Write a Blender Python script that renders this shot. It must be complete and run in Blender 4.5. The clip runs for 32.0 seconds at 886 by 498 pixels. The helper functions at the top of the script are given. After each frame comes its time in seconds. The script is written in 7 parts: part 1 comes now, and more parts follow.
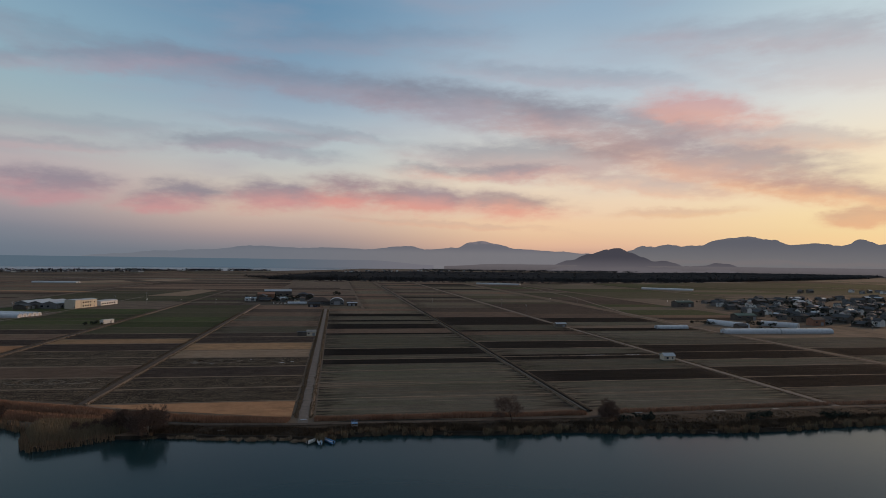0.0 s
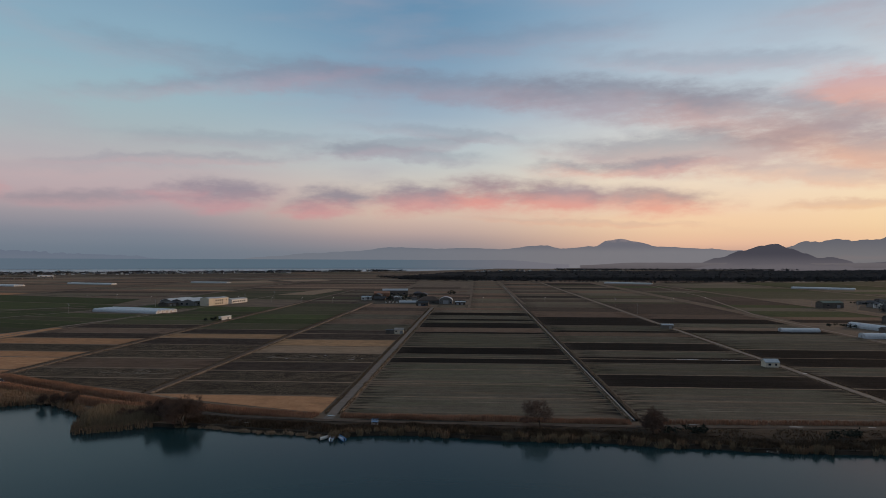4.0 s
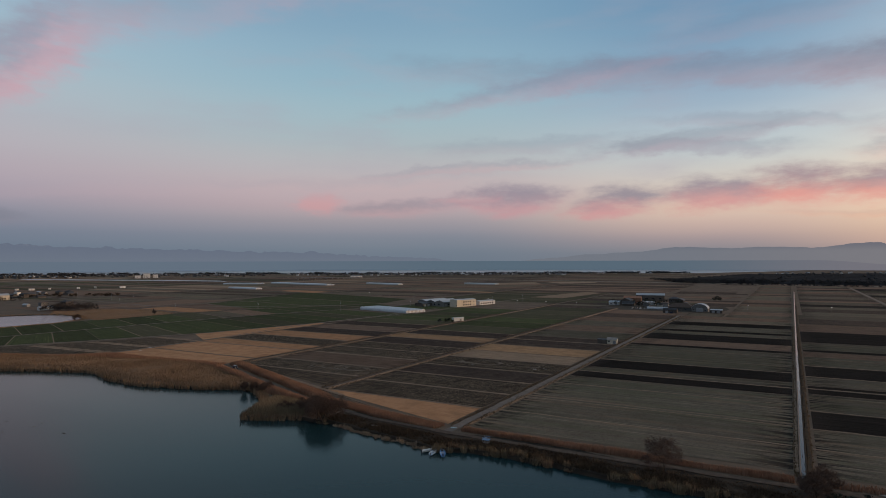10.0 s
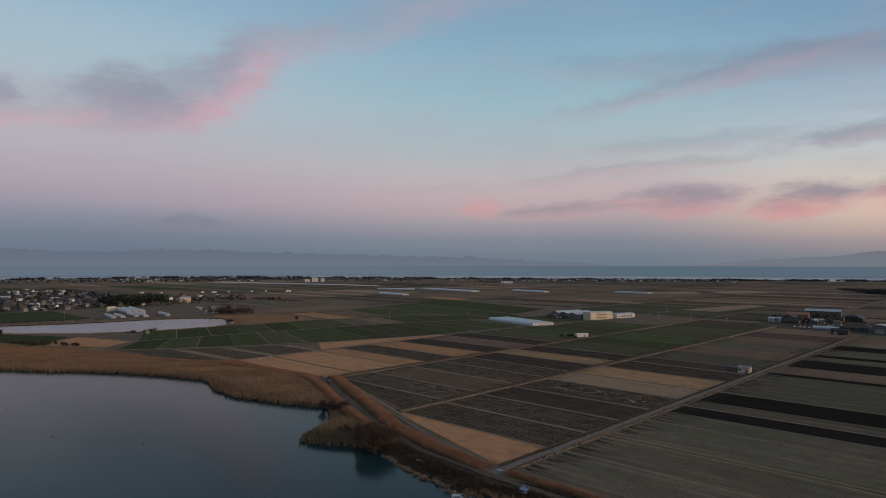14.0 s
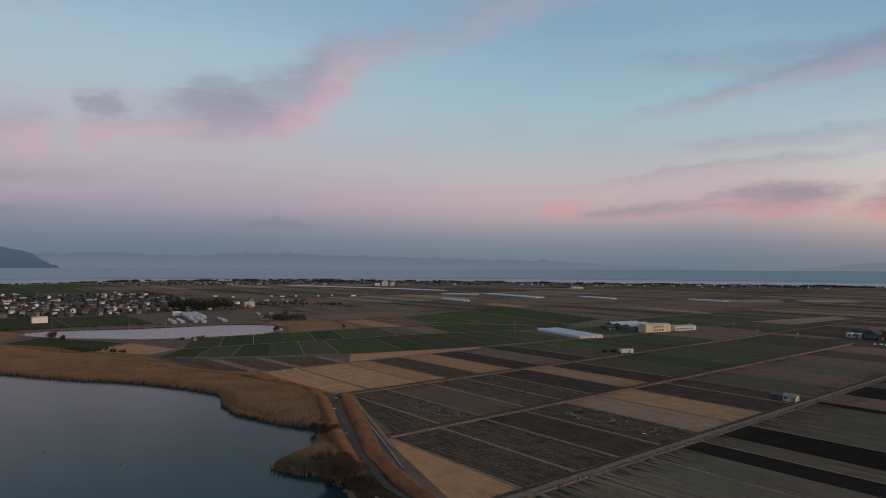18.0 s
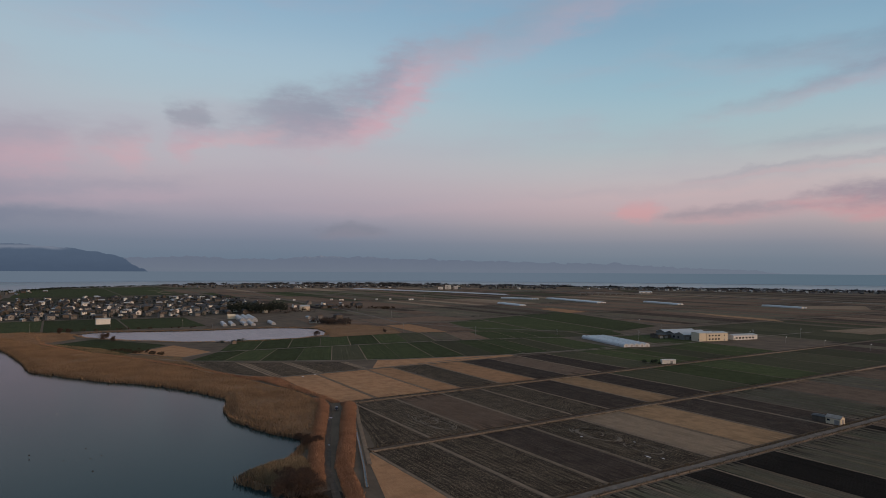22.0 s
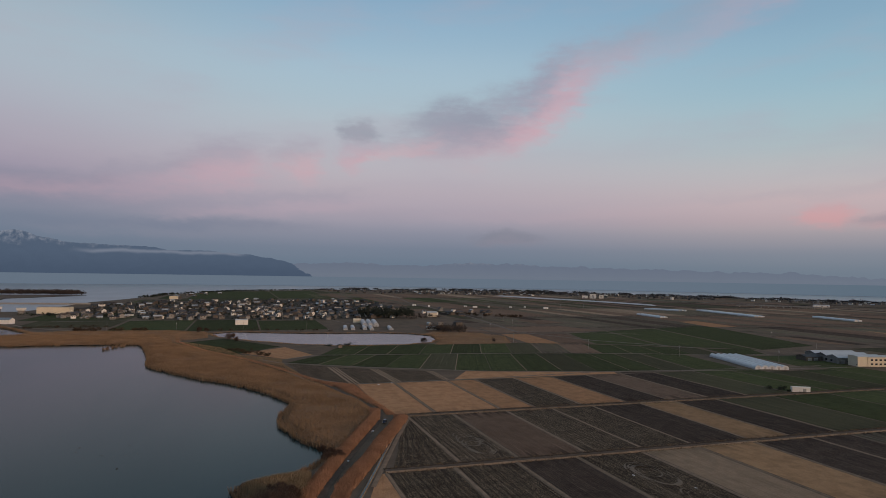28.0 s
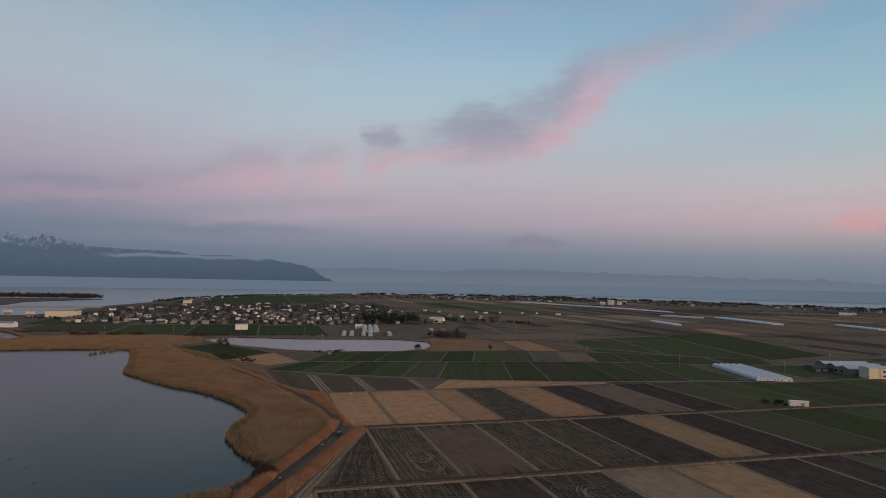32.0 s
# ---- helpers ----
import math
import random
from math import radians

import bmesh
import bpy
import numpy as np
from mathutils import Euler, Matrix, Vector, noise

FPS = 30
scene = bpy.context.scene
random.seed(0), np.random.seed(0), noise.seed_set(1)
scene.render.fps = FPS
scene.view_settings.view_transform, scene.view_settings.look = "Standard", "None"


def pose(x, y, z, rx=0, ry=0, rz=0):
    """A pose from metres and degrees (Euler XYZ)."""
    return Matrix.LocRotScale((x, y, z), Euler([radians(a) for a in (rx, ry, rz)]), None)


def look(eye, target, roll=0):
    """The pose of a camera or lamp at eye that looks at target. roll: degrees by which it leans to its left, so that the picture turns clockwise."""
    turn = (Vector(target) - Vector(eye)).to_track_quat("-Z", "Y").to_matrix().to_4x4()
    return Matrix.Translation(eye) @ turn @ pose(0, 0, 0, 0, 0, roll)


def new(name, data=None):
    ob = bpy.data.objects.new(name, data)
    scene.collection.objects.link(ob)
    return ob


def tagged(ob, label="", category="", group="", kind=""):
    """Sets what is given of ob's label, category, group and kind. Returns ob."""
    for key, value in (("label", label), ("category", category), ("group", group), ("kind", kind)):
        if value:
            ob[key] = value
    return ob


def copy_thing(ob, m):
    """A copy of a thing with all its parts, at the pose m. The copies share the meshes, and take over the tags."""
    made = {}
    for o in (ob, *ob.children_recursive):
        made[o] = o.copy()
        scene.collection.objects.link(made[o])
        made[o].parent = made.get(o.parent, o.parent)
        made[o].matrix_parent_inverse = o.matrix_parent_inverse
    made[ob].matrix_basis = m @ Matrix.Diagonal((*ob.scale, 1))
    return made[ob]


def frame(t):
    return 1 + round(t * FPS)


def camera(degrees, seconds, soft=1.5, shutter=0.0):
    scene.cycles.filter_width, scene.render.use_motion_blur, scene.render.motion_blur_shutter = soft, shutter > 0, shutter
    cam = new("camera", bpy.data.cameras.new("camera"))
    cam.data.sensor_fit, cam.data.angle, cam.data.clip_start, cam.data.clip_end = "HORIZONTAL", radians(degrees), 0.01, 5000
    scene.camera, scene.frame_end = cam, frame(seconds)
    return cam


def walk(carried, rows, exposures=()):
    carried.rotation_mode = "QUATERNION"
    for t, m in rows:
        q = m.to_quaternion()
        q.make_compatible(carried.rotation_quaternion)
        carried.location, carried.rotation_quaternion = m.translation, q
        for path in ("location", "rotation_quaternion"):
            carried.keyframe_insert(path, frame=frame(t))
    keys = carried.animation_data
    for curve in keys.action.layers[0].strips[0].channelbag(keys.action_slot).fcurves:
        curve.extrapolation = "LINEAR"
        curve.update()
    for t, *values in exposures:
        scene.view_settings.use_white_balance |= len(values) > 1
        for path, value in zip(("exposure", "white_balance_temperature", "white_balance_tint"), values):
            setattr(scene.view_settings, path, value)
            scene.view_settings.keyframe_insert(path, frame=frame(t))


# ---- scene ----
# camera: seconds, x, y, z, heading (clockwise from +y), pitch, roll
PATH = [
    (0, 10.27, -218.07, 54.56, 9.725, 1.148, 0.771),
    (0.5, 15.38, -217.36, 53.92, 8.020, 1.180, 0.683),
    (1, 20.49, -216.61, 53.23, 6.398, 1.191, 0.586),
    (1.5, 25.67, -215.93, 52.70, 4.795, 1.188, 0.484),
    (2, 30.80, -215.21, 52.53, 3.157, 1.181, 0.386),
    (2.5, 35.76, -214.45, 52.51, 1.531, 1.140, 0.318),
    (4.5, 54.35, -210.75, 53.75, -4.849, 1.002, 0.096),
    (5, 58.72, -209.65, 54.10, -6.826, 0.973, 0.039),
    (5.5, 63.11, -208.64, 54.40, -9.053, 0.941, -0.020),
    (6, 67.51, -207.35, 54.77, -11.228, 0.932, -0.068),
    (6.5, 71.81, -205.37, 54.77, -13.452, 0.912, -0.075),
    (7, 76.06, -202.94, 54.74, -15.613, 0.911, -0.066),
    (7.5, 80.27, -200.26, 54.79, -17.742, 0.923, -0.057),
    (8, 84.44, -197.50, 54.92, -19.969, 0.944, -0.053),
    (8.5, 88.52, -194.74, 55.15, -22.189, 0.976, -0.058),
    (9, 92.45, -192.03, 55.62, -24.304, 1.048, -0.081),
    (9.5, 96.13, -189.48, 55.88, -26.571, 1.084, -0.128),
    (10, 99.99, -186.56, 56.39, -29.195, 1.128, -0.154),
    (10.5, 103.82, -183.16, 57.17, -32.472, 1.185, -0.157),
    (11, 107.43, -179.38, 57.81, -35.981, 1.181, -0.133),
    (11.5, 110.62, -175.32, 58.48, -38.223, 1.175, -0.106),
    (12, 113.16, -171.15, 59.42, -39.121, 1.205, -0.077),
    (12.5, 115.29, -166.87, 60.67, -39.934, 1.264, -0.040),
    (13, 117.36, -162.54, 62.12, -41.238, 1.350, -0.000),
    (13.5, 120.20, -158.16, 63.14, -42.669, 1.409, 0.031),
    (14, 123.07, -153.78, 64.10, -43.992, 1.474, 0.056),
    (14.5, 125.63, -149.36, 65.09, -45.233, 1.530, 0.071),
    (16.5, 133.51, -131.56, 69.29, -49.284, 1.677, 0.106),
    (17, 135.34, -126.96, 70.23, -50.287, 1.677, 0.142),
    (17.5, 137.01, -122.34, 71.01, -50.939, 1.667, 0.179),
    (18, 138.69, -117.58, 71.55, -51.213, 1.670, 0.206),
    (18.5, 140.22, -112.81, 71.89, -51.465, 1.698, 0.218),
    (19, 141.73, -108.05, 72.11, -51.462, 1.731, 0.225),
    (19.5, 143.11, -103.31, 72.30, -51.681, 1.764, 0.231),
    (20, 144.34, -98.53, 72.49, -52.619, 1.792, 0.236),
    (20.5, 145.35, -93.78, 72.62, -53.985, 1.829, 0.237),
    (21, 146.34, -88.99, 72.65, -55.341, 1.852, 0.232),
    (21.5, 147.31, -84.19, 72.78, -56.631, 1.910, 0.232),
    (22, 148.31, -79.44, 72.73, -57.911, 1.959, 0.224),
    (22.5, 149.41, -74.65, 72.54, -59.146, 2.014, 0.209),
    (23, 150.32, -69.86, 72.45, -60.337, 2.066, 0.210),
    (23.5, 150.38, -65.28, 72.86, -61.482, 2.091, 0.246),
    (24, 150.20, -60.75, 73.39, -62.645, 2.134, 0.301),
    (24.5, 150.12, -56.17, 73.58, -63.787, 2.173, 0.352),
    (25, 150.31, -51.49, 73.55, -65.000, 2.222, 0.413),
    (25.5, 150.71, -46.65, 73.35, -66.204, 2.268, 0.485),
    (26, 150.97, -41.77, 73.21, -67.477, 2.323, 0.567),
    (26.5, 150.99, -36.85, 73.11, -68.729, 2.381, 0.645),
    (28.5, 148.72, -17.94, 73.37, -73.186, 2.548, 0.911),
    (29, 147.90, -13.57, 73.69, -74.067, 2.597, 0.970),
    (29.5, 146.95, -9.24, 73.87, -74.688, 2.641, 1.021),
    (30, 145.79, -4.86, 73.88, -74.754, 2.695, 1.074),
    (30.5, 144.63, -0.45, 73.74, -74.497, 2.752, 1.117),
    (31, 143.71, 3.90, 73.74, -74.115, 2.827, 1.129),
    (31.5, 143.12, 8.19, 73.62, -74.026, 2.886, 1.102),
    (32, 142.56, 12.57, 73.49, -74.408, 2.958, 1.060),
]
cam = camera(70.92, 32.0, soft=0.8)


def aim(t, x, y, z, heading, pitch, roll):
    a, p = radians(heading), radians(pitch)
    way = Vector((math.sin(a) * math.cos(p), math.cos(a) * math.cos(p), math.sin(p)))
    eye = Vector((x, y, z))
    return t, look(eye, eye + 2 * way, roll)


walk(cam, [aim(*row) for row in PATH], exposures=[(0, -0.15), (5, -0.06), (10, -0.02), (16, 0.0), (32, 0.03)])

# ---- sky and light ----
def lin(r, g, b):
    """Linear colour from display values 0..255."""
    return tuple(((c / 255 + 0.055) / 1.055) ** 2.4 if c > 10 else c / 3294.6 for c in (r, g, b)) + (1.0,)


world = bpy.data.worlds.new("dusk_sky")
scene.world = world
world.use_nodes = True
WT = world.node_tree
WT.nodes.clear()


def wnode(kind, **props):
    n = WT.nodes.new(kind)
    for k, v in props.items():
        if k == "op":
            n.operation = v
    return n


def wmath(op, a, b=None, c=None):
    n = wnode("ShaderNodeMath", op=op)
    for i, v in enumerate((a, b, c)):
        if v is None:
            continue
        if isinstance(v, (int, float)):
            n.inputs[i].default_value = v
        else:
            WT.links.new(v, n.inputs[i])
    return n.outputs[0]


def wrange(v, a, b, c=0.0, d=1.0, smooth=True):
    n = wnode("ShaderNodeMapRange")
    n.interpolation_type = "SMOOTHSTEP" if smooth else "LINEAR"
    WT.links.new(v, n.inputs[0])
    for i, x in enumerate((a, b, c, d)):
        n.inputs[i + 1].default_value = x
    return n.outputs[0]


def wmix(f, a, b):
    n = wnode("ShaderNodeMix")
    n.data_type = "RGBA"
    for sock, v in ((n.inputs[0], f), (n.inputs[6], a), (n.inputs[7], b)):
        if isinstance(v, (int, float)):
            sock.default_value = v
        elif isinstance(v, tuple):
            sock.default_value = v
        else:
            WT.links.new(v, sock)
    return n.outputs[2]


def wramp(v, stops):
    """Colours by elevation in degrees."""
    n = wnode("ShaderNodeValToRGB")
    els = n.color_ramp.elements
    while len(els) < len(stops):
        els.new(0.5)
    for e, (deg, col) in zip(els, stops):
        e.position, e.color = deg / 90.0, lin(*col)
    n.color_ramp.interpolation = "CARDINAL"
    WT.links.new(v, n.inputs[0])
    return n.outputs[0]


tc = wnode("ShaderNodeTexCoord")
sep = wnode("ShaderNodeSeparateXYZ")
WT.links.new(tc.outputs["Generated"], sep.inputs[0])
SX, SY, SZ = sep.outputs
DEG = 180 / math.pi
az = wmath("MULTIPLY", wmath("ARCTAN2", SX, SY), DEG)
el = wmath("MULTIPLY", wmath("ARCSINE", SZ), DEG)
elp = wmath("DIVIDE", wmath("MAXIMUM", el, 0.0), 90.0)

# colour of the clear sky by elevation, for five headings
RAMP_FAR_W = wramp(elp, [(0.0, (96, 112, 130)), (3.0, (106, 120, 140)), (5.0, (120, 127, 147)), (7.5, (146, 140, 160)), (10, (162, 156, 172)), (15, (168, 176, 189)), (21, (156, 174, 188)), (27, (126, 154, 174)), (40, (100, 126, 146)), (70, (150, 152, 162))])
RAMP_W = wramp(elp, [(0.0, (101, 117, 135)), (1.6, (109, 122, 140)), (2.8, (121, 129, 147)), (4.4, (145, 144, 160)), (6.2, (168, 158, 171)), (8.6, (179, 171, 181)), (11.5, (178, 180, 190)), (15, (170, 187, 199)), (20, (154, 181, 201)), (26, (124, 158, 186)), (40, (98, 124, 146)), (70, (150, 152, 162))])
RAMP_NW = wramp(elp, [(0.0, (109, 121, 136)), (1.3, (118, 128, 142)), (2.6, (137, 139, 151)), (4.0, (166, 156, 163)), (5.4, (187, 168, 173)), (7.8, (187, 179, 183)), (10.5, (172, 184, 190)), (15, (152, 182, 197)), (20, (135, 168, 191)), (26, (118, 152, 179)), (40, (94, 120, 142)), (70, (150, 152, 162))])
RAMP_N = wramp(elp, [(0.0, (124, 127, 136)), (1.0, (140, 136, 143)), (2.2, (175, 156, 155)), (3.6, (208, 182, 170)), (5.0, (216, 195, 180)), (8.8, (196, 201, 202)), (13, (160, 180, 198)), (20, (116, 152, 182)), (26, (102, 140, 172)), (40, (94, 122, 146)), (70, (150, 152, 162))])
RAMP_NE = wramp(elp, [(0.0, (160, 138, 134)), (1.2, (224, 180, 156)), (2.6, (242, 203, 168)), (4.2, (247, 214, 182)), (8, (238, 225, 208)), (13, (204, 212, 218)), (20, (164, 186, 206)), (26, (138, 168, 194)), (40, (112, 134, 154)), (70, (150, 152, 162))])
RAMP_E = wramp(elp, [(0.0, (212, 166, 138)), (1.4, (248, 208, 158)), (3.0, (253, 224, 170)), (5.0, (255, 231, 186)), (10, (250, 236, 212)), (15, (222, 228, 230)), (22, (188, 209, 218)), (30, (160, 186, 200)), (42, (130, 150, 166)), (70, (150, 152, 162))])
RAMP_S = wramp(elp, [(0.0, (92, 96, 112)), (6, (122, 126, 144)), (18, (126, 144, 165)), (38, (104, 122, 142)), (70, (150, 152, 162))])

base = wmix(wrange(az, -115, -80), RAMP_FAR_W, RAMP_W)
base = wmix(wrange(az, -75, -35), base, RAMP_NW)
base = wmix(wrange(az, -30, -4), base, RAMP_N)
base = wmix(wrange(az, -6, 20), base, RAMP_NE)
base = wmix(wrange(az, 22, 48), base, RAMP_E)
south = wmath("MAXIMUM", wrange(az, 75, 130), wrange(az, -120, -160))
base = wmix(south, base, RAMP_S)

# shared cloud texture in degrees of heading and elevation
vec = wnode("ShaderNodeCombineXYZ")
WT.links.new(az, vec.inputs[0])
WT.links.new(el, vec.inputs[1])


def wnoise(sx, sy, scale, detail=5.0, rough=0.55, seed=0.0):
    m = wnode("ShaderNodeMapping")
    WT.links.new(vec.outputs[0], m.inputs[0])
    m.inputs[1].default_value = (seed, seed * 0.7, seed)
    m.inputs[3].default_value = (sx, sy, 1)
    n = wnode("ShaderNodeTexNoise")
    WT.links.new(m.outputs[0], n.inputs["Vector"])
    n.inputs["Scale"].default_value, n.inputs["Detail"].default_value, n.inputs["Roughness"].default_value = scale, detail, rough
    return n


warp = wnoise(0.10, 0.22, 1.0, 4, 0.6, 3.1)
wv = wnode("ShaderNodeVectorMath", op="SUBTRACT")
WT.links.new(warp.outputs["Color"], wv.inputs[0])
wv.inputs[1].default_value = (0.5, 0.5, 0.5)
ws = wnode("ShaderNodeVectorMath", op="MULTIPLY")
WT.links.new(wv.outputs[0], ws.inputs[0])
ws.inputs[1].default_value = (9.0, 2.6, 0.0)
wa = wnode("ShaderNodeVectorMath", op="ADD")
WT.links.new(vec.outputs[0], wa.inputs[0])
WT.links.new(ws.outputs[0], wa.inputs[1])
fine = wnoise(0.55, 1.3, 1.0, 5, 0.65, 21.0)
fs = wnode("ShaderNodeVectorMath", op="MULTIPLY_ADD")
WT.links.new(fine.outputs["Color"], fs.inputs[0])
fs.inputs[1].default_value = (2.6, 0.9, 0.0)
WT.links.new(wa.outputs[0], fs.inputs[2])
WARPED = fs.outputs[0]
WISP = wnoise(0.16, 0.6, 1.0, 6, 0.62, 7.7).outputs["Fac"]
SHRED = wnoise(0.5, 1.5, 1.0, 5, 0.6, 31.0).outputs["Fac"]
SOFT = wnoise(0.07, 0.30, 1.0, 4, 0.5, 12.3).outputs["Fac"]

GREY, MAUVE, PINK, ROSE, PEACH = (132, 130, 150), (150, 140, 160), (216, 158, 166), (224, 142, 148), (238, 166, 144)
cloud_stack = [base]


def cloud(a, e, wide, high, tilt, strength, shade, glow, split=0.0):
    """One cloud at heading a and elevation e (degrees), tinted by the low sun from below."""
    m = wnode("ShaderNodeMapping")
    m.vector_type = "TEXTURE"
    seq = wnode("ShaderNodeVectorMath", op="MULTIPLY_ADD")
    WT.links.new(cloud_stack[-1], seq.inputs[0])
    seq.inputs[1].default_value = (1e-6, 1e-6, 0.0)
    WT.links.new(WARPED, seq.inputs[2])
    WT.links.new(seq.outputs[0], m.inputs[0])
    m.inputs[1].default_value = (a + 1.3, e + 0.45, 0)
    m.inputs[2].default_value = (0, 0, radians(tilt))
    m.inputs[3].default_value = (wide, high, 1)
    ln = wnode("ShaderNodeVectorMath", op="LENGTH")
    WT.links.new(m.outputs[0], ln.inputs[0])
    body = wrange(ln.outputs["Value"], 1.7, 0.1)
    wis = wmath("MULTIPLY", body, wmath("ADD", wmath("MULTIPLY_ADD", WISP, 1.9, -0.32), wmath("MULTIPLY", SHRED, 0.75)))
    alpha = wmath("MULTIPLY", wrange(wis, 0.06, 0.95), strength * 0.92)
    yy = wnode("ShaderNodeSeparateXYZ")
    WT.links.new(m.outputs[0], yy.inputs[0])
    lit = wrange(yy.outputs[1], split + 0.55, split - 0.65)
    cloud_stack.append(wmix(alpha, cloud_stack[-1], wmix(lit, lin(*shade), lin(*glow))))


# high streaks
cloud(-14, 16.2, 20, 1.5, -4, 0.36, (122, 129, 150), (150, 141, 159))
cloud(0, 15.4, 13, 1.5, -4, 0.42, (127, 133, 154), (160, 147, 163))
cloud(12, 14.2, 11, 2.1, -8, 0.62, (129, 129, 146), (169, 147, 158))
cloud(24, 12, 11, 2.2, -11, 0.66, (140, 135, 149), (204, 162, 158))
cloud(32.5, 12.8, 5.5, 1.62, -8, 0.85, (210, 162, 162), (230, 172, 158))
cloud(33, 8.7, 12, 2.12, -11, 0.8, (166, 147, 152), (232, 174, 149))
cloud(42, 6.2, 8, 1.1, -9, 0.75, (187, 151, 146), (237, 177, 140))
cloud(18, 9.4, 11, 1.88, -3, 0.65, (140, 139, 153), (193, 156, 158))
cloud(13, 8.2, 8, 0.875, 0, 0.7, (146, 141, 153), (220, 162, 153))
cloud(-7, 9.6, 9, 0.7, -4, 0.45, (133, 139, 156), (156, 147, 163))
cloud(30, 4.6, 6, 0.5, 2, 0.5, (215, 171, 150), (232, 181, 146))
cloud(44, 4, 3, 0.8, 6, 0.7, (208, 156, 136), (230, 164, 132))
cloud(46, 15.5, 14, 2.75, -6, 0.35, (168, 161, 170), (203, 173, 172))
cloud(26, 7.0, 9, 0.8, -6, 0.5, (196, 166, 164), (234, 178, 156))
cloud(38, 10.2, 7, 0.9, -9, 0.5, (178, 160, 166), (226, 178, 160))
cloud(20, 16.6, 12, 1.0, -7, 0.4, (140, 142, 160), (176, 154, 166))
cloud(36, 18.5, 12, 1.4, -5, 0.4, (150, 150, 166), (190, 164, 170))
cloud(2, 19.5, 14, 1.2, 3, 0.35, (126, 136, 160), (160, 150, 168))
cloud(-20, 10.6, 10, 0.8, 2, 0.3, (134, 140, 158), (166, 152, 166))
cloud(10, 3.4, 12, 0.35, -2, 0.4, (206, 168, 154), (226, 172, 150))
cloud(-2, 11.4, 9, 0.6, -6, 0.35, (138, 142, 158), (170, 154, 166))
# low row of rosy cumulus
cloud(-23.5, 5.55, 4.48, 1.55, 2, 0.85, (142, 133, 149), (196, 150, 157), 0.0)
cloud(-33, 4.8, 5.4, 0.84, 2, 0.55, (140, 133, 146), (188, 153, 159), -0.1)
cloud(-14, 5.15, 4.03, 1.47, 3, 0.9, (140, 132, 147), (206, 150, 153), 0.0)
cloud(-6.2, 5.85, 4.03, 1.55, -3, 0.9, (145, 132, 147), (210, 149, 150), 0.0)
cloud(0.4, 5.95, 4.03, 1.71, -2, 0.9, (156, 132, 144), (228, 149, 142), 0.15)
cloud(7, 5.75, 3.81, 1.55, -3, 0.9, (153, 131, 142), (229, 153, 142), 0.1)
cloud(15.4, 5.25, 5.82, 1.32, -3, 0.85, (164, 139, 143), (234, 159, 143), 0.15)
cloud(-40.6, 5.5, 2.5, 1.1, 0, 0.5, (196, 156, 163), (216, 151, 154), 0.5)
cloud(-27, 5.9, 2.6, 0.6, 6, 0.5, (150, 137, 151), (202, 152, 158))
# mauve streaks in the north-west
cloud(-19, 15.8, 11, 1.1, 8, 0.45, (135, 135, 156), (176, 150, 166))
cloud(-30, 13.6, 6, 1.01, 10, 0.31, (146, 144, 160), (178, 156, 169))
cloud(-8, 10.2, 8, 0.9, 5, 0.45, (135, 139, 154), (169, 151, 164))
cloud(-26, 8.6, 11, 0.5, 4, 0.4, (150, 147, 161), (193, 162, 169))
cloud(-36, 7.2, 14, 0.672, 3, 0.23, (169, 160, 171), (199, 172, 176))
# great plume in the west
cloud(-72, 13.2, 5.2, 2.6, 14, 0.52, (142, 142, 160), (184, 156, 170), -0.3)
cloud(-67, 14.4, 6.4, 2.7, 28, 0.5, (146, 145, 163), (196, 160, 172), -0.15)
cloud(-63, 16.4, 5.6, 2.6, 42, 0.6, (152, 147, 166), (206, 157, 170), 0.1)
cloud(-70.6, 13.9, 3.8, 1.9, 8, 0.34, (136, 138, 157), (160, 148, 166), -0.4)
cloud(-58.5, 18.8, 5, 2.24, 20, 0.47, (155, 152, 168), (193, 160, 173), 0.2)
cloud(-50, 21, 11, 2.02, 20, 0.35, (153, 156, 172), (181, 160, 175))
cloud(-38, 25, 12, 2.24, 18, 0.23, (153, 156, 172), (181, 160, 175))
cloud(-76.5, 11.4, 3.8, 0.896, 18, 0.39, (167, 154, 168), (206, 163, 171), 0.3)
cloud(-79.6, 12.8, 1.9, 1.23, 0, 0.62, (131, 132, 149), (151, 145, 161), -0.6)
cloud(-79.9, 10.6, 1.6, 1.57, 0, 0.47, (173, 154, 170), (202, 157, 169), 0.3)
cloud(-85.4, 10.2, 2.3, 1.79, 20, 0.51, (159, 149, 165), (204, 161, 171), 0.3)
cloud(-92, 9.6, 4.6, 2.13, 14, 0.51, (154, 145, 163), (199, 157, 170), 0.1)
cloud(-98, 8, 5, 1.57, 10, 0.35, (142, 141, 159), (184, 156, 170))
cloud(-106, 6.6, 6, 1.23, 4, 0.39, (131, 132, 151), (184, 154, 167))
cloud(-88, 6.4, 9, 1.12, 5, 0.31, (142, 142, 161), (186, 161, 175))
cloud(-60, 6, 16, 0.896, 2, 0.16, (172, 163, 175), (190, 167, 176))
# low grey bars near the far shore
cloud(-66.5, 3.6, 3.6, 0.728, 2, 0.51, (122, 124, 138), (135, 130, 143))
cloud(-96, 3.9, 12, 0.896, 2, 0.47, (113, 121, 142), (129, 132, 149))

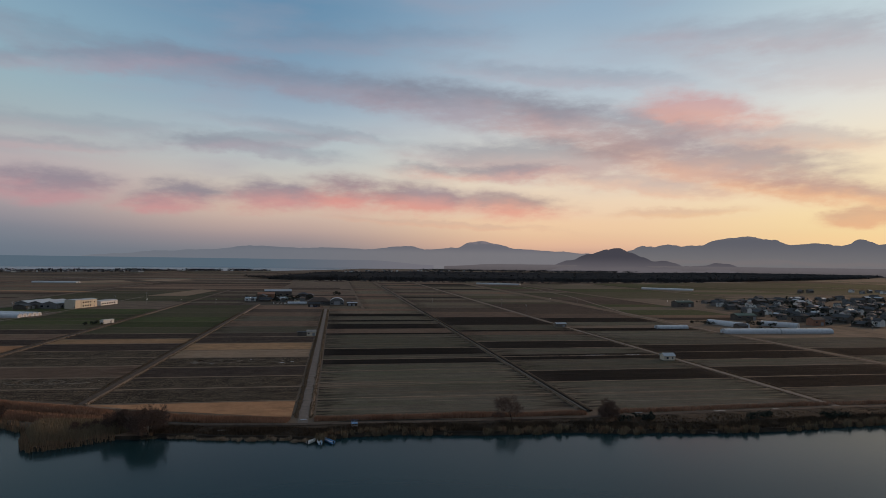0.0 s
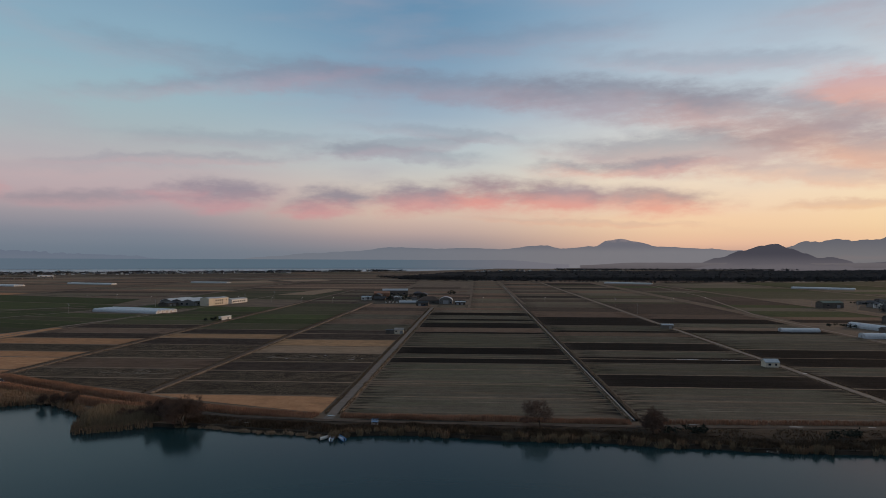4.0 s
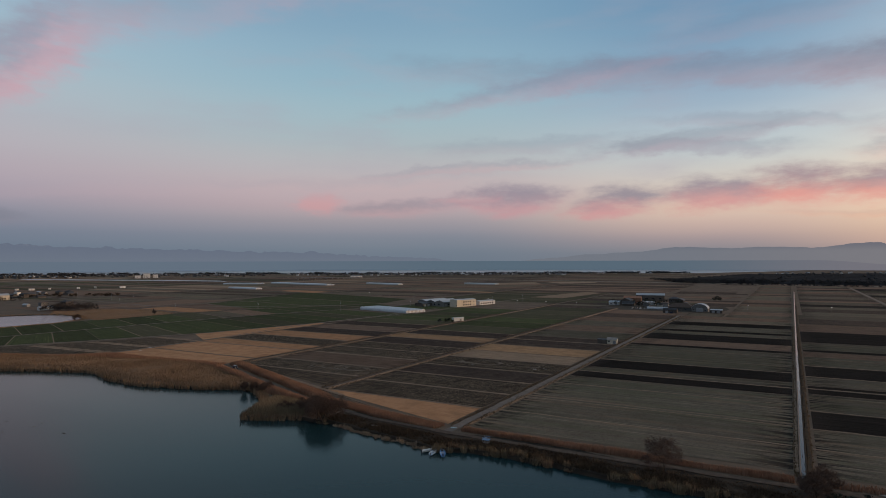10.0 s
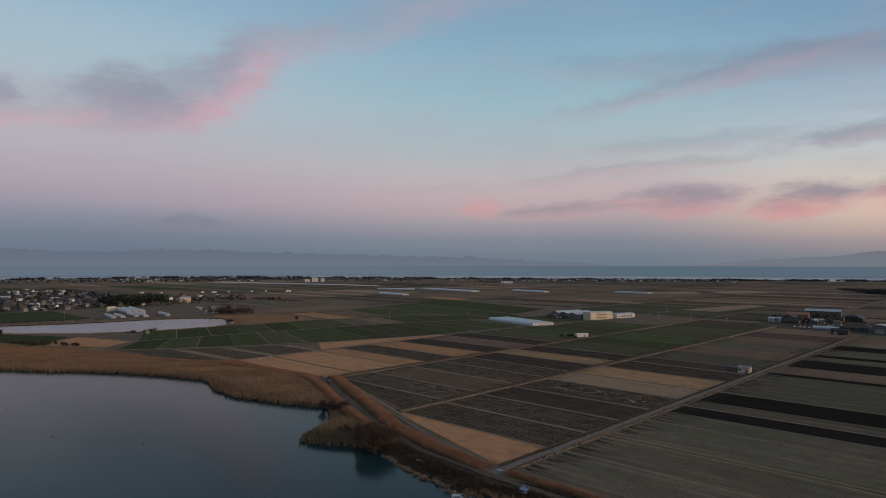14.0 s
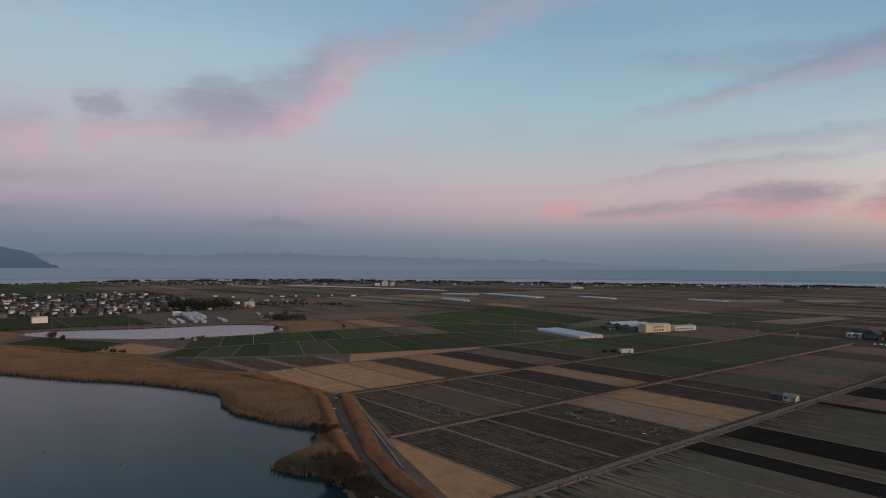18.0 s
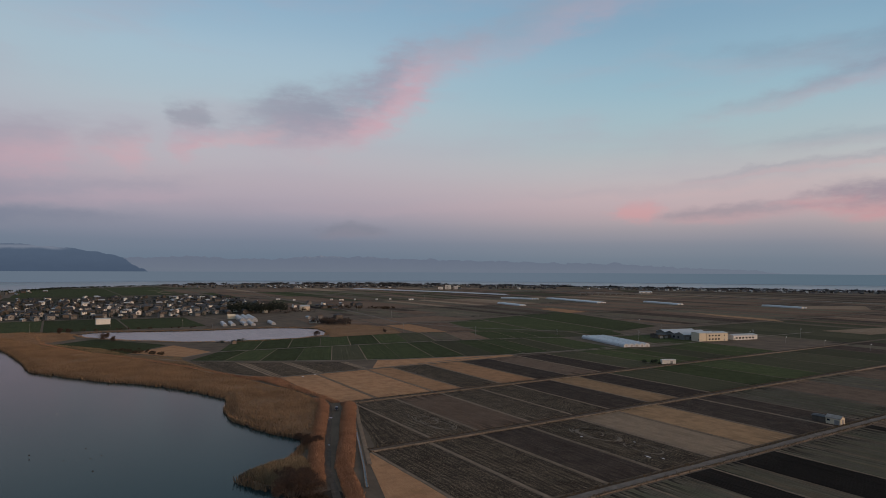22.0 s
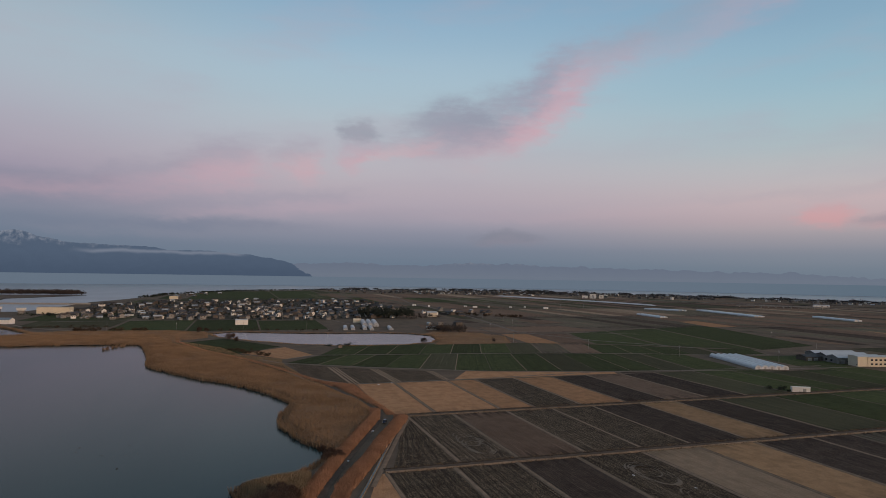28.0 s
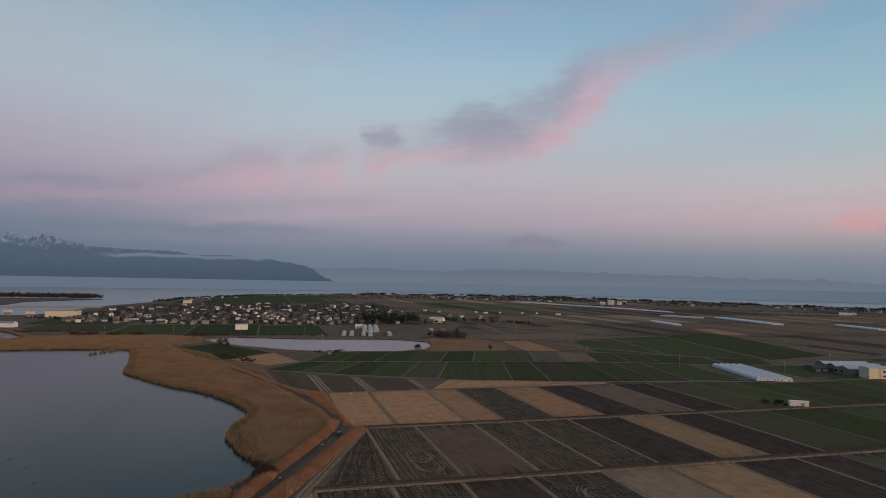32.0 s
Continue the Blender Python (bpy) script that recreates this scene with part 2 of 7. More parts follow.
veil = wmath("MULTIPLY", wrange(SOFT, 0.48, 0.78), wmath("MULTIPLY", wrange(el, 2, 9), 0.34))
sky_col = wmix(veil, cloud_stack[-1], lin(172, 164, 178))
tint = wnode("ShaderNodeVectorMath", op="MULTIPLY")
WT.links.new(sky_col, tint.inputs[0])
tint.inputs[1].default_value = (1.0, 1.006, 0.995)
sky = wnode("ShaderNodeTexSky")
sky.sky_type = "NISHITA"
sky.sun_disc = False
sky.sun_elevation = radians(1.0)
sky.sun_rotation = radians(58)
addn = wnode("ShaderNodeMix")
addn.data_type, addn.blend_type = "RGBA", "ADD"
addn.inputs[0].default_value = 0.004
WT.links.new(tint.outputs[0], addn.inputs[6])
WT.links.new(sky.outputs[0], addn.inputs[7])
bg = wnode("ShaderNodeBackground")
WT.links.new(addn.outputs[2], bg.inputs[0])
bg.inputs[1].default_value = 1.0
wout = wnode("ShaderNodeOutputWorld")
WT.links.new(bg.outputs[0], wout.inputs[0])

sun = new("sun", bpy.data.lights.new("sun", "SUN"))
sun.data.energy, sun.data.angle, sun.data.color = 1.55, radians(12), (1.0, 0.60, 0.36)
SUN_AZ, SUN_EL = radians(58), radians(12)
sun.matrix_world = look((0, 0, 300), Vector((0, 0, 300)) - Vector((math.sin(SUN_AZ) * math.cos(SUN_EL), math.cos(SUN_AZ) * math.cos(SUN_EL), math.sin(SUN_EL))))

# ---- materials ----
def nodes_of(name):
    m = bpy.data.materials.new(name)
    m.use_nodes = True
    t = m.node_tree
    return m, t, t.nodes["Principled BSDF"]


def tex_vec(t, space, scale):
    """Coordinates: 'Object', or the map 'rows' (metres along and across the furrows)."""
    if space == "rows":
        src = t.nodes.new("ShaderNodeUVMap")
        src.uv_map = "rows"
        out = src.outputs[0]
    else:
        src = t.nodes.new("ShaderNodeTexCoord")
        out = src.outputs["Object"]
    mp = t.nodes.new("ShaderNodeMapping")
    mp.inputs[3].default_value = scale
    t.links.new(out, mp.inputs[0])
    return mp.outputs[0]


def noise_fac(t, vec, scale, detail=4.0, rough=0.55, lo=0.3, hi=0.7):
    n = t.nodes.new("ShaderNodeTexNoise")
    t.links.new(vec, n.inputs["Vector"])
    n.inputs["Scale"].default_value, n.inputs["Detail"].default_value, n.inputs["Roughness"].default_value = scale, detail, rough
    r = t.nodes.new("ShaderNodeMapRange")
    r.inputs[1].default_value, r.inputs[2].default_value = lo, hi
    t.links.new(n.outputs["Fac"], r.inputs[0])
    return r.outputs[0]


def mixc(t, fac, a, b, blend="MIX"):
    n = t.nodes.new("ShaderNodeMix")
    n.data_type, n.blend_type = "RGBA", blend
    for sock, v in ((n.inputs[0], fac), (n.inputs[6], a), (n.inputs[7], b)):
        if isinstance(v, (int, float)):
            sock.default_value = v
        elif isinstance(v, tuple):
            sock.default_value = v if len(v) == 4 else (*v, 1.0)
        else:
            t.links.new(v, sock)
    return n.outputs[2]


def mathn(t, op, a, b=0.0):
    n = t.nodes.new("ShaderNodeMath")
    n.operation = op
    for i, v in enumerate((a, b)):
        if isinstance(v, (int, float)):
            n.inputs[i].default_value = v
        else:
            t.links.new(v, n.inputs[i])
    return n.outputs[0]


def rand_tint(t, col, amount):
    """Each object a little lighter or darker than the next."""
    oi = t.nodes.new("ShaderNodeObjectInfo")
    hsv = t.nodes.new("ShaderNodeHueSaturation")
    v = mathn(t, "ADD", mathn(t, "MULTIPLY", oi.outputs["Random"], 2 * amount), 1 - amount)
    t.links.new(v, hsv.inputs["Value"])
    t.links.new(col, hsv.inputs["Color"])
    return hsv.outputs[0]


def bump(t, bsdf, height, strength=0.4, dist=0.1):
    b = t.nodes.new("ShaderNodeBump")
    b.inputs["Strength"].default_value, b.inputs["Distance"].default_value = strength, dist
    t.links.new(height, b.inputs["Height"])
    t.links.new(b.outputs[0], bsdf.inputs["Normal"])


def plain(name, c1, c2, scale=1.0, rough=0.8, metal=0.0, tint=0.08, bumpy=0.2, spec=0.3):
    """A surface with grain and stains at two sizes."""
    m, t, p = nodes_of(name)
    v = tex_vec(t, "Object", (1, 1, 1))
    col = mixc(t, noise_fac(t, v, scale), c1, c2)
    fine = noise_fac(t, v, scale * 9, 5, 0.6)
    col = mixc(t, mathn(t, "MULTIPLY", fine, 0.3), col, tuple(x * 0.6 for x in c1))
    t.links.new(rand_tint(t, col, tint), p.inputs["Base Color"])
    p.inputs["Roughness"].default_value, p.inputs["Metallic"].default_value = rough, metal
    p.inputs["Specular IOR Level"].default_value = spec
    if bumpy:
        bump(t, p, fine, bumpy, 0.03)
    return m


def field_mat(name, c1, c2, streak=0.5, clod=0.3, clod_col=None, headland=0.0, dark=(0.017, 0.015, 0.014), tint=0.14, fleck=0.0, dash=0.0, line=0.0, blotch=0.0, olive=0.0):
    """Farmland: streaks along the furrows, clods, soft patches, and churned soil at the field ends."""
    m, t, p = nodes_of(name)
    rows = tex_vec(t, "rows", (0.012, 0.42, 1))
    fine_rows = tex_vec(t, "rows", (0.05, 2.2, 1))
    obv = tex_vec(t, "Object", (1, 1, 1))
    col = mixc(t, mathn(t, "MULTIPLY", noise_fac(t, rows, 1.0, 5, 0.65, 0.32, 0.68), streak), c1, c2)
    big = noise_fac(t, obv, 0.035, 4, 0.55, 0.35, 0.7)
    col = mixc(t, mathn(t, "MULTIPLY", big, 0.35), col, tuple(x * 0.68 for x in c1))
    fr = noise_fac(t, fine_rows, 1.0, 4, 0.6, 0.38, 0.7)
    col = mixc(t, mathn(t, "MULTIPLY", fr, 0.35 * streak), col, tuple(min(1, x * 1.5) for x in c2))
    cl = noise_fac(t, obv, 1.3, 6, 0.8, 0.46, 0.64)
    col = mixc(t, mathn(t, "MULTIPLY", cl, clod), col, clod_col or tuple(x * 0.5 for x in c1))
    if dash:
        da = noise_fac(t, tex_vec(t, "rows", (1.1, 1.9, 1)), 1.0, 6, 0.8, 0.49, 0.58)
        wob = noise_fac(t, tex_vec(t, "rows", (0.05, 0.2, 1)), 1.0, 3, 0.5, 0.0, 1.0)
        rv = t.nodes.new("ShaderNodeSeparateXYZ")
        t.links.new(tex_vec(t, "rows", (1, 2 * math.pi / 2.3, 1)), rv.inputs[0])
        row = mathn(t, "SINE", mathn(t, "ADD", rv.outputs[1], mathn(t, "MULTIPLY", wob, 14.0)))
        row = mathn(t, "MULTIPLY", mathn(t, "MAXIMUM", mathn(t, "ADD", row, 1.7), 0.0), 0.42)
        col = mixc(t, mathn(t, "MINIMUM", mathn(t, "MULTIPLY", mathn(t, "MULTIPLY", da, row), dash), 1.0), col, tuple(min(1, x * 1.45) for x in c2))
    if line:
        ln = noise_fac(t, tex_vec(t, "rows", (0.004, 0.75, 1)), 1.0, 2, 0.4, 0.60, 0.68)
        brk = noise_fac(t, tex_vec(t, "rows", (0.03, 0.3, 1)), 1.0, 4, 0.6, 0.42, 0.6)
        col = mixc(t, mathn(t, "MULTIPLY", mathn(t, "MULTIPLY", ln, brk), line), col, tuple(min(1, x * 2.0) for x in c2))
        dk = noise_fac(t, tex_vec(t, "rows", (0.005, 0.55, 7)), 1.0, 2, 0.4, 0.40, 0.31)
        col = mixc(t, mathn(t, "MULTIPLY", dk, line), col, tuple(x * 0.4 for x in c1))
    if olive:
        ol = noise_fac(t, tex_vec(t, "rows", (0.008, 0.11, 1)), 1.0, 4, 0.6, 0.42, 0.62)
        col = mixc(t, mathn(t, "MULTIPLY", ol, olive), col, (c2[0] * 0.62, c2[1] * 0.76, c2[2] * 0.62))
        wm = noise_fac(t, tex_vec(t, "rows", (0.010, 0.16, 3)), 1.0, 4, 0.6, 0.52, 0.68)
        col = mixc(t, mathn(t, "MULTIPLY", wm, olive), col, (c2[0] * 1.15, c2[1] * 0.98, c2[2] * 0.86))
    if blotch:
        bl = noise_fac(t, obv, 0.14, 6, 0.7, 0.44, 0.62)
        col = mixc(t, mathn(t, "MULTIPLY", bl, blotch), col, tuple(x * 0.62 for x in c1))
    if fleck:
        fl = noise_fac(t, obv, 2.1, 3, 0.6, 0.62, 0.72)
        col = mixc(t, mathn(t, "MULTIPLY", fl, fleck), col, tuple(min(1, x * 2.4) for x in c2))
    if headland:
        ed = t.nodes.new("ShaderNodeUVMap")
        ed.uv_map = "edge"
        sp = t.nodes.new("ShaderNodeSeparateXYZ")
        t.links.new(ed.outputs[0], sp.inputs[0])
        away = mathn(t, "MINIMUM", sp.outputs[0], mathn(t, "SUBTRACT", 1.0, sp.outputs[0]))
        r = t.nodes.new("ShaderNodeMapRange")
        r.inputs[1].default_value, r.inputs[2].default_value, r.inputs[3].default_value, r.inputs[4].default_value = 0.0, 0.17, 1.0, 0.0
        t.links.new(away, r.inputs[0])
        st = noise_fac(t, tex_vec(t, "rows", (0.05, 0.34, 1)), 1.0, 5, 0.65, 0.46, 0.56)
        fac = mathn(t, "MULTIPLY", mathn(t, "MULTIPLY", r.outputs[0], st), headland)
        col = mixc(t, fac, col, dark)
    t.links.new(rand_tint(t, col, tint), p.inputs["Base Color"])
    p.inputs["Roughness"].default_value = 0.95
    p.inputs["Specular IOR Level"].default_value = 0.04
    bump(t, p, mathn(t, "ADD", cl, fr), 0.5, 0.12)
    return m


FIELD = {
    "soil": field_mat("stubble_soil", (0.109, 0.092, 0.072), (0.174, 0.147, 0.112), 0.85, 0.5, headland=1.0, line=0.6, olive=0.6, blotch=0.25),
    "brown": field_mat("brown_soil", (0.165, 0.114, 0.083), (0.228, 0.159, 0.116), 0.55, 0.45, headland=0.7, line=0.22, blotch=0.4),
    "dark": field_mat("wet_ploughed_soil", (0.016, 0.0135, 0.0117), (0.030, 0.0252, 0.0215), 0.8, 0.5, headland=0.2, line=0.4),
    "umber": field_mat("umber_soil", (0.054, 0.041, 0.034), (0.100, 0.076, 0.060), 0.7, 0.6, headland=0.6, fleck=0.45, dash=0.55, line=0.35, blotch=0.45),
    "rough": field_mat("cloddy_soil", (0.036, 0.028, 0.022), (0.155, 0.120, 0.084), 0.4, 0.7, (0.014, 0.012, 0.010), headland=0.5, fleck=0.7, dash=1.5, line=0.35, blotch=0.5),
    "straw": field_mat("bleached_stubble", (0.260, 0.195, 0.138), (0.345, 0.262, 0.184), 0.7, 0.4, headland=0.5, dark=(0.12, 0.09, 0.06), blotch=0.35),
    "dry": field_mat("dry_grass_field", (0.375, 0.214, 0.118), (0.460, 0.272, 0.152), 0.3, 0.4, (0.28, 0.150, 0.080), headland=0.4, dark=(0.13, 0.080, 0.050), blotch=0.6),
    "hay": field_mat("pale_hay_stubble", (0.310, 0.200, 0.115), (0.395, 0.264, 0.152), 0.35, 0.4, (0.23, 0.140, 0.08), headland=0.5, dark=(0.11, 0.085, 0.055), blotch=0.6),
    "green": field_mat("young_wheat", (0.045, 0.058, 0.025), (0.074, 0.088, 0.038), 0.9, 0.5, (0.032, 0.034, 0.019), tint=0.25, headland=0.5, line=0.3, blotch=0.4),
    "moss": field_mat("thin_wheat", (0.056, 0.056, 0.034), (0.084, 0.082, 0.050), 0.9, 0.55, tint=0.2, headland=0.3, line=0.3),
}
FIELD_WORDS = {
    "soil": "grey-brown stubble field with long straight furrows",
    "brown": "dull brown harvested field with faint furrows",
    "dark": "freshly ploughed wet black soil strip",
    "umber": "dark umber tilled field with fine furrows",
    "rough": "cloddy dark field flecked with pale straw",
    "straw": "bleached pale stubble field",
    "dry": "tawny field of dry dead grass",
    "hay": "tan field of flattened hay stubble",
    "green": "young green winter wheat field in rows",
    "moss": "thin green-brown winter wheat field",
}

M_LAND = plain("dry_verge_grass", (0.095, 0.076, 0.058), (0.165, 0.127, 0.094), 0.06, 0.95, tint=0, bumpy=0.4, spec=0.1)
M_BANK = plain("muddy_bank", (0.022, 0.019, 0.016), (0.055, 0.044, 0.033), 0.25, 0.95, tint=0, bumpy=0.5, spec=0.1)
M_YARD = plain("trodden_yard_earth", (0.040, 0.036, 0.029), (0.080, 0.069, 0.054), 0.05, 0.95, tint=0, bumpy=0.4, spec=0.1)
M_BUND = plain("dry_grass_bund", (0.175, 0.130, 0.094), (0.285, 0.212, 0.152), 0.3, 0.95, tint=0.1, bumpy=0.4, spec=0.1)
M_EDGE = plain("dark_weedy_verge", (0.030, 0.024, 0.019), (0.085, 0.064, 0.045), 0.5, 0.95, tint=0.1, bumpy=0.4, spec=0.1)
M_ASPHALT = plain("worn_asphalt", (0.120, 0.105, 0.092), (0.200, 0.176, 0.156), 0.3, 0.9, tint=0, bumpy=0.3, spec=0.12)
M_DIKE = plain("dirty_dike_road", (0.066, 0.052, 0.042), (0.118, 0.094, 0.075), 0.5, 0.9, tint=0, bumpy=0.4, spec=0.12)
M_TRACK = plain("pale_dirt_track", (0.160, 0.138, 0.116), (0.235, 0.202, 0.170), 0.2, 0.95, tint=0.05, bumpy=0.4, spec=0.1)
M_CONC = plain("weathered_concrete", (0.22, 0.21, 0.195), (0.33, 0.315, 0.295), 0.4, 0.85, tint=0.1)
M_WHITE = plain("white_paint", (0.66, 0.65, 0.62), (0.76, 0.75, 0.72), 0.4, 0.6, tint=0.08, bumpy=0.05)
M_CREAM = plain("cream_render", (0.60, 0.54, 0.42), (0.68, 0.61, 0.48), 0.25, 0.7, tint=0.05, bumpy=0.05)
M_METAL = plain("grey_steel", (0.30, 0.31, 0.32), (0.38, 0.39, 0.40), 1.0, 0.45, 0.6, bumpy=0.05)
M_TIN = plain("pale_steel_roofing", (0.36, 0.40, 0.43), (0.44, 0.48, 0.51), 0.3, 0.5, 0.1, tint=0.12, bumpy=0.05)
M_RUST = plain("rusty_tin", (0.24, 0.12, 0.075), (0.31, 0.17, 0.11), 0.5, 0.8, tint=0.15)
M_ROOF = plain("grey_roof_tile", (0.040, 0.043, 0.048), (0.074, 0.078, 0.085), 0.4, 0.6, tint=0.45, bumpy=0.3, spec=0.16)
M_ROOF_B = plain("brown_roof_tile", (0.085, 0.062, 0.050), (0.130, 0.095, 0.075), 0.4, 0.7, tint=0.4, bumpy=0.3)
M_WALL = plain("plaster_wall", (0.150, 0.148, 0.142), (0.26, 0.252, 0.238), 0.3, 0.8, tint=0.55, bumpy=0.1)
M_WALL_B = plain("timber_wall", (0.080, 0.069, 0.060), (0.138, 0.118, 0.100), 0.5, 0.8, tint=0.4, bumpy=0.1)
M_BLUE = plain("faded_blue_paint", (0.10, 0.24, 0.46), (0.15, 0.32, 0.56), 0.8, 0.5, tint=0.1, bumpy=0.05)
M_PALEBLUE = plain("pale_blue_paint", (0.30, 0.44, 0.58), (0.42, 0.54, 0.66), 0.8, 0.5, tint=0.1, bumpy=0.05)
M_BLUEROOF = plain("dull_blue_roofing", (0.15, 0.20, 0.25), (0.20, 0.26, 0.31), 0.5, 0.5, tint=0.05, bumpy=0.05)
M_GREEN = plain("green_tin", (0.032, 0.075, 0.058), (0.048, 0.10, 0.078), 0.5, 0.55, tint=0.1, bumpy=0.05)
M_BLACK = plain("black_rubber", (0.012, 0.012, 0.013), (0.022, 0.022, 0.024), 2.0, 0.7, tint=0, bumpy=0.1)
M_WOOD = plain("grey_timber", (0.14, 0.12, 0.10), (0.20, 0.17, 0.14), 2.0, 0.85, tint=0.15)
M_BARK = plain("grey_brown_bark", (0.050, 0.040, 0.034), (0.085, 0.068, 0.056), 1.5, 0.95, tint=0.1, bumpy=0.6, spec=0.1)
M_TWIG = plain("bare_twigs", (0.090, 0.064, 0.052), (0.135, 0.096, 0.078), 2.0, 0.95, tint=0.1, bumpy=0.2, spec=0.1)


def leafy(name, c1, c2, scale=0.4):
    m, t, p = nodes_of(name)
    geo = t.nodes.new("ShaderNodeNewGeometry")
    v = tex_vec(t, "Object", (1, 1, 1))
    col = mixc(t, geo.outputs["Random Per Island"], c1, c2)
    col = mixc(t, mathn(t, "MULTIPLY", noise_fac(t, v, scale, 4, 0.6), 0.6), col, tuple(x * 0.55 for x in c1))
    t.links.new(col, p.inputs["Base Color"])
    p.inputs["Roughness"].default_value = 0.9
    p.inputs["Specular IOR Level"].default_value = 0.1
    return m


M_REED = leafy("dry_reed", (0.222, 0.150, 0.095), (0.36, 0.248, 0.158), 0.05)
M_REED_RED = leafy("russet_reed", (0.272, 0.155, 0.102), (0.475, 0.285, 0.188), 0.12)
M_REED_PALE = leafy("pale_dead_reed", (0.33, 0.245, 0.17), (0.52, 0.40, 0.285), 0.2)
M_REED_TAN = leafy("tan_reed", (0.20, 0.155, 0.10), (0.33, 0.255, 0.165), 0.1)
# grey of distant haze mixed into the far woodland's base colour
M_FARWOOD = leafy("haze_tinted_woodland", (0.046, 0.047, 0.049), (0.070, 0.071, 0.073), 0.02)
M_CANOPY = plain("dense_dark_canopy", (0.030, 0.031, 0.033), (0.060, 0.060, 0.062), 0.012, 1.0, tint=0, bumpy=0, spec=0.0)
M_TUFT = leafy("brown_tussock", (0.085, 0.060, 0.040), (0.17, 0.12, 0.078), 0.3)
M_REED_BED = plain("matted_reed", (0.178, 0.117, 0.073), (0.268, 0.181, 0.116), 0.06, 1.0, tint=0, bumpy=0.8, spec=0.05)
M_VERGE = leafy("dry_verge_tussock", (0.10, 0.076, 0.048), (0.22, 0.16, 0.10), 0.3)
M_PINE = leafy("dark_evergreen", (0.026, 0.034, 0.028), (0.050, 0.060, 0.048), 0.15)
M_BARE = leafy("bare_winter_wood", (0.052, 0.044, 0.040), (0.086, 0.072, 0.064), 0.2)
M_SCRUB = leafy("brown_scrub", (0.042, 0.031, 0.022), (0.100, 0.073, 0.049), 0.4)


def glass_mat(name, col, rough=0.12):
    m, t, p = nodes_of(name)
    p.inputs["Base Color"].default_value = (*col, 1)
    p.inputs["Roughness"].default_value = rough
    p.inputs["Specular IOR Level"].default_value = 0.6
    return m


M_GLASS = glass_mat("dark_window_glass", (0.02, 0.024, 0.03))


def film_mat(name, c1, c2):
    """Taut translucent polythene over hoops."""
    m, t, p = nodes_of(name)
    v = tex_vec(t, "Object", (1, 1, 1))
    col = mixc(t, noise_fac(t, v, 0.6, 5, 0.6), c1, c2)
    t.links.new(rand_tint(t, col, 0.06), p.inputs["Base Color"])
    p.inputs["Roughness"].default_value = 0.35
    bump(t, p, noise_fac(t, v, 2.5, 3, 0.5), 0.25, 0.05)
    return m


M_FILM = film_mat("polythene_film", (0.40, 0.43, 0.46), (0.53, 0.56, 0.59))
M_FILM_OLD = film_mat("aged_grey_polythene", (0.25, 0.27, 0.30), (0.38, 0.41, 0.44))


def water_mat(name, deep, rough, wave, spec=0.5, patch=0.0):
    m, t, p = nodes_of(name)
    v = tex_vec(t, "Object", (1, 1, 1))
    t.links.new(mixc(t, noise_fac(t, v, 0.006, 4, 0.6), deep, tuple(x * 1.25 for x in deep)), p.inputs["Base Color"])
    r = mathn(t, "ADD", mathn(t, "MULTIPLY", noise_fac(t, tex_vec(t, "Object", (0.004, 0.012, 1)), 1.0, 4, 0.6, 0.4, 0.65), patch), rough)
    t.links.new(r, p.inputs["Roughness"])
    p.inputs["IOR"].default_value = 1.333
    p.inputs["Specular IOR Level"].default_value = spec
    bump(t, p, noise_fac(t, tex_vec(t, "Object", (0.35, 0.6, 1)), 1.0, 3, 0.5), wave, 0.04)
    return m


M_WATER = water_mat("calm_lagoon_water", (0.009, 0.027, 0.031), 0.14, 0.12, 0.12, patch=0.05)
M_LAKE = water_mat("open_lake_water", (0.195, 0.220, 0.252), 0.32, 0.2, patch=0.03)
M_POND = water_mat("still_pond_water", (0.04, 0.046, 0.050), 0.17, 0.15, 0.34, patch=0.05)


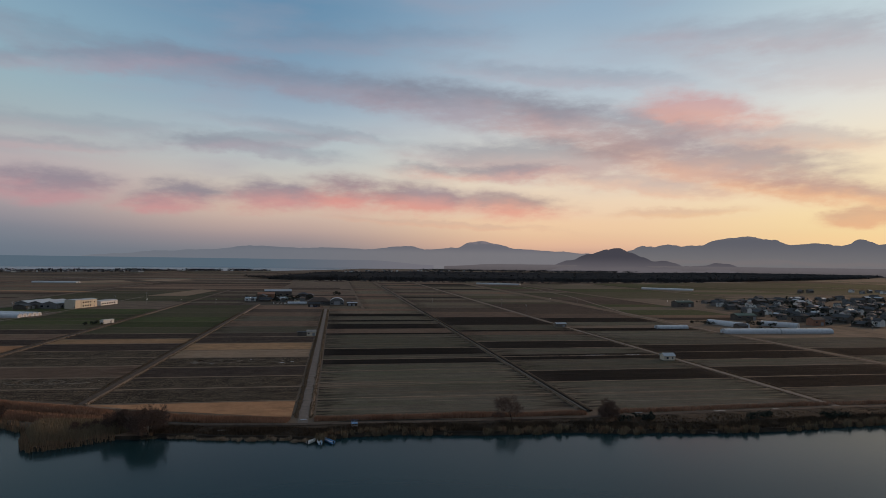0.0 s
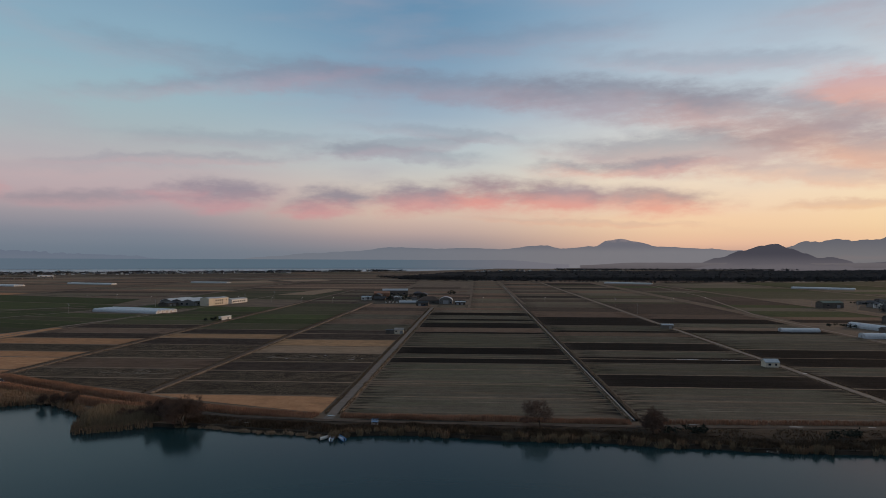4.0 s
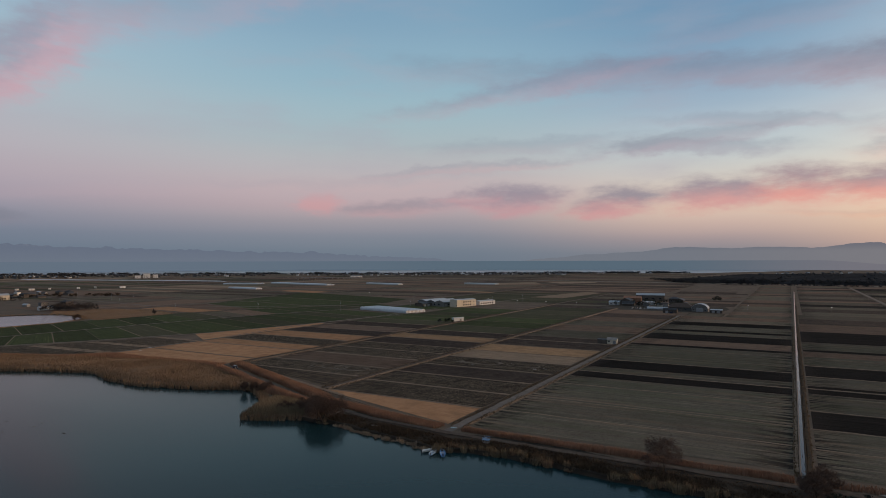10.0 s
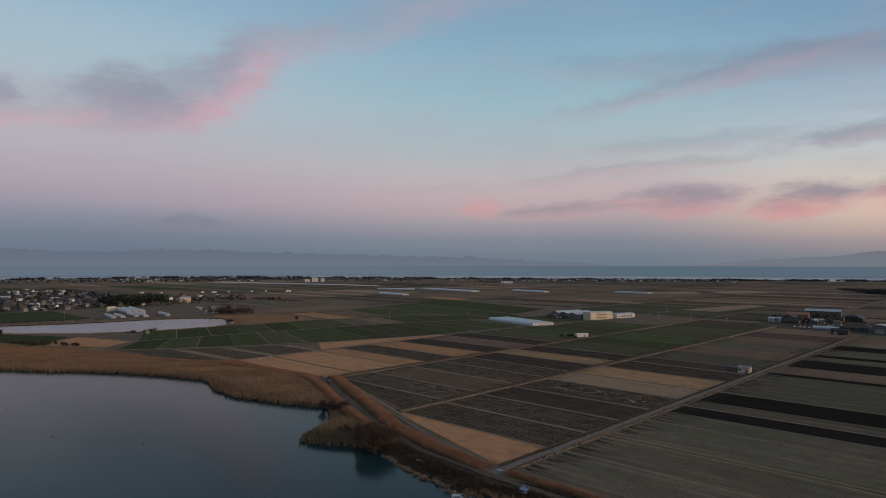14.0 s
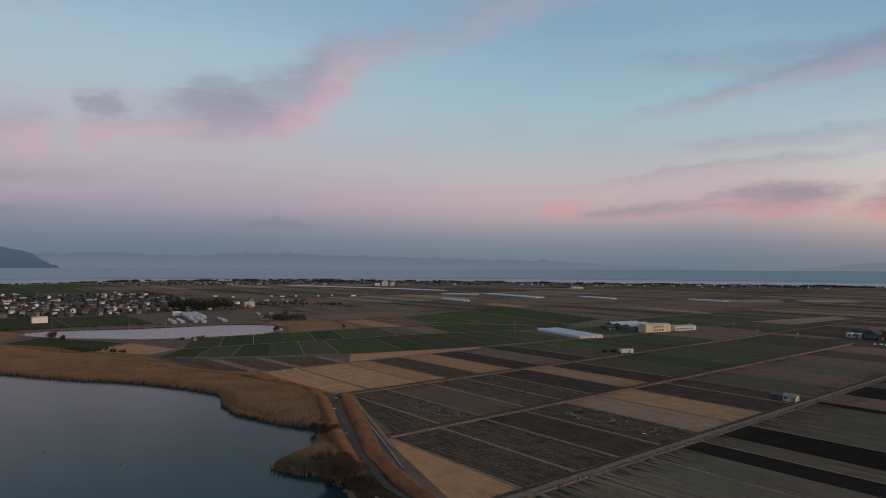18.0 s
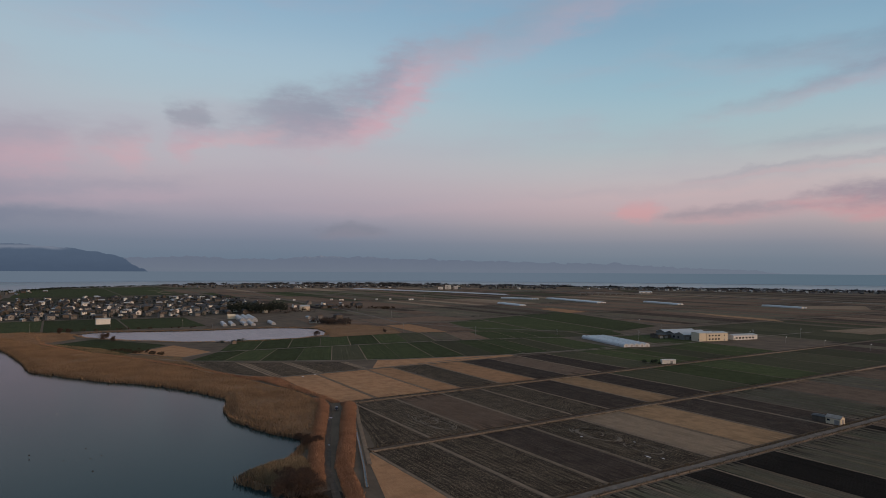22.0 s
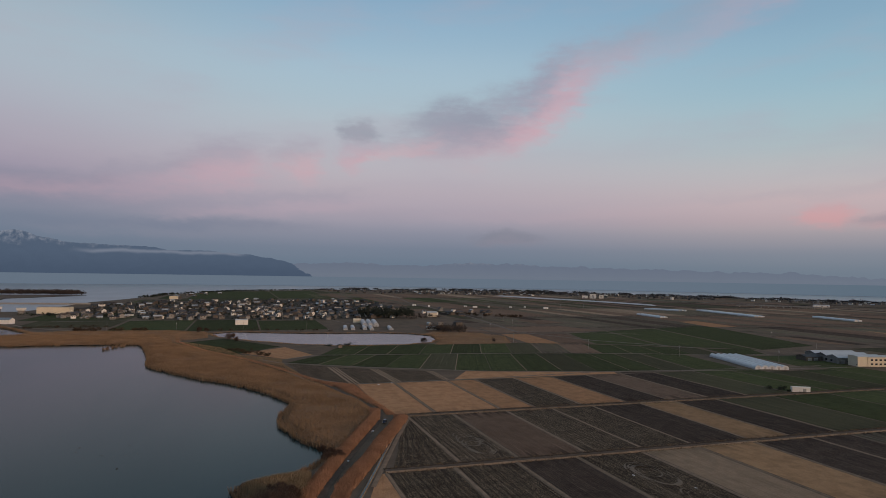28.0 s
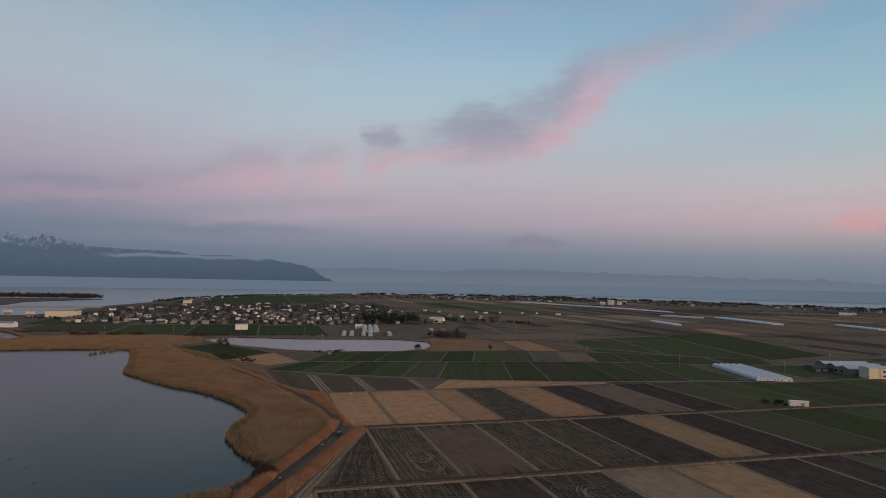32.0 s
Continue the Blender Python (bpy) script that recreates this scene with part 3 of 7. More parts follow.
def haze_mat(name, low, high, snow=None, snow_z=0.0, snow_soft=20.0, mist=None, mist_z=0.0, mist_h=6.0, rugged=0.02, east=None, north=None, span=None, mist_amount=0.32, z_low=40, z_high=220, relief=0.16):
    """Far land through miles of evening air, the haze painted in as glowing colour."""
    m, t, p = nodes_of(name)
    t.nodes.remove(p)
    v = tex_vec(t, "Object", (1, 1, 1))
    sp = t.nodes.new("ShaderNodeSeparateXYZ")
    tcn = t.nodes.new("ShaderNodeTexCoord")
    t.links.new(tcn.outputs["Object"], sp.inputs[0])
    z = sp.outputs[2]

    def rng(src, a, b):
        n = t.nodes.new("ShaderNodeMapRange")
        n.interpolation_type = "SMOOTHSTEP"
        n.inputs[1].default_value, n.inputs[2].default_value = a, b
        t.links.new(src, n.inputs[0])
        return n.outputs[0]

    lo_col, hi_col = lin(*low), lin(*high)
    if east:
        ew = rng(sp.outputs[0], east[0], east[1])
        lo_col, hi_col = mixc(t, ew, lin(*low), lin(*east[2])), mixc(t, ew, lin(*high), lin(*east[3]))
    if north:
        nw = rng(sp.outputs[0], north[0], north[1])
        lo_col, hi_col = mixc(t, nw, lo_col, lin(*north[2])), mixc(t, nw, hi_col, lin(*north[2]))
    # haze colour painted by height, from foot to crest
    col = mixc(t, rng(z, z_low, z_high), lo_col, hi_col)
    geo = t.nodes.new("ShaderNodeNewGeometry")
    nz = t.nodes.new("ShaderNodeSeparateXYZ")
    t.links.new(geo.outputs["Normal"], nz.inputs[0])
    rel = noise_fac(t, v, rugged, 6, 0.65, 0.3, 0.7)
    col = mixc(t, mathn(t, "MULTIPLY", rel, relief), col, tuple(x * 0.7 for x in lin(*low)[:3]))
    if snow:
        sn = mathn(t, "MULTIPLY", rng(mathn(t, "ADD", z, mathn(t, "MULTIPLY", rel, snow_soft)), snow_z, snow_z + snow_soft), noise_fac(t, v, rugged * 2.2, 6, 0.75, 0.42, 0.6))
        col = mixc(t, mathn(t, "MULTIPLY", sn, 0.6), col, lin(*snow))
    # mist bank painted as a band at one height
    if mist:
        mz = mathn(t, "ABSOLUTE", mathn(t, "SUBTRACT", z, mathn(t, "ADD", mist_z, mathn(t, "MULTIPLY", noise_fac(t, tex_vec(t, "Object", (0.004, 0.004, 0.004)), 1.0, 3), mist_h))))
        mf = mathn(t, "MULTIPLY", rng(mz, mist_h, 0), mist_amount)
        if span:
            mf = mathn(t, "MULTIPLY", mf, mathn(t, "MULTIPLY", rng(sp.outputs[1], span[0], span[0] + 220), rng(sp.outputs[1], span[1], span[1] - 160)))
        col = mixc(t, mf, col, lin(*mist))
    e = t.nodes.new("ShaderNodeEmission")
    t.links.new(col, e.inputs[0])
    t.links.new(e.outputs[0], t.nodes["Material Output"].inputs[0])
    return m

# ---- building helpers ----
def mesh_of(name, verts, faces, mats, mat_index=None, smooth=False):
    me = bpy.data.meshes.new(name)
    me.from_pydata(verts, [], faces)
    for m in mats if isinstance(mats, (list, tuple)) else [mats]:
        me.materials.append(m)
    if mat_index:
        me.polygons.foreach_set("material_index", mat_index)
    if smooth:
        me.polygons.foreach_set("use_smooth", [True] * len(me.polygons))
    me.update()
    return me


def thing(name, label, category, group="", kind="", at=None):
    return tagged(new(name), label, category, group, kind) if at is None else place(tagged(new(name), label, category, group, kind), at)


def place(ob, m):
    ob.matrix_world = m
    return ob


def part(name, bm, material, parent, label="", smooth=False):
    """Links a bmesh, or a mesh, as one object under a thing or a part."""
    if isinstance(bm, bmesh.types.BMesh):
        me = bpy.data.meshes.new(name)
        bm.normal_update()
        bm.to_mesh(me)
        bm.free()
        me.materials.append(material)
        if smooth:
            me.polygons.foreach_set("use_smooth", [True] * len(me.polygons))
    else:
        me = bm
    ob = new(name, me)
    ob.parent = parent
    return tagged(ob, label)


def box_into(bm, x0, x1, y0, y1, z0, z1, bevel=0.0):
    r = bmesh.ops.create_cube(bm, size=1.0, matrix=Matrix.LocRotScale(((x0 + x1) / 2, (y0 + y1) / 2, (z0 + z1) / 2), None, (x1 - x0, y1 - y0, z1 - z0)))
    if bevel:
        edges = list({e for v in r["verts"] for e in v.link_edges})
        bmesh.ops.bevel(bm, geom=edges, offset=bevel, segments=1, affect="EDGES")
    return bm


def box(x0, x1, y0, y1, z0, z1, bevel=0.0):
    return box_into(bmesh.new(), x0, x1, y0, y1, z0, z1, bevel)


def prism(profile, x0, x1):
    """A solid with the outline profile [(y, z)], drawn along x."""
    bm = bmesh.new()
    a = [bm.verts.new((x0, y, z)) for y, z in profile]
    b = [bm.verts.new((x1, y, z)) for y, z in profile]
    n = len(profile)
    bm.faces.new(a[::-1]), bm.faces.new(b)
    for i in range(n):
        bm.faces.new((a[i], a[(i + 1) % n], b[(i + 1) % n], b[i]))
    bmesh.ops.recalc_face_normals(bm, faces=bm.faces)
    return bm


def resample(line, step):
    """Points at even steps along a polyline."""
    out = []
    for (x0, y0), (x1, y1) in zip(line, line[1:]):
        n = max(1, round(math.hypot(x1 - x0, y1 - y0) / step))
        out += [(x0 + (x1 - x0) * i / n, y0 + (y1 - y0) * i / n) for i in range(n)]
    return out + [tuple(line[-1])]


def normals(line):
    """Unit normals to the left of a polyline at each of its points."""
    res = []
    for i in range(len(line)):
        (x0, y0), (x1, y1) = line[max(0, i - 1)], line[min(len(line) - 1, i + 1)]
        d = math.hypot(x1 - x0, y1 - y0) or 1.0
        res.append((-(y1 - y0) / d, (x1 - x0) / d))
    return res


def ribbon(name, line, profile, material, step=8.0, wobble=0.0, seed=0.0):
    """A mesh along a line, with a cross-section [(offset to the left, z)]."""
    pts = resample(line, step)
    nor = normals(pts)
    verts, faces, k = [], [], len(profile)
    for i, ((x, y), (nx, ny)) in enumerate(zip(pts, nor)):
        for j, (o, z) in enumerate(profile):
            w = wobble * noise.noise((x * 0.13 + seed, y * 0.13, j * 3.7)) if wobble else 0.0
            verts.append((x + nx * (o + w), y + ny * (o + w), z + (w * 0.25 if 0 < j < k - 1 else 0)))
    for i in range(len(pts) - 1):
        for j in range(k - 1):
            a = i * k + j
            faces.append((a, a + k, a + k + 1, a + 1))
    return mesh_of(name, verts, faces, material)


def jag(line, step, amount, seed):
    """A natural shoreline: the line with small bays and spurs."""
    pts = resample(line, step)
    out = []
    for (x, y), (nx, ny) in zip(pts, normals(pts)):
        w = amount * (noise.noise((x * 0.11, y * 0.11, seed)) + 0.6 * noise.noise((x * 0.37, y * 0.37, seed + 5)))
        out.append((x + nx * w, y + ny * w))
    return out


def inside(x, y, poly):
    hit = False
    for (x0, y0), (x1, y1) in zip(poly, poly[1:] + poly[:1]):
        if (y0 > y) != (y1 > y) and x < (x1 - x0) * (y - y0) / (y1 - y0) + x0:
            hit = not hit
    return hit


# ---- ground, shores and water ----
LAGOON_SHORE = [(2600, -80), (900, -60), (420, -40), (290, -30), (204, -26), (187, -27), (163, -29), (138, -29), (114, -27), (98, -25), (83, -22), (67, -22), (50, -21), (36, -19), (22, -18), (4, -22), (-20, -17),
                (-42, -13), (-56, -13), (-64, -18), (-74, -22), (-80, -12), (-83, -3), (-97, 8), (-108, 14), (-116, 15), (-130, 8), (-148, 2), (-165, -2), (-184, -1), (-205, 5), (-219, 7), (-248, -3),
                (-288, -24), (-322, -52), (-380, -88), (-398, -92), (-430, -95), (-512, -109), (-545, -118), (-556, -142), (-558, -200), (-557, -288), (-600, -324), (-650, -296), (-664, -262), (-690, -254), (-782, -312), (-850, -400), (-900, -700), (-900, -1500)]
LAKE_SHORE = [(-3200, -2600), (-2300, -1300), (-2010, -800), (-1990, -560), (-1950, -470), (-1860, -520), (-1720, -600), (-1500, -580), (-1240, -520), (-1125, -470), (-1118, -395), (-1240, -372), (-1500, -360), (-1760, -300), (-2050, -270), (-2560, -60), (-2850, 330), (-2980, 800),
              (-2760, 1380), (-2350, 1660), (-1900, 1900), (-1300, 2260), (-760, 2560), (-260, 2820), (60, 3500), (260, 4200), (380, 4900)]
POND = [(-655, -58), (-672, -30), (-652, 20), (-640, 60), (-634, 100), (-630, 150), (-615, 180), (-588, 200), (-540, 192), (-512, 178), (-497, 145), (-494, 100), (-500, 70), (-522, 30), (-566, -14), (-612, -48)]
rng = random.Random(4)
shore = jag(LAGOON_SHORE[2:50], 4.0, 1.6, 2.0)
land_edge = [LAGOON_SHORE[0], LAGOON_SHORE[1]] + shore + LAGOON_SHORE[50:]
lake_edge = jag(LAKE_SHORE, 30.0, 9.0, 8.0)
outline = land_edge + [(-1500, -2600)] + lake_edge + [(4900, 4900), (4900, -120)]
pond_edge = jag(POND + POND[:1], 6.0, 2.2, 5.0)[:-1]


def land_sheet():
    from mathutils.geometry import tessellate_polygon
    o3, p3 = [Vector((x, y, 0)) for x, y in outline], [Vector((x, y, 0)) for x, y in pond_edge]
    tris = tessellate_polygon([o3, p3])
    verts = [tuple(v) for v in o3 + p3]
    faces = []
    for a, b, c in tris:
        n = (Vector(verts[b]) - Vector(verts[a])).cross(Vector(verts[c]) - Vector(verts[a]))
        faces.append((a, b, c) if n.z > 0 else (a, c, b))
    return mesh_of("ground", verts, faces, M_LAND)


ground = tagged(new("ground", land_sheet()), "flat farmland of dry brown verge grass reaching the horizon", "ground", kind="structure")


def bank(name, line, out, label, drop=-2.2, mat=None):
    """The sloping edge of the land down into the water; out: how far it runs, to the right of the line."""
    pts = line
    nor = normals(pts)
    verts, faces = [], []
    for (x, y), (nx, ny) in zip(pts, nor):
        h = 0.5 + 0.5 * noise.noise((x * 0.2, y * 0.2, 3))
        verts += [(x, y, 0.0), (x - nx * out * 0.35, y - ny * out * 0.35, -0.25 - 0.5 * h), (x - nx * out, y - ny * out, drop)]
    for i in range(len(pts) - 1):
        for j in range(2):
            a = i * 3 + j
            faces.append((a, a + 1, a + 4, a + 3))
    return tagged(new(name, mesh_of(name, verts, faces, mat or M_BANK)), label, "bank", kind="structure")


bank("lagoon_bank", land_edge, -1.6, "dark muddy bank at the edge of the lagoon")
bank("pond_bank", pond_edge + pond_edge[:1], 2.0, "low muddy bank round the pond", -1.6)
bank("lake_bank", lake_edge, -8.0, "low shore of the open lake", -3)

bed = mesh_of("lake_bed", [(-4900, -4900, -4), (4900, -4900, -4), (4900, 4900, -4), (-4900, 4900, -4)], [(0, 1, 2, 3)], M_BANK)
tagged(new("lake_bed", bed), "dark mud bed under the water", "ground", kind="structure")
lag = [(4800, -4700), (4800, 60), (700, 60), (-140, 60), (-420, 60), (-640, 60), (-900, -300), (-1400, -1400), (-1700, -2600), (-2600, -4700)]
tagged(new("lagoon_water", mesh_of("lagoon_water", [(x, y, -1.0) for x, y in lag][::-1], [tuple(range(len(lag)))[::1]], M_WATER)), "calm dark slate-blue lagoon mirroring the dusk sky", "water", kind="structure")
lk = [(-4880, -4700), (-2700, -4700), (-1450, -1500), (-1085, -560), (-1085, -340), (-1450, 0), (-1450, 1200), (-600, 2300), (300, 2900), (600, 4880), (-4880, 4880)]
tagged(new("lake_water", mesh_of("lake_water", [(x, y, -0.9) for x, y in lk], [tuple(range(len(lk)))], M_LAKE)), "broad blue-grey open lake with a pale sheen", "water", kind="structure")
pc = [(-690, -80), (-470, -80), (-470, 215), (-690, 215)]
tagged(new("pond_water", mesh_of("pond_water", [(x, y, -0.45) for x, y in pc], [(0, 1, 2, 3)], M_POND)), "still pale pond between fields, reflecting the sky", "water", kind="structure")


# ---- fields ----
QUADS = []


def field(quad, kind, ridges=0.0, pitch=1.1, gap=0.7, label="", z=0.07):
    """One field: quad is its corners, the furrows run from the first to the second corner."""
    QUADS.append(list(quad))
    a, b, c, d = [Vector((x, y, 0)) for x, y in quad]
    mid = (a + b + c + d) / 4
    a, b, c, d = [v + (mid - v) * min(0.3, gap / max(1.0, (mid - v).length)) for v in (a, b, c, d)]
    along, across = ((b - a).length + (c - d).length) / 2, ((d - a).length + (c - b).length) / 2
    ridges = 0.0 if kind in ("dry", "hay", "straw", "green", "moss") else ridges
    nv = max(2, min(90, int(across / (pitch / 2)))) if ridges else max(2, min(8, int(across / 12)))
    nu = max(3, min(14, int(along / 9)))
    sx, sy = mid.x * 0.37, mid.y * 0.61
    verts, faces, uv_rows, uv_edge = [], [], [], []
    for j in range(nv + 1):
        v = j / nv
        for i in range(nu + 1):
            u = i / nu
            p = (a * (1 - u) + b * u) * (1 - v) + (d * (1 - u) + c * u) * v
            edge = 0 < i < nu and 0 < j < nv
            h = z + (ridges * (j % 2) + 0.10 * noise.noise((p.x * 0.05, p.y * 0.05, 1)) + 0.04 * noise.noise((p.x * 0.3, p.y * 0.3, 4)) if edge else 0.0)
            verts.append((p.x, p.y, max(0.02, h)))
            uv_rows.append((sx + u * along, sy + v * across))
            uv_edge.append((u, v))
    w = nu + 1
    for j in range(nv):
        for i in range(nu):
            k = j * w + i
            faces.append((k, k + 1, k + w + 1, k + w))
    me = mesh_of("field", verts, faces, FIELD[kind])
    idx = np.array(faces).ravel()
    for nm, co in (("rows", uv_rows), ("edge", uv_edge)):
        lay = me.uv_layers.new(name=nm)
        lay.data.foreach_set("uv", np.array(co, dtype=np.float32)[idx].ravel())
    if me.polygons[0].normal.z < 0:
        me.flip_normals()
    return tagged(new("field", me), label or FIELD_WORDS[kind], "field", "fields of the plain", "structure")


def column(x0, x1, strips, ridges=0.12):
    for y0, y1, kind in strips:
        field([(x0, y0), (x1, y0), (x1, y1), (x0, y1)], kind, ridges if y0 < 420 else 0.0)


def far_column(x0, x1, y0, y1, kinds, seed, lo=14, hi=46):
    r = random.Random(seed)
    y = y0
    while y < y1 - 8:
        h = min(r.uniform(lo, hi), y1 - y)
        field([(x0, y), (x1, y), (x1, y + h), (x0, y + h)], r.choice(kinds), 0.0)
        y += h


# between the road and the canal
column(3.4, 100.6, [(5, 31, "soil"), (31, 58.5, "soil"), (58.5, 92, "soil"), (92, 112, "soil"), (112.5, 128, "dark"), (128.5, 143, "soil"), (143.5, 170, "dark"), (170.5, 205, "soil"), (205, 243, "soil"), (243.5, 252, "dark"),
                    (253, 282, "brown"), (283, 320, "dark"), (321, 341, "soil"), (342, 354, "dark"), (355, 392, "soil"), (393, 424, "dark"), (425, 456, "soil"), (457, 490, "brown")])
far_column(42, 100.8, 490, 1380, ["brown", "umber", "soil", "brown", "soil"], 11, 20, 50)
# east of the canal
column(105.2, 201.6, [(4, 30, "soil"), (30, 55, "soil"), (56, 84, "dark"), (85, 118, "soil"), (119, 130, "dark"), (132, 138, "dark"), (139, 163, "soil"), (164, 198, "dark"), (199, 235, "soil"), (235, 258, "brown"), (259, 268, "dark"),
                      (269, 308, "soil"), (309, 382, "dark"), (383, 447, "brown"), (448, 505, "umber"), (505, 554, "soil")])
far_column(109, 201, 554, 1380, ["brown", "umber", "soil", "dark", "soil"], 12, 24, 66)
column(206.2, 313.6, [(4, 31, "soil"), (32, 57, "dark"), (59, 87, "dark"), (88, 111, "soil"), (112, 140, "dark"), (141, 173, "dark"), (174, 215, "soil"), (215, 257, "soil"), (258, 279, "dark"), (300, 330, "soil"), (331, 372, "dark"), (373, 420, "brown")])
far_column(207, 318, 420, 1330, ["brown", "umber", "soil", "dark", "moss"], 13, 24, 70)
column(321, 428, [(8, 40, "dark"), (41, 80, "dark"), (81, 116, "soil"), (117, 150, "dark"), (151, 205, "soil")])
column(434, 640, [(8, 50, "dark"), (51, 100, "soil"), (101, 160, "dark"), (161, 200, "brown")])
column(650, 900, [(8, 60, "soil"), (61, 130, "dark"), (131, 200, "soil")])
column(330, 440, [(345, 372, "dark"), (373, 402, "brown"), (403, 470, "green"), (471, 520, "soil")], 0.0)
far_column(335, 440, 520, 1250, ["soil", "moss", "umber", "moss", "green"], 14, 40, 90)
far_column(450, 660, 700, 1250, ["moss", "green", "soil", "moss"], 15, 60, 120)
far_column(670, 900, 760, 1350, ["moss", "green", "green", "soil"], 16, 60, 120)
far_column(910, 1250, 300, 1500, ["moss", "green", "soil", "moss"], 17, 60, 140)
far_column(1260, 1700, 300, 1900, ["moss", "green", "umber", "moss"], 18, 80, 160)
# west of the road
column(-79, -3.6, [(31, 56, "rough"), (58, 82, "rough"), (84, 109, "umber"), (111, 140, "rough"), (142, 169, "straw"), (171, 200, "hay"), (202, 233, "umber"), (235, 257, "umber"), (259, 304, "soil"), (306, 350, "brown"), (351, 395, "soil"), (396, 440, "brown"), (442, 486, "umber"), (487, 540, "brown")])
field([(-79, 27), (-3.6, 3), (-3.6, 29), (-79, 30)], "dry", 0.1)
# further west, beyond the farm track
field([(-166, 59), (-84, 34), (-84, 60), (-166, 61)], "rough", 0.1)
column(-166.6, -84, [(62, 85, "rough"), (87, 116, "brown"), (118, 144, "rough"), (145, 170, "rough"), (171, 202, "umber"), (203, 226, "hay"), (228, 256, "umber"), (258, 300, "moss"), (301, 345, "green"), (346, 390, "green"), (391, 440, "moss"), (441, 490, "moss"), (491, 545, "moss")])
column(-268, -173, [(52, 77, "dry"), (79, 115, "dry"), (117, 136, "dry"), (138, 166, "rough"), (168, 196, "dry"), (198, 226, "umber"), (228, 256, "brown"), (258, 286, "umber"), (288, 322, "moss"), (324, 356, "green"), (358, 383, "green"), (450, 484, "green")])
column(-252, -173, [(384, 416, "moss"), (417, 449, "green")])


def lerp2(p, q, f):
    return p[0] + (q[0] - p[0]) * f, p[1] + (q[1] - p[1]) * f


def along_line(line, f):
    """The point at the share f of a polyline's length."""
    lens = [math.dist(p, q) for p, q in zip(line, line[1:])]
    d = f * sum(lens)
    for p, q, s in zip(line, line[1:], lens):
        if d <= s:
            return lerp2(p, q, d / s)
        d -= s
    return line[-1]


PLOT_LINES = []


def band(low, high, cuts, kinds, ridges=0.0):
    """Fields side by side between two lines."""
    for i, (f0, f1) in enumerate(zip(cuts, cuts[1:])):
        field([along_line(low, f0), along_line(high, f0), along_line(high, f1), along_line(low, f1)], kinds[i % len(kinds)], ridges, gap=0.9)
        if i % 3:
            PLOT_LINES.append((along_line(low, f0), along_line(high, f0)))


WHEAT_ROAD = [(-378, 12), (-342, 73), (-304, 155), (-281, 245), (-268, 330), (-262, 380)]
MID_ROAD = [(-424, 46), (-413, 144), (-399, 258), (-376, 349), (-348, 430)]
TOP_EDGE = [(-505, 80), (-494, 170), (-489, 278), (-452, 372), (-408, 444)]
even = [i / 12 for i in range(13)]
band(WHEAT_ROAD[:5], MID_ROAD[:4], even, ["green", "green", "green", "green", "moss", "green", "green", "green", "moss", "green", "green", "moss"])
band(MID_ROAD, TOP_EDGE, [i / 13 for i in range(14)], ["green", "green", "green", "green", "green", "green", "moss", "soil", "brown", "green", "green", "green", "moss"])
STRIPS = [((-304, 22), (-382, 14)), ((-272, 48), (-352, 43)), ((-269, 55), (-346, 50)), ((-269, 78), (-334, 74)), ((-269, 84), (-330, 80)), ((-269, 115), (-314, 114)), ((-270, 119), (-312, 119))]
for (a, b), (c, d), k in zip(STRIPS, STRIPS[1:], ("rough", "straw", "rough", "straw", "rough", "straw")):
    if k == "rough":
        field([a, b, d, c], k, 0.08, gap=0.4)
        continue
    for f0, f1, kk in ((0.0, 0.3, "straw"), (0.3, 0.42, "umber"), (0.42, 0.68, "straw"), (0.68, 0.8, "umber"), (0.8, 1.0, "straw")):
        field([lerp2(a, c, f0), lerp2(b, d, f0), lerp2(b, d, f1), lerp2(a, c, f1)], kk, gap=0.05)
field([(-270, 121), (-308, 144), (-278, 258), (-270, 256)], "dry", 0.08)
field([(-270, 258), (-277, 262), (-266, 330), (-270, 330)], "umber")
field([(-372, 10), (-312, 20), (-345, -12), (-395, -20)], "umber")
field([(-338, 448), (-268, 436), (-268, 520), (-330, 520)], "green")
field([(-269, 332), (-376, 352), (-362, 390), (-266, 374)], "green")
field([(-402, 448), (-350, 438), (-340, 474), (-385, 496)], "green")
field([(-402, 14), (-424, 42), (-494, 20), (-452, -22)], "dry", label="pale tawny rough patch of dry grass beside the reeds")
field([(-440, -30), (-500, 16), (-590, -40), (-545, -88)], "green")
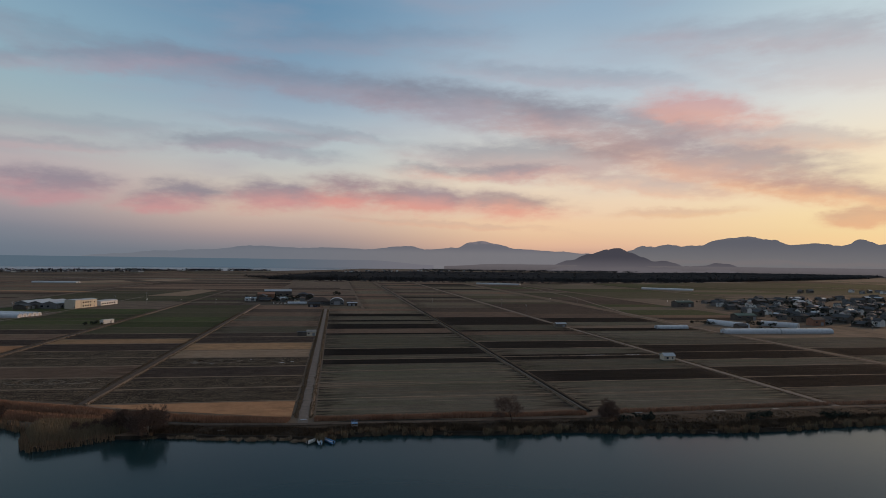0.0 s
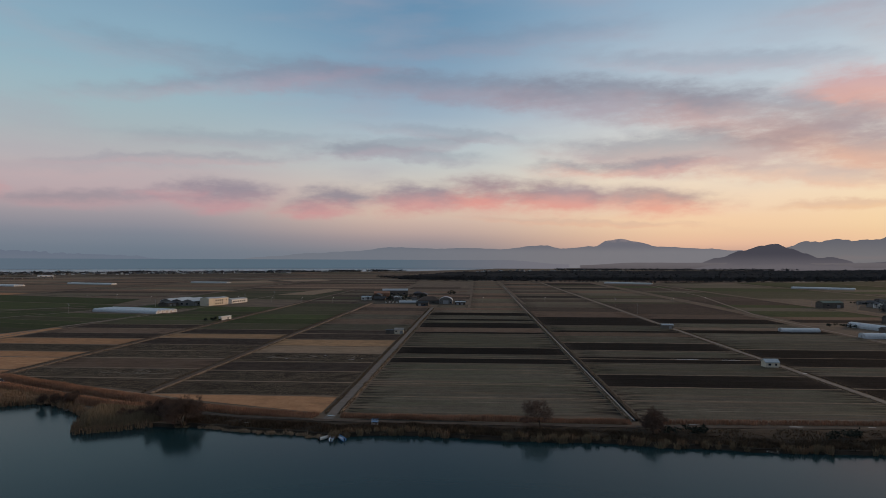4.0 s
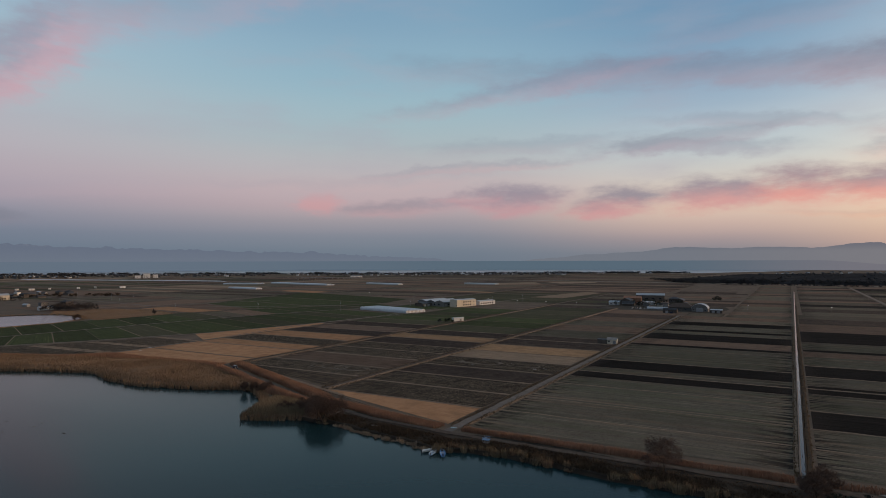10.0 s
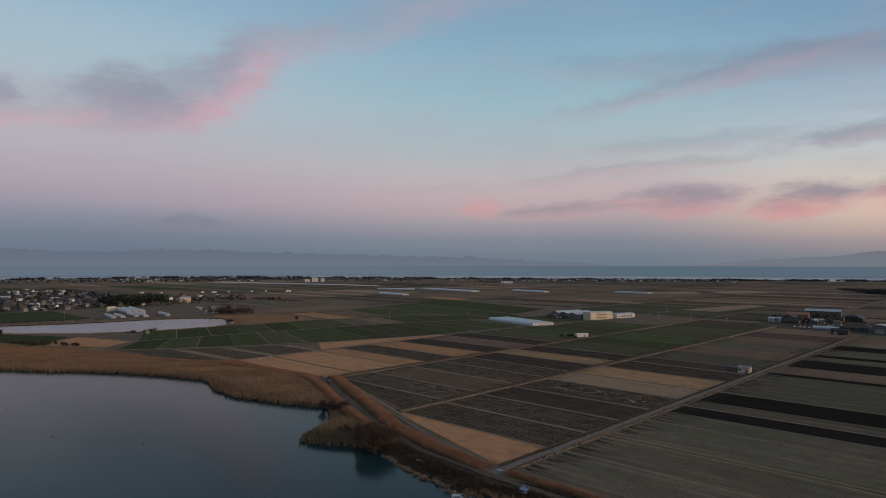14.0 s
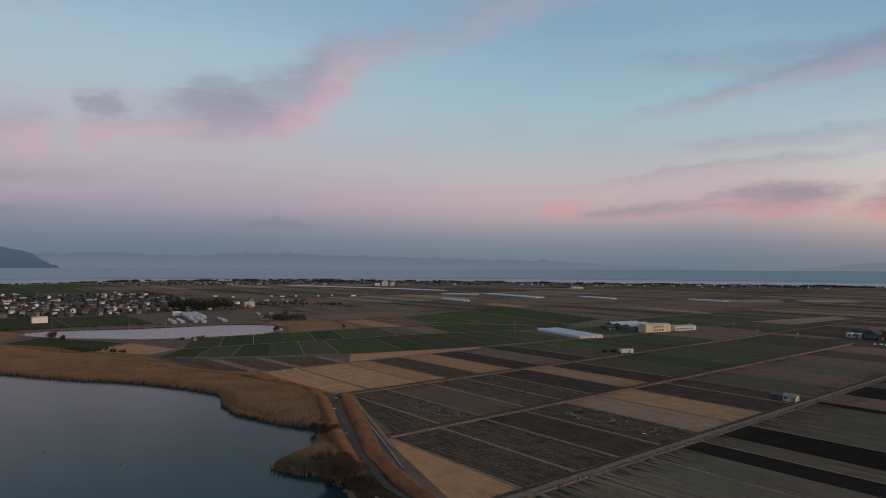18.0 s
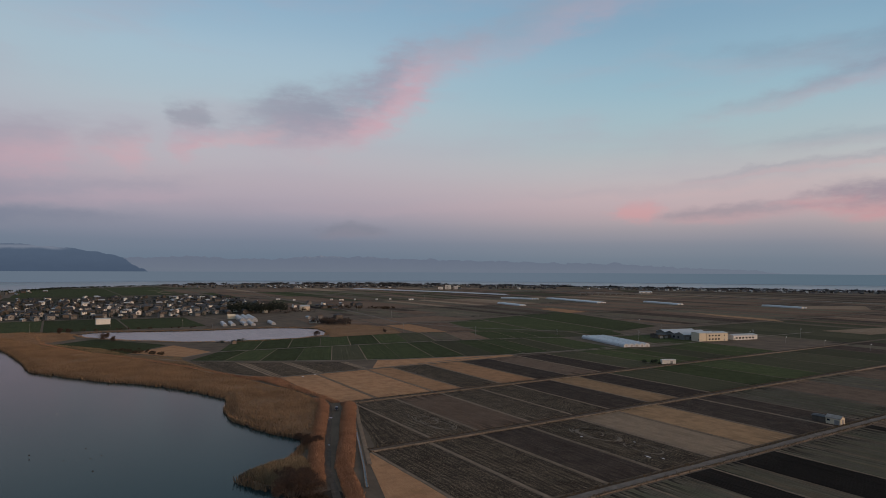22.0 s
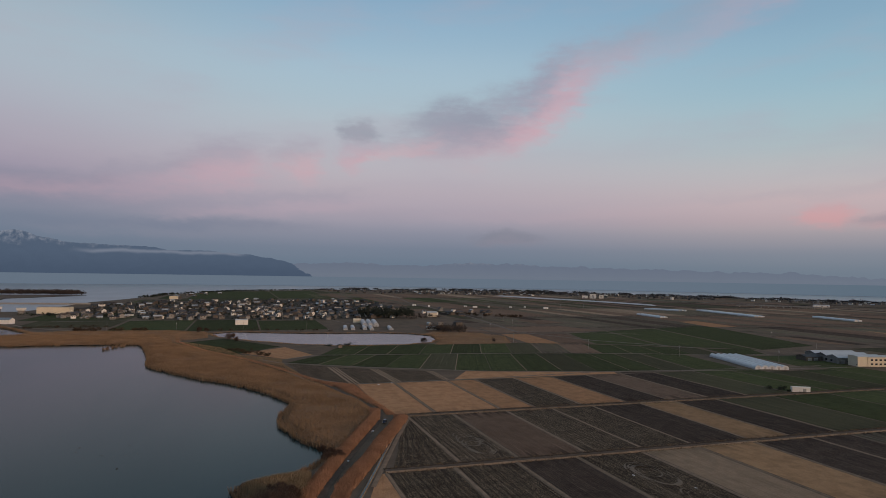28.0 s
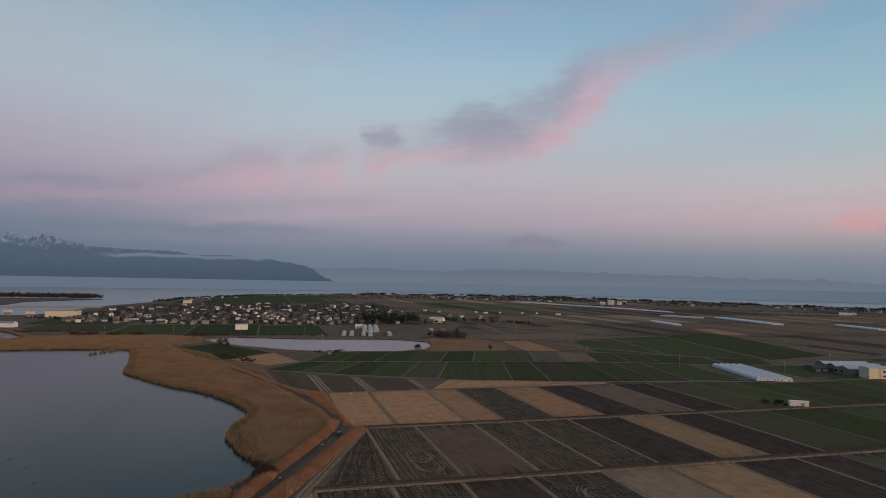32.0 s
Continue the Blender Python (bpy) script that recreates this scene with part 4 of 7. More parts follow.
# beyond the wheat
for q, k in (([(-478, 282), (-588, 294), (-588, 330), (-474, 318)], "dry"), ([(-474, 320), (-588, 332), (-586, 384), (-466, 352)], "brown"), ([(-465, 356), (-586, 390), (-610, 460), (-430, 420)], "green"),
             ([(-428, 424), (-612, 464), (-640, 560), (-380, 500)], "green"), ([(-378, 504), (-640, 564), (-690, 690), (-400, 600)], "green"), ([(-600, 205), (-492, 182), (-492, 276), (-590, 290)], "brown"),
             ([(-600, 295), (-700, 300), (-700, 440), (-612, 456)], "brown"), ([(-640, 210), (-760, 230), (-700, 296), (-604, 290)], "brown")):
    field(q, k)
for x0, x1, y0, y1, kinds, seed in ((-370, -172, 600, 900, ["soil", "moss", "umber", "brown"], 31), (-370, -90, 905, 1330, ["brown", "umber", "soil", "brown", "straw"], 32), (-168, -100, 546, 900, ["moss", "soil", "umber"], 33),
                                    (-640, -380, 700, 1330, ["brown", "soil", "brown", "umber", "soil"], 34), (-900, -650, 480, 1500, ["brown", "soil", "umber", "brown", "soil"], 35), (-1180, -910, 420, 1500, ["brown", "soil", "brown", "straw", "soil"], 36),
                                    (-1500, -1190, 420, 1500, ["brown", "umber", "moss", "soil"], 37), (-1850, -1510, 300, 1550, ["brown", "green", "soil"], 38), (-2250, -1860, 200, 1400, ["brown", "soil", "brown", "straw"], 39),
                                    (-640, -100, 1340, 2100, ["brown", "soil", "umber"], 40), (-1250, -650, 1510, 2050, ["umber", "brown", "soil"], 41), (-90, 330, 1640, 2600, ["umber", "soil", "moss"], 42)):
    far_column(x0, x1, y0, y1, kinds, seed, 16, 52)
for x0, x1, y0, y1, k in ((-880, -700, -180, -90, "green"), (-880, -690, -88, 0, "green"), (-860, -690, 2, 90, "green"), (-1080, -890, -330, -210, "green"), (-1000, -760, -300, -185, "moss"), (-2500, -1700, -170, 80, "green"), (-2600, -1750, 84, 260, "green"), (-1740, -1560, -180, 60, "moss")):
    field([(x0, y0), (x1, y0), (x1, y1), (x0, y1)], k)

field([(-760, 704), (-650, 676), (-646, 724), (-770, 746)], "dry", z=0.12)
for x0, x1, y0, y1, k in ((-133, -3.4, 640, 668, "umber"), (-133, -3.4, 669, 702, "soil"), (-133, 40, 703, 735, "brown"), (-133, 40, 736, 764, "umber"), (-133, -104, 547, 639, "moss"), (3.4, 40, 496, 530, "soil"), (3.4, 40, 640, 702, "umber")):
    field([(x0, y0), (x1, y0), (x1, y1), (x0, y1)], k, z=0.03)
FARM_YARD = [(-102, 546), (-60, 541), (32, 534), (38, 600), (30, 637), (-101, 638)]
tagged(new("village_ground", mesh_of("village_ground", [(x, y, 0.035) for x, y in FARM_YARD], [tuple(range(6))], M_YARD)), "trodden dark earth round the farmstead", "ground", kind="structure")
field([(-1080, 150), (-1040, 330), (-930, 330), (-925, 200)], "brown", z=0.05)

# ---- roads, tracks and canal ----
def road(name, line, half, material, label, category="road", z=0.05, crown=0.04, step=10.0, wobble=0.0):
    prof = [(half, z), (half * 0.5, z + crown), (0, z + crown * 1.3), (-half * 0.5, z + crown), (-half, z)]
    me = ribbon(name, line, prof, material, step, wobble)
    if me.polygons[0].normal.z < 0:
        me.flip_normals()
    return tagged(new(name, me), label, category, kind="structure")


def bund(line, half, high, label="low earth bund overgrown with dry grass", step=6.0, mat=None):
    prof = [(half, 0.0), (half * 0.45, high), (-half * 0.45, high), (-half, 0.0)]
    me = ribbon("bund", line, prof, mat or M_BUND, step, 0.35, line[0][0])
    if me.polygons[1].normal.z < 0:
        me.flip_normals()
    return tagged(new("bund", me), label, "bund", "bunds between fields", "structure")


for p, q in PLOT_LINES:
    road("plot_path", [p, q], 0.38, M_BUND, "thin pale path between wheat plots", "path", z=0.1)
road("field_track", [(-160, 59.5), (-125, 45.4), (-91, 32.4), (-65, 22.4)], 0.9, M_BUND, "pale earth strip beside the reed hedge", "track", z=0.15)
road("farm_road", [(0, -5), (0, 120), (0, 300), (0, 486)], 1.65, M_ASPHALT, "narrow grey asphalt farm road", z=0.16, step=4.0, wobble=0.55)
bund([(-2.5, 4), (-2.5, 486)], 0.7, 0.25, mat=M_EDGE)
bund([(2.4, 4), (2.4, 486)], 0.6, 0.25)
SHORE_ROAD = [(-640, -92), (-560, -84), (-470, -50), (-404, -14), (-340, 10), (-286, 22), (-262, 34), (-216, 43), (-182, 49.5), (-166, 47), (-134, 34), (-102, 20.5), (-66, 6), (-32, -3), (0, -6.5), (50, -8), (100, -8), (160, -6), (205, -5), (320, -8), (620, -20), (1200, -30)]
road("shore_road", SHORE_ROAD[5:], 1.3, M_DIKE, "narrow patched grey road on the shore dike", z=0.2, step=3.0, wobble=0.7)
road("shore_track", SHORE_ROAD[:6], 1.3, M_TRACK, "faint dirt track along the reed edge", z=0.1)
for x, half, far in ((-81.5, 1.5, 560), (-169.5, 1.6, 600)):
    y0 = 30 if x > -100 else 58
    road("field_track", [(x, y0), (x, 300), (x, far)], half * 0.75, M_DIKE, "worn earth track between fields", "track", z=0.3)
    bund([(x + 1.9, y0), (x + 1.9, far)], 0.8, 0.4)
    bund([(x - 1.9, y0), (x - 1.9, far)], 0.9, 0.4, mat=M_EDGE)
road("field_track", [(204, -4), (204, 400), (204, 1300)], 1.7, M_TRACK, "pale gravel track between fields", "track", z=0.2)
road("field_track", [(317, 0), (317, 240), (325, 420), (390, 760), (430, 1250)], 1.3, M_TRACK, "pale gravel track between fields", "track", z=0.2)
road("field_track", [(447, 205), (452, 520), (560, 680), (900, 745), (1600, 820)], 1.3, M_DIKE, "narrow village road", "track", z=0.2)
road("field_track", [(-310, 20), (-268, 46), (-271, 140), (-281, 250), (-272, 330), (-270, 460)], 1.0, M_TRACK, "narrow earth track beside dry fields", "track", z=0.15)
road("field_track", [(-404, -6), (-381, 8)] + WHEAT_ROAD[1:] + [(-256, 470), (-252, 700)], 1.4, M_TRACK, "pale gravel track between fields", "track", z=0.2)
road("field_track", [(-402, 14), (-424, 40)] + MID_ROAD[1:] + [(-345, 470), (-335, 600)], 1.3, M_TRACK, "pale gravel track between fields", "track", z=0.2)
road("field_track", [(-660, 225), (-640, 300), (-600, 400), (-560, 480)], 1.6, M_TRACK, "pale gravel track between fields", "track", z=0.2)
road("farm_road", [(-408, 444), (-500, 372), (-620, 330), (-900, 372), (-1500, 410), (-2200, 520)], 2.4, M_ASPHALT, "narrow grey asphalt farm road", z=0.2)
road("farm_road", [(-900, -190), (-880, -90), (-880, 110), (-690, 150)], 1.6, M_TRACK, "pale lane past the village", z=0.2)
road("farm_road", [(-640, -92), (-690, -190), (-760, -280), (-900, -360)], 2.0, M_TRACK, "pale lane behind the reed belt", z=0.2)
road("highway", [(-2400, 1150), (-1750, 1330), (-1050, 1560), (-300, 1480), (500, 1380), (1300, 1560)], 5.0, M_CONC, "pale concrete trunk road crossing the plain", z=0.6)
for x0, x1, ys in ((3.4, 100.6, (31, 56.5, 60, 92, 128.2, 170.3)), (105.2, 201.6, (30, 55.5, 84.5, 131, 163.5, 198.5)), (-79, -3.6, (30, 57, 83, 110, 141, 170, 201, 234)), (-166, -85, (61, 86, 117, 144.5, 170.5, 202.5, 227, 257)),
                   (-268, -173, (78, 116, 137, 167, 197, 227, 257, 287)), (207, 313, (31.5, 58, 87.5, 111.5, 140.5, 173.5))):
    for y in ys:
        bund([(x0, y), (x1, y)], 0.74 if x0 > 0 else 0.85, 0.22, step=6)

# concrete-lined canal with its strip of water
CANAL = [(102.3, -1), (102.6, 300), (103.4, 700), (104.6, 1100)]
for o, wall_mat in ((0.72, M_TRACK), (-0.72, M_BANK)):
    me = ribbon("canal_wall", CANAL, [(o + 0.3, 0.0), (o + 0.14, 0.8), (o - 0.14, 0.8), (o - 0.3, 0.0)], wall_mat, 12)
    tagged(new("canal_wall", me), "weathered concrete canal wall", "canal", kind="structure")
me = ribbon("canal_water", CANAL, [(0.55, 0.36), (-0.55, 0.36)], M_POND, 20)
tagged(new("canal_water", me), "narrow canal water reflecting the sky", "water", kind="structure")
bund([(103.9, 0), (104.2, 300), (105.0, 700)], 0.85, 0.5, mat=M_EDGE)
bund([(100.9, 4), (101.2, 300), (102.0, 700)], 0.6, 0.4)
DITCH = [(-43, 11), (-65, 20), (-91, 30), (-125, 43), (-165, 59)]
me = ribbon("ditch_water", DITCH, [(0.34, 0.26), (-0.34, 0.26)], M_POND, 8)
if me.polygons[0].normal.z < 0:
    me.flip_normals()
tagged(new("ditch_water", me), "narrow ditch water beside the reed hedge", "water", kind="structure")
me = ribbon("ditch_wall", DITCH, [(0.6, 0.0), (0.5, 0.4), (0.34, 0.4), (0.34, 0.1), (-0.34, 0.1), (-0.34, 0.4), (-0.5, 0.4), (-0.6, 0)], M_BUND, 5)
ditch_wall = tagged(new("ditch_wall", me), "concrete roadside ditch wall", "ditch", kind="structure")

road("farm_road", [(-868, -280), (-872, -200), (-886, -134)], 2.2, M_TRACK, "pale lane along the village edge", z=0.25)

# ---- far shore, hills and mountains ----
CX, CY = 90.0, -110.0


def ridge(name, label, crest, radius, depth, mat, foot=-2.0, rough=1.0, step=0.35, seed=0.0, rows=9):
    """A mountain range as relief: crest is [(heading, elevation in degrees seen from the plain)]."""
    n = int((crest[-1][0] - crest[0][0]) / step)
    verts, faces = [], []
    for i in range(n + 1):
        a = crest[0][0] + (crest[-1][0] - crest[0][0]) * i / n
        for (a0, e0), (a1, e1) in zip(crest, crest[1:]):
            if a0 <= a <= a1:
                s = (a - a0) / (a1 - a0)
                s = s * s * (3 - 2 * s)
                e = e0 + (e1 - e0) * s
                break
        e += rough * (0.16 * noise.noise((a * 0.9, seed, 0)) + 0.09 * noise.noise((a * 2.7, seed, 3)) + 0.045 * noise.noise((a * 6.5, seed, 6)))
        top = max(foot + 1.0, 64 + radius * math.tan(radians(e)))
        for j in range(rows + 1):
            f = j / rows
            r = radius - depth * (1 - f)
            wave = 0.5 + 0.5 * noise.noise((a * 1.6, f * 2.0, seed + 9)) if 0 < j < rows else 1.0
            z = foot + (top - foot) * (f ** 1.15) * (0.72 + 0.28 * wave if j < rows else 1.0)
            verts.append((CX + r * math.sin(radians(a)), CY + r * math.cos(radians(a)), z))
    w = rows + 1
    for i in range(n):
        for j in range(rows):
            k = i * w + j
            faces.append((k, k + w, k + w + 1, k + 1))
    return tagged(new(name, mesh_of(name, verts, faces, mat, smooth=True)), label, "backdrop", kind="structure")


# evening haze painted into the emission colours of each range
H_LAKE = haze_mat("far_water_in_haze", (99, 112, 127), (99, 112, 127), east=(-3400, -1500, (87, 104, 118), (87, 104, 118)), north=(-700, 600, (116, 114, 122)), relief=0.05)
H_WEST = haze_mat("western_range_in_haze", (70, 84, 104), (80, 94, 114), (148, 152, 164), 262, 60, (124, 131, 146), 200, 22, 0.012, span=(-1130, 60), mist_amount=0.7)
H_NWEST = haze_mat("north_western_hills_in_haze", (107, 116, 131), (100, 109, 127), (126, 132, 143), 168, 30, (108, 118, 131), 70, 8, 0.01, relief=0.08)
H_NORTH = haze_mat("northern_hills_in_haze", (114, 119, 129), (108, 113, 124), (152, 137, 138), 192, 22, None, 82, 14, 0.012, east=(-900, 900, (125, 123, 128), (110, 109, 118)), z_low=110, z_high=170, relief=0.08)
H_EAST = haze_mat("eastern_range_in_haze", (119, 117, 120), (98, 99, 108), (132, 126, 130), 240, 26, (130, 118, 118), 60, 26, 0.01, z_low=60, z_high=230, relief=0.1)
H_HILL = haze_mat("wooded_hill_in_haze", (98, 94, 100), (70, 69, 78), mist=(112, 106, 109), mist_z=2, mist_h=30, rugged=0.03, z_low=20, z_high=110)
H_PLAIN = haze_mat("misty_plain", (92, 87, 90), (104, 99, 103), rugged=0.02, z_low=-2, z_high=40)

# far half of the lake up to the horizon, an upright glowing haze-coloured strip
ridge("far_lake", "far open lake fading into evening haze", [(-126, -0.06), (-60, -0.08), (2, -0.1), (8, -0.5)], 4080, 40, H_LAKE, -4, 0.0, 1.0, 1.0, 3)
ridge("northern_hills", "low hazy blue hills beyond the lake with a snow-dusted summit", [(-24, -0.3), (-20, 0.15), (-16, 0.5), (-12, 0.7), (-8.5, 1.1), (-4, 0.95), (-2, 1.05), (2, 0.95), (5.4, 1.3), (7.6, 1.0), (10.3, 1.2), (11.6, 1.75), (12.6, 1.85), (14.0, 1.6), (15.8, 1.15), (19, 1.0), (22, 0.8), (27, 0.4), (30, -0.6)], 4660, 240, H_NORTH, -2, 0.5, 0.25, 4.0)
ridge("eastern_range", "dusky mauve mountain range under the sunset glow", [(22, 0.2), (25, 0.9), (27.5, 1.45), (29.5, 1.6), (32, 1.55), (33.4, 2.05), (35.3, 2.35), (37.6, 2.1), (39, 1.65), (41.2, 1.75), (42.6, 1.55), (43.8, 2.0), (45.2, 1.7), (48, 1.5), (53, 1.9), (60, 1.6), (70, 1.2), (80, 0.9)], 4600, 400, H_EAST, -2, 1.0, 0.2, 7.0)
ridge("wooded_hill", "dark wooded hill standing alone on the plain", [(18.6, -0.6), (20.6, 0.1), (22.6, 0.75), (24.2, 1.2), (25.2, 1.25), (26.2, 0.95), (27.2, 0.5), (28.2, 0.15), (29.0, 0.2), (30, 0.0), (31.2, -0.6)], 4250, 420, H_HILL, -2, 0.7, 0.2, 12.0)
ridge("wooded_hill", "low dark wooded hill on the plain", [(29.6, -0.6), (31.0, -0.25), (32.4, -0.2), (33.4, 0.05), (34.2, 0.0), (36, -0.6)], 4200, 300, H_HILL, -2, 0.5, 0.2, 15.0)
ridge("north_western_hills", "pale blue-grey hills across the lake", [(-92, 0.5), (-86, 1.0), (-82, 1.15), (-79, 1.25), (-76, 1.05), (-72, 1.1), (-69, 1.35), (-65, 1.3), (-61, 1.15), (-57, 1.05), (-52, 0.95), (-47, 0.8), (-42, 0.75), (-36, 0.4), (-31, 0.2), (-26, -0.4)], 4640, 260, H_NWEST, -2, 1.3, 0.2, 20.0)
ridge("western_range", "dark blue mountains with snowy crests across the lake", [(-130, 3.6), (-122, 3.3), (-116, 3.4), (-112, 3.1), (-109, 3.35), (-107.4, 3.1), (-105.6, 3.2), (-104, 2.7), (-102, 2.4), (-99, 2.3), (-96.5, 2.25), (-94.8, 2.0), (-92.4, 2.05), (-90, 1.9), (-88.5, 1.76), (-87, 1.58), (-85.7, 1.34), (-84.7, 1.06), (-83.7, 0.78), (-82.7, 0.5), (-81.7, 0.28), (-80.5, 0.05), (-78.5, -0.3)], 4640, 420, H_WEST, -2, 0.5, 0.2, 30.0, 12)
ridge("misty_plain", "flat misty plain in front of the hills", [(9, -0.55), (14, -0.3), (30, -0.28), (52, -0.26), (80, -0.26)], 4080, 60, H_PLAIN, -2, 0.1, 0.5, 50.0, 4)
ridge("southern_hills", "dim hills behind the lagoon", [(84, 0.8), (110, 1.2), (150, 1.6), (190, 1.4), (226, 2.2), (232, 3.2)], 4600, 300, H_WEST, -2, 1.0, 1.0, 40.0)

# ---- reeds, scrub and trees ----
def in_poly(px, py, poly):
    hit = np.zeros(len(px), bool)
    for (x0, y0), (x1, y1) in zip(poly, poly[1:] + poly[:1]):
        if y0 == y1:
            continue
        hit ^= ((y0 > py) != (y1 > py)) & (px < (x1 - x0) * (py - y0) / (y1 - y0) + x0)
    return hit


def edge_dist(px, py, poly):
    best = np.full(len(px), 1e9)
    for (x0, y0), (x1, y1) in zip(poly, poly[1:] + poly[:1]):
        dx, dy = x1 - x0, y1 - y0
        t = np.clip(((px - x0) * dx + (py - y0) * dy) / (dx * dx + dy * dy + 1e-9), 0, 1)
        best = np.minimum(best, np.hypot(px - x0 - t * dx, py - y0 - t * dy))
    return best


def scatter(poly, count, seed):
    r = np.random.default_rng(seed)
    xs, ys = [p[0] for p in poly], [p[1] for p in poly]
    gx, gy, got = [], [], 0
    while got < count:
        px, py = r.uniform(min(xs), max(xs), count * 3), r.uniform(min(ys), max(ys), count * 3)
        ok = in_poly(px, py, poly)
        gx.append(px[ok]), gy.append(py[ok])
        got += int(ok.sum())
    return np.concatenate(gx)[:count], np.concatenate(gy)[:count]


def tri_mesh(name, tri, mat):
    """A mesh from an array (n, 3, 3) of loose triangles."""
    n = len(tri)
    me = bpy.data.meshes.new(name)
    me.vertices.add(n * 3)
    me.loops.add(n * 3)
    me.polygons.add(n)
    me.vertices.foreach_set("co", tri.astype(np.float32).ravel())
    me.loops.foreach_set("vertex_index", np.arange(n * 3, dtype=np.int32))
    me.polygons.foreach_set("loop_start", np.arange(0, n * 3, 3, dtype=np.int32))
    me.materials.append(mat)
    me.update(calc_edges=True)
    return me


def blades(px, py, pz, high, wide, seed, per=3, lean=0.35):
    """Tufts of upright tapered blades at the given places."""
    r = np.random.default_rng(seed)
    x, y, z = np.repeat(px, per), np.repeat(py, per), np.repeat(pz, per)
    h = np.repeat(high, per) * r.uniform(0.65, 1.1, len(x))
    a = r.uniform(0, 2 * np.pi, len(x))
    x, y = x + r.normal(0, wide * 0.8, len(x)), y + r.normal(0, wide * 0.8, len(x))
    w = wide * r.uniform(0.3, 0.7, len(x))
    lx, ly = r.normal(0, lean, len(x)) * h * 0.5, r.normal(0, lean, len(x)) * h * 0.5
    c, s = np.cos(a) * w, np.sin(a) * w
    p0 = np.stack([x - c, y - s, z], 1)
    p1 = np.stack([x + c, y + s, z], 1)
    p2 = np.stack([x + lx, y + ly, z + h], 1)
    return np.stack([p0, p1, p2], 1)


def mat_sheet(name, poly, cell, high, rise, mat, label, seed, category="reeds", lumpy=0.12):
    """The dense matted body under the standing blades."""
    xs, ys = [p[0] for p in poly], [p[1] for p in poly]
    nx, ny = int((max(xs) - min(xs)) / cell) + 2, int((max(ys) - min(ys)) / cell) + 2
    gx, gy = np.meshgrid(min(xs) - cell / 2 + np.arange(nx) * cell, min(ys) - cell / 2 + np.arange(ny) * cell)
    fx, fy = gx.ravel(), gy.ravel()
    ok, d = in_poly(fx, fy, poly), edge_dist(fx, fy, poly)
    r = np.random.default_rng(seed)
    wav = np.array([noise.noise((x * 0.06, y * 0.06, seed)) for x, y in zip(fx, fy)])
    z = np.where(ok, np.minimum(high, d * rise) * (0.85 + 0.3 * wav) + r.uniform(-lumpy, lumpy, len(fx)), -0.3)
    keep = ok | (d < cell)
    z = np.where(ok, np.maximum(z, 0.05), -0.4)
    faces = []
    for j in range(ny - 1):
        for i in range(nx - 1):
            k = j * nx + i
            q = (k, k + 1, k + nx + 1, k + nx)
            if sum(bool(ok[v]) for v in q) >= 2 and all(keep[v] for v in q):
                faces.append(q)
    me = mesh_of(name, list(zip(fx.tolist(), fy.tolist(), z.tolist())), faces, mat)
    return tagged(new(name, me), label, category, kind="stuff")


BELT = [(-98, 9), (-108, 15), (-116, 16), (-130, 9), (-148, 3), (-165, -1), (-184, 0), (-205, 6), (-219, 8), (-248, -2), (-288, -23), (-322, -51), (-380, -87), (-398, -91), (-430, -94), (-512, -108), (-545, -117),
        (-555, -140), (-557, -200), (-556, -286), (-600, -322), (-648, -294), (-640, -200), (-634, -120), (-580, -104), (-520, -78), (-455, -46), (-392, -18), (-335, 4), (-262, 30), (-212, 44), (-180, 47), (-168, 44), (-140, 32), (-106, 18)]
SPIT = [(-84, 3), (-82, -9), (-75, -21), (-64, -17), (-56, -12), (-50, -8), (-56, -2), (-70, 2)]


def offset_band(line, near, far, step=5.0):
    """The outline of a band beside a line, between two offsets to its left."""
    pts = resample(line, step)
    nor = normals(pts)
    lo = [(x + nx * near, y + ny * near) for (x, y), (nx, ny) in zip(pts, nor)]
    hi = [(x + nx * far, y + ny * far) for (x, y), (nx, ny) in zip(pts, nor)]
    return lo + hi[::-1]


def reed_stand(poly, count, high, wide, mat, label, seed, base=0.25, per=3, mat2=None, sheet=None, lean=0.3, name="reed_bed"):
    px, py = scatter(poly, count, seed)
    if sheet:
        mat_sheet("matted_reeds", poly, sheet[0], sheet[1], 0.55, M_REED_BED, label.replace("standing", "matted"), seed)
        d = edge_dist(px, py, poly)
        pz = np.minimum(sheet[1] * 0.8, d * 0.45) * 0.8
    else:
        pz = np.full(len(px), 0.0)
    wav = np.array([noise.noise((x * 0.045, y * 0.045, seed * 1.0)) for x, y in zip(px, py)])
    h = high * (1 + 0.35 * wav)
    ob = new(name, tri_mesh(name, blades(px, py, pz - 0.3, h, np.float64(wide), seed, per, lean), mat))
    return tagged(ob, label, "reeds", kind="stuff")


reed_stand(BELT, 90000, 1.7, 0.24, M_REED, "broad belt of tall standing tawny reeds along the lagoon", 21, sheet=(3.2, 1.7))
reed_stand(SPIT, 6500, 2.4, 0.24, M_REED_TAN, "standing pale brown reeds on a small spit", 22, sheet=(2.0, 1.6))
LAKE_SIDE = [(-182, 50), (-164, 46), (-134, 33), (-102, 19), (-66, 5), (-52, 0)]
FIELD_SIDE = [(-168, 57), (-160, 55), (-132, 42), (-100, 28), (-66, 12), (-32, 1.8), (-5, -2)]
reed_stand(offset_band(LAKE_SIDE, -6.0, -0.3), 9500, 2.4, 0.22, M_REED_RED, "standing russet reeds between the dike road and the lagoon", 23, sheet=(1.6, 1.3))
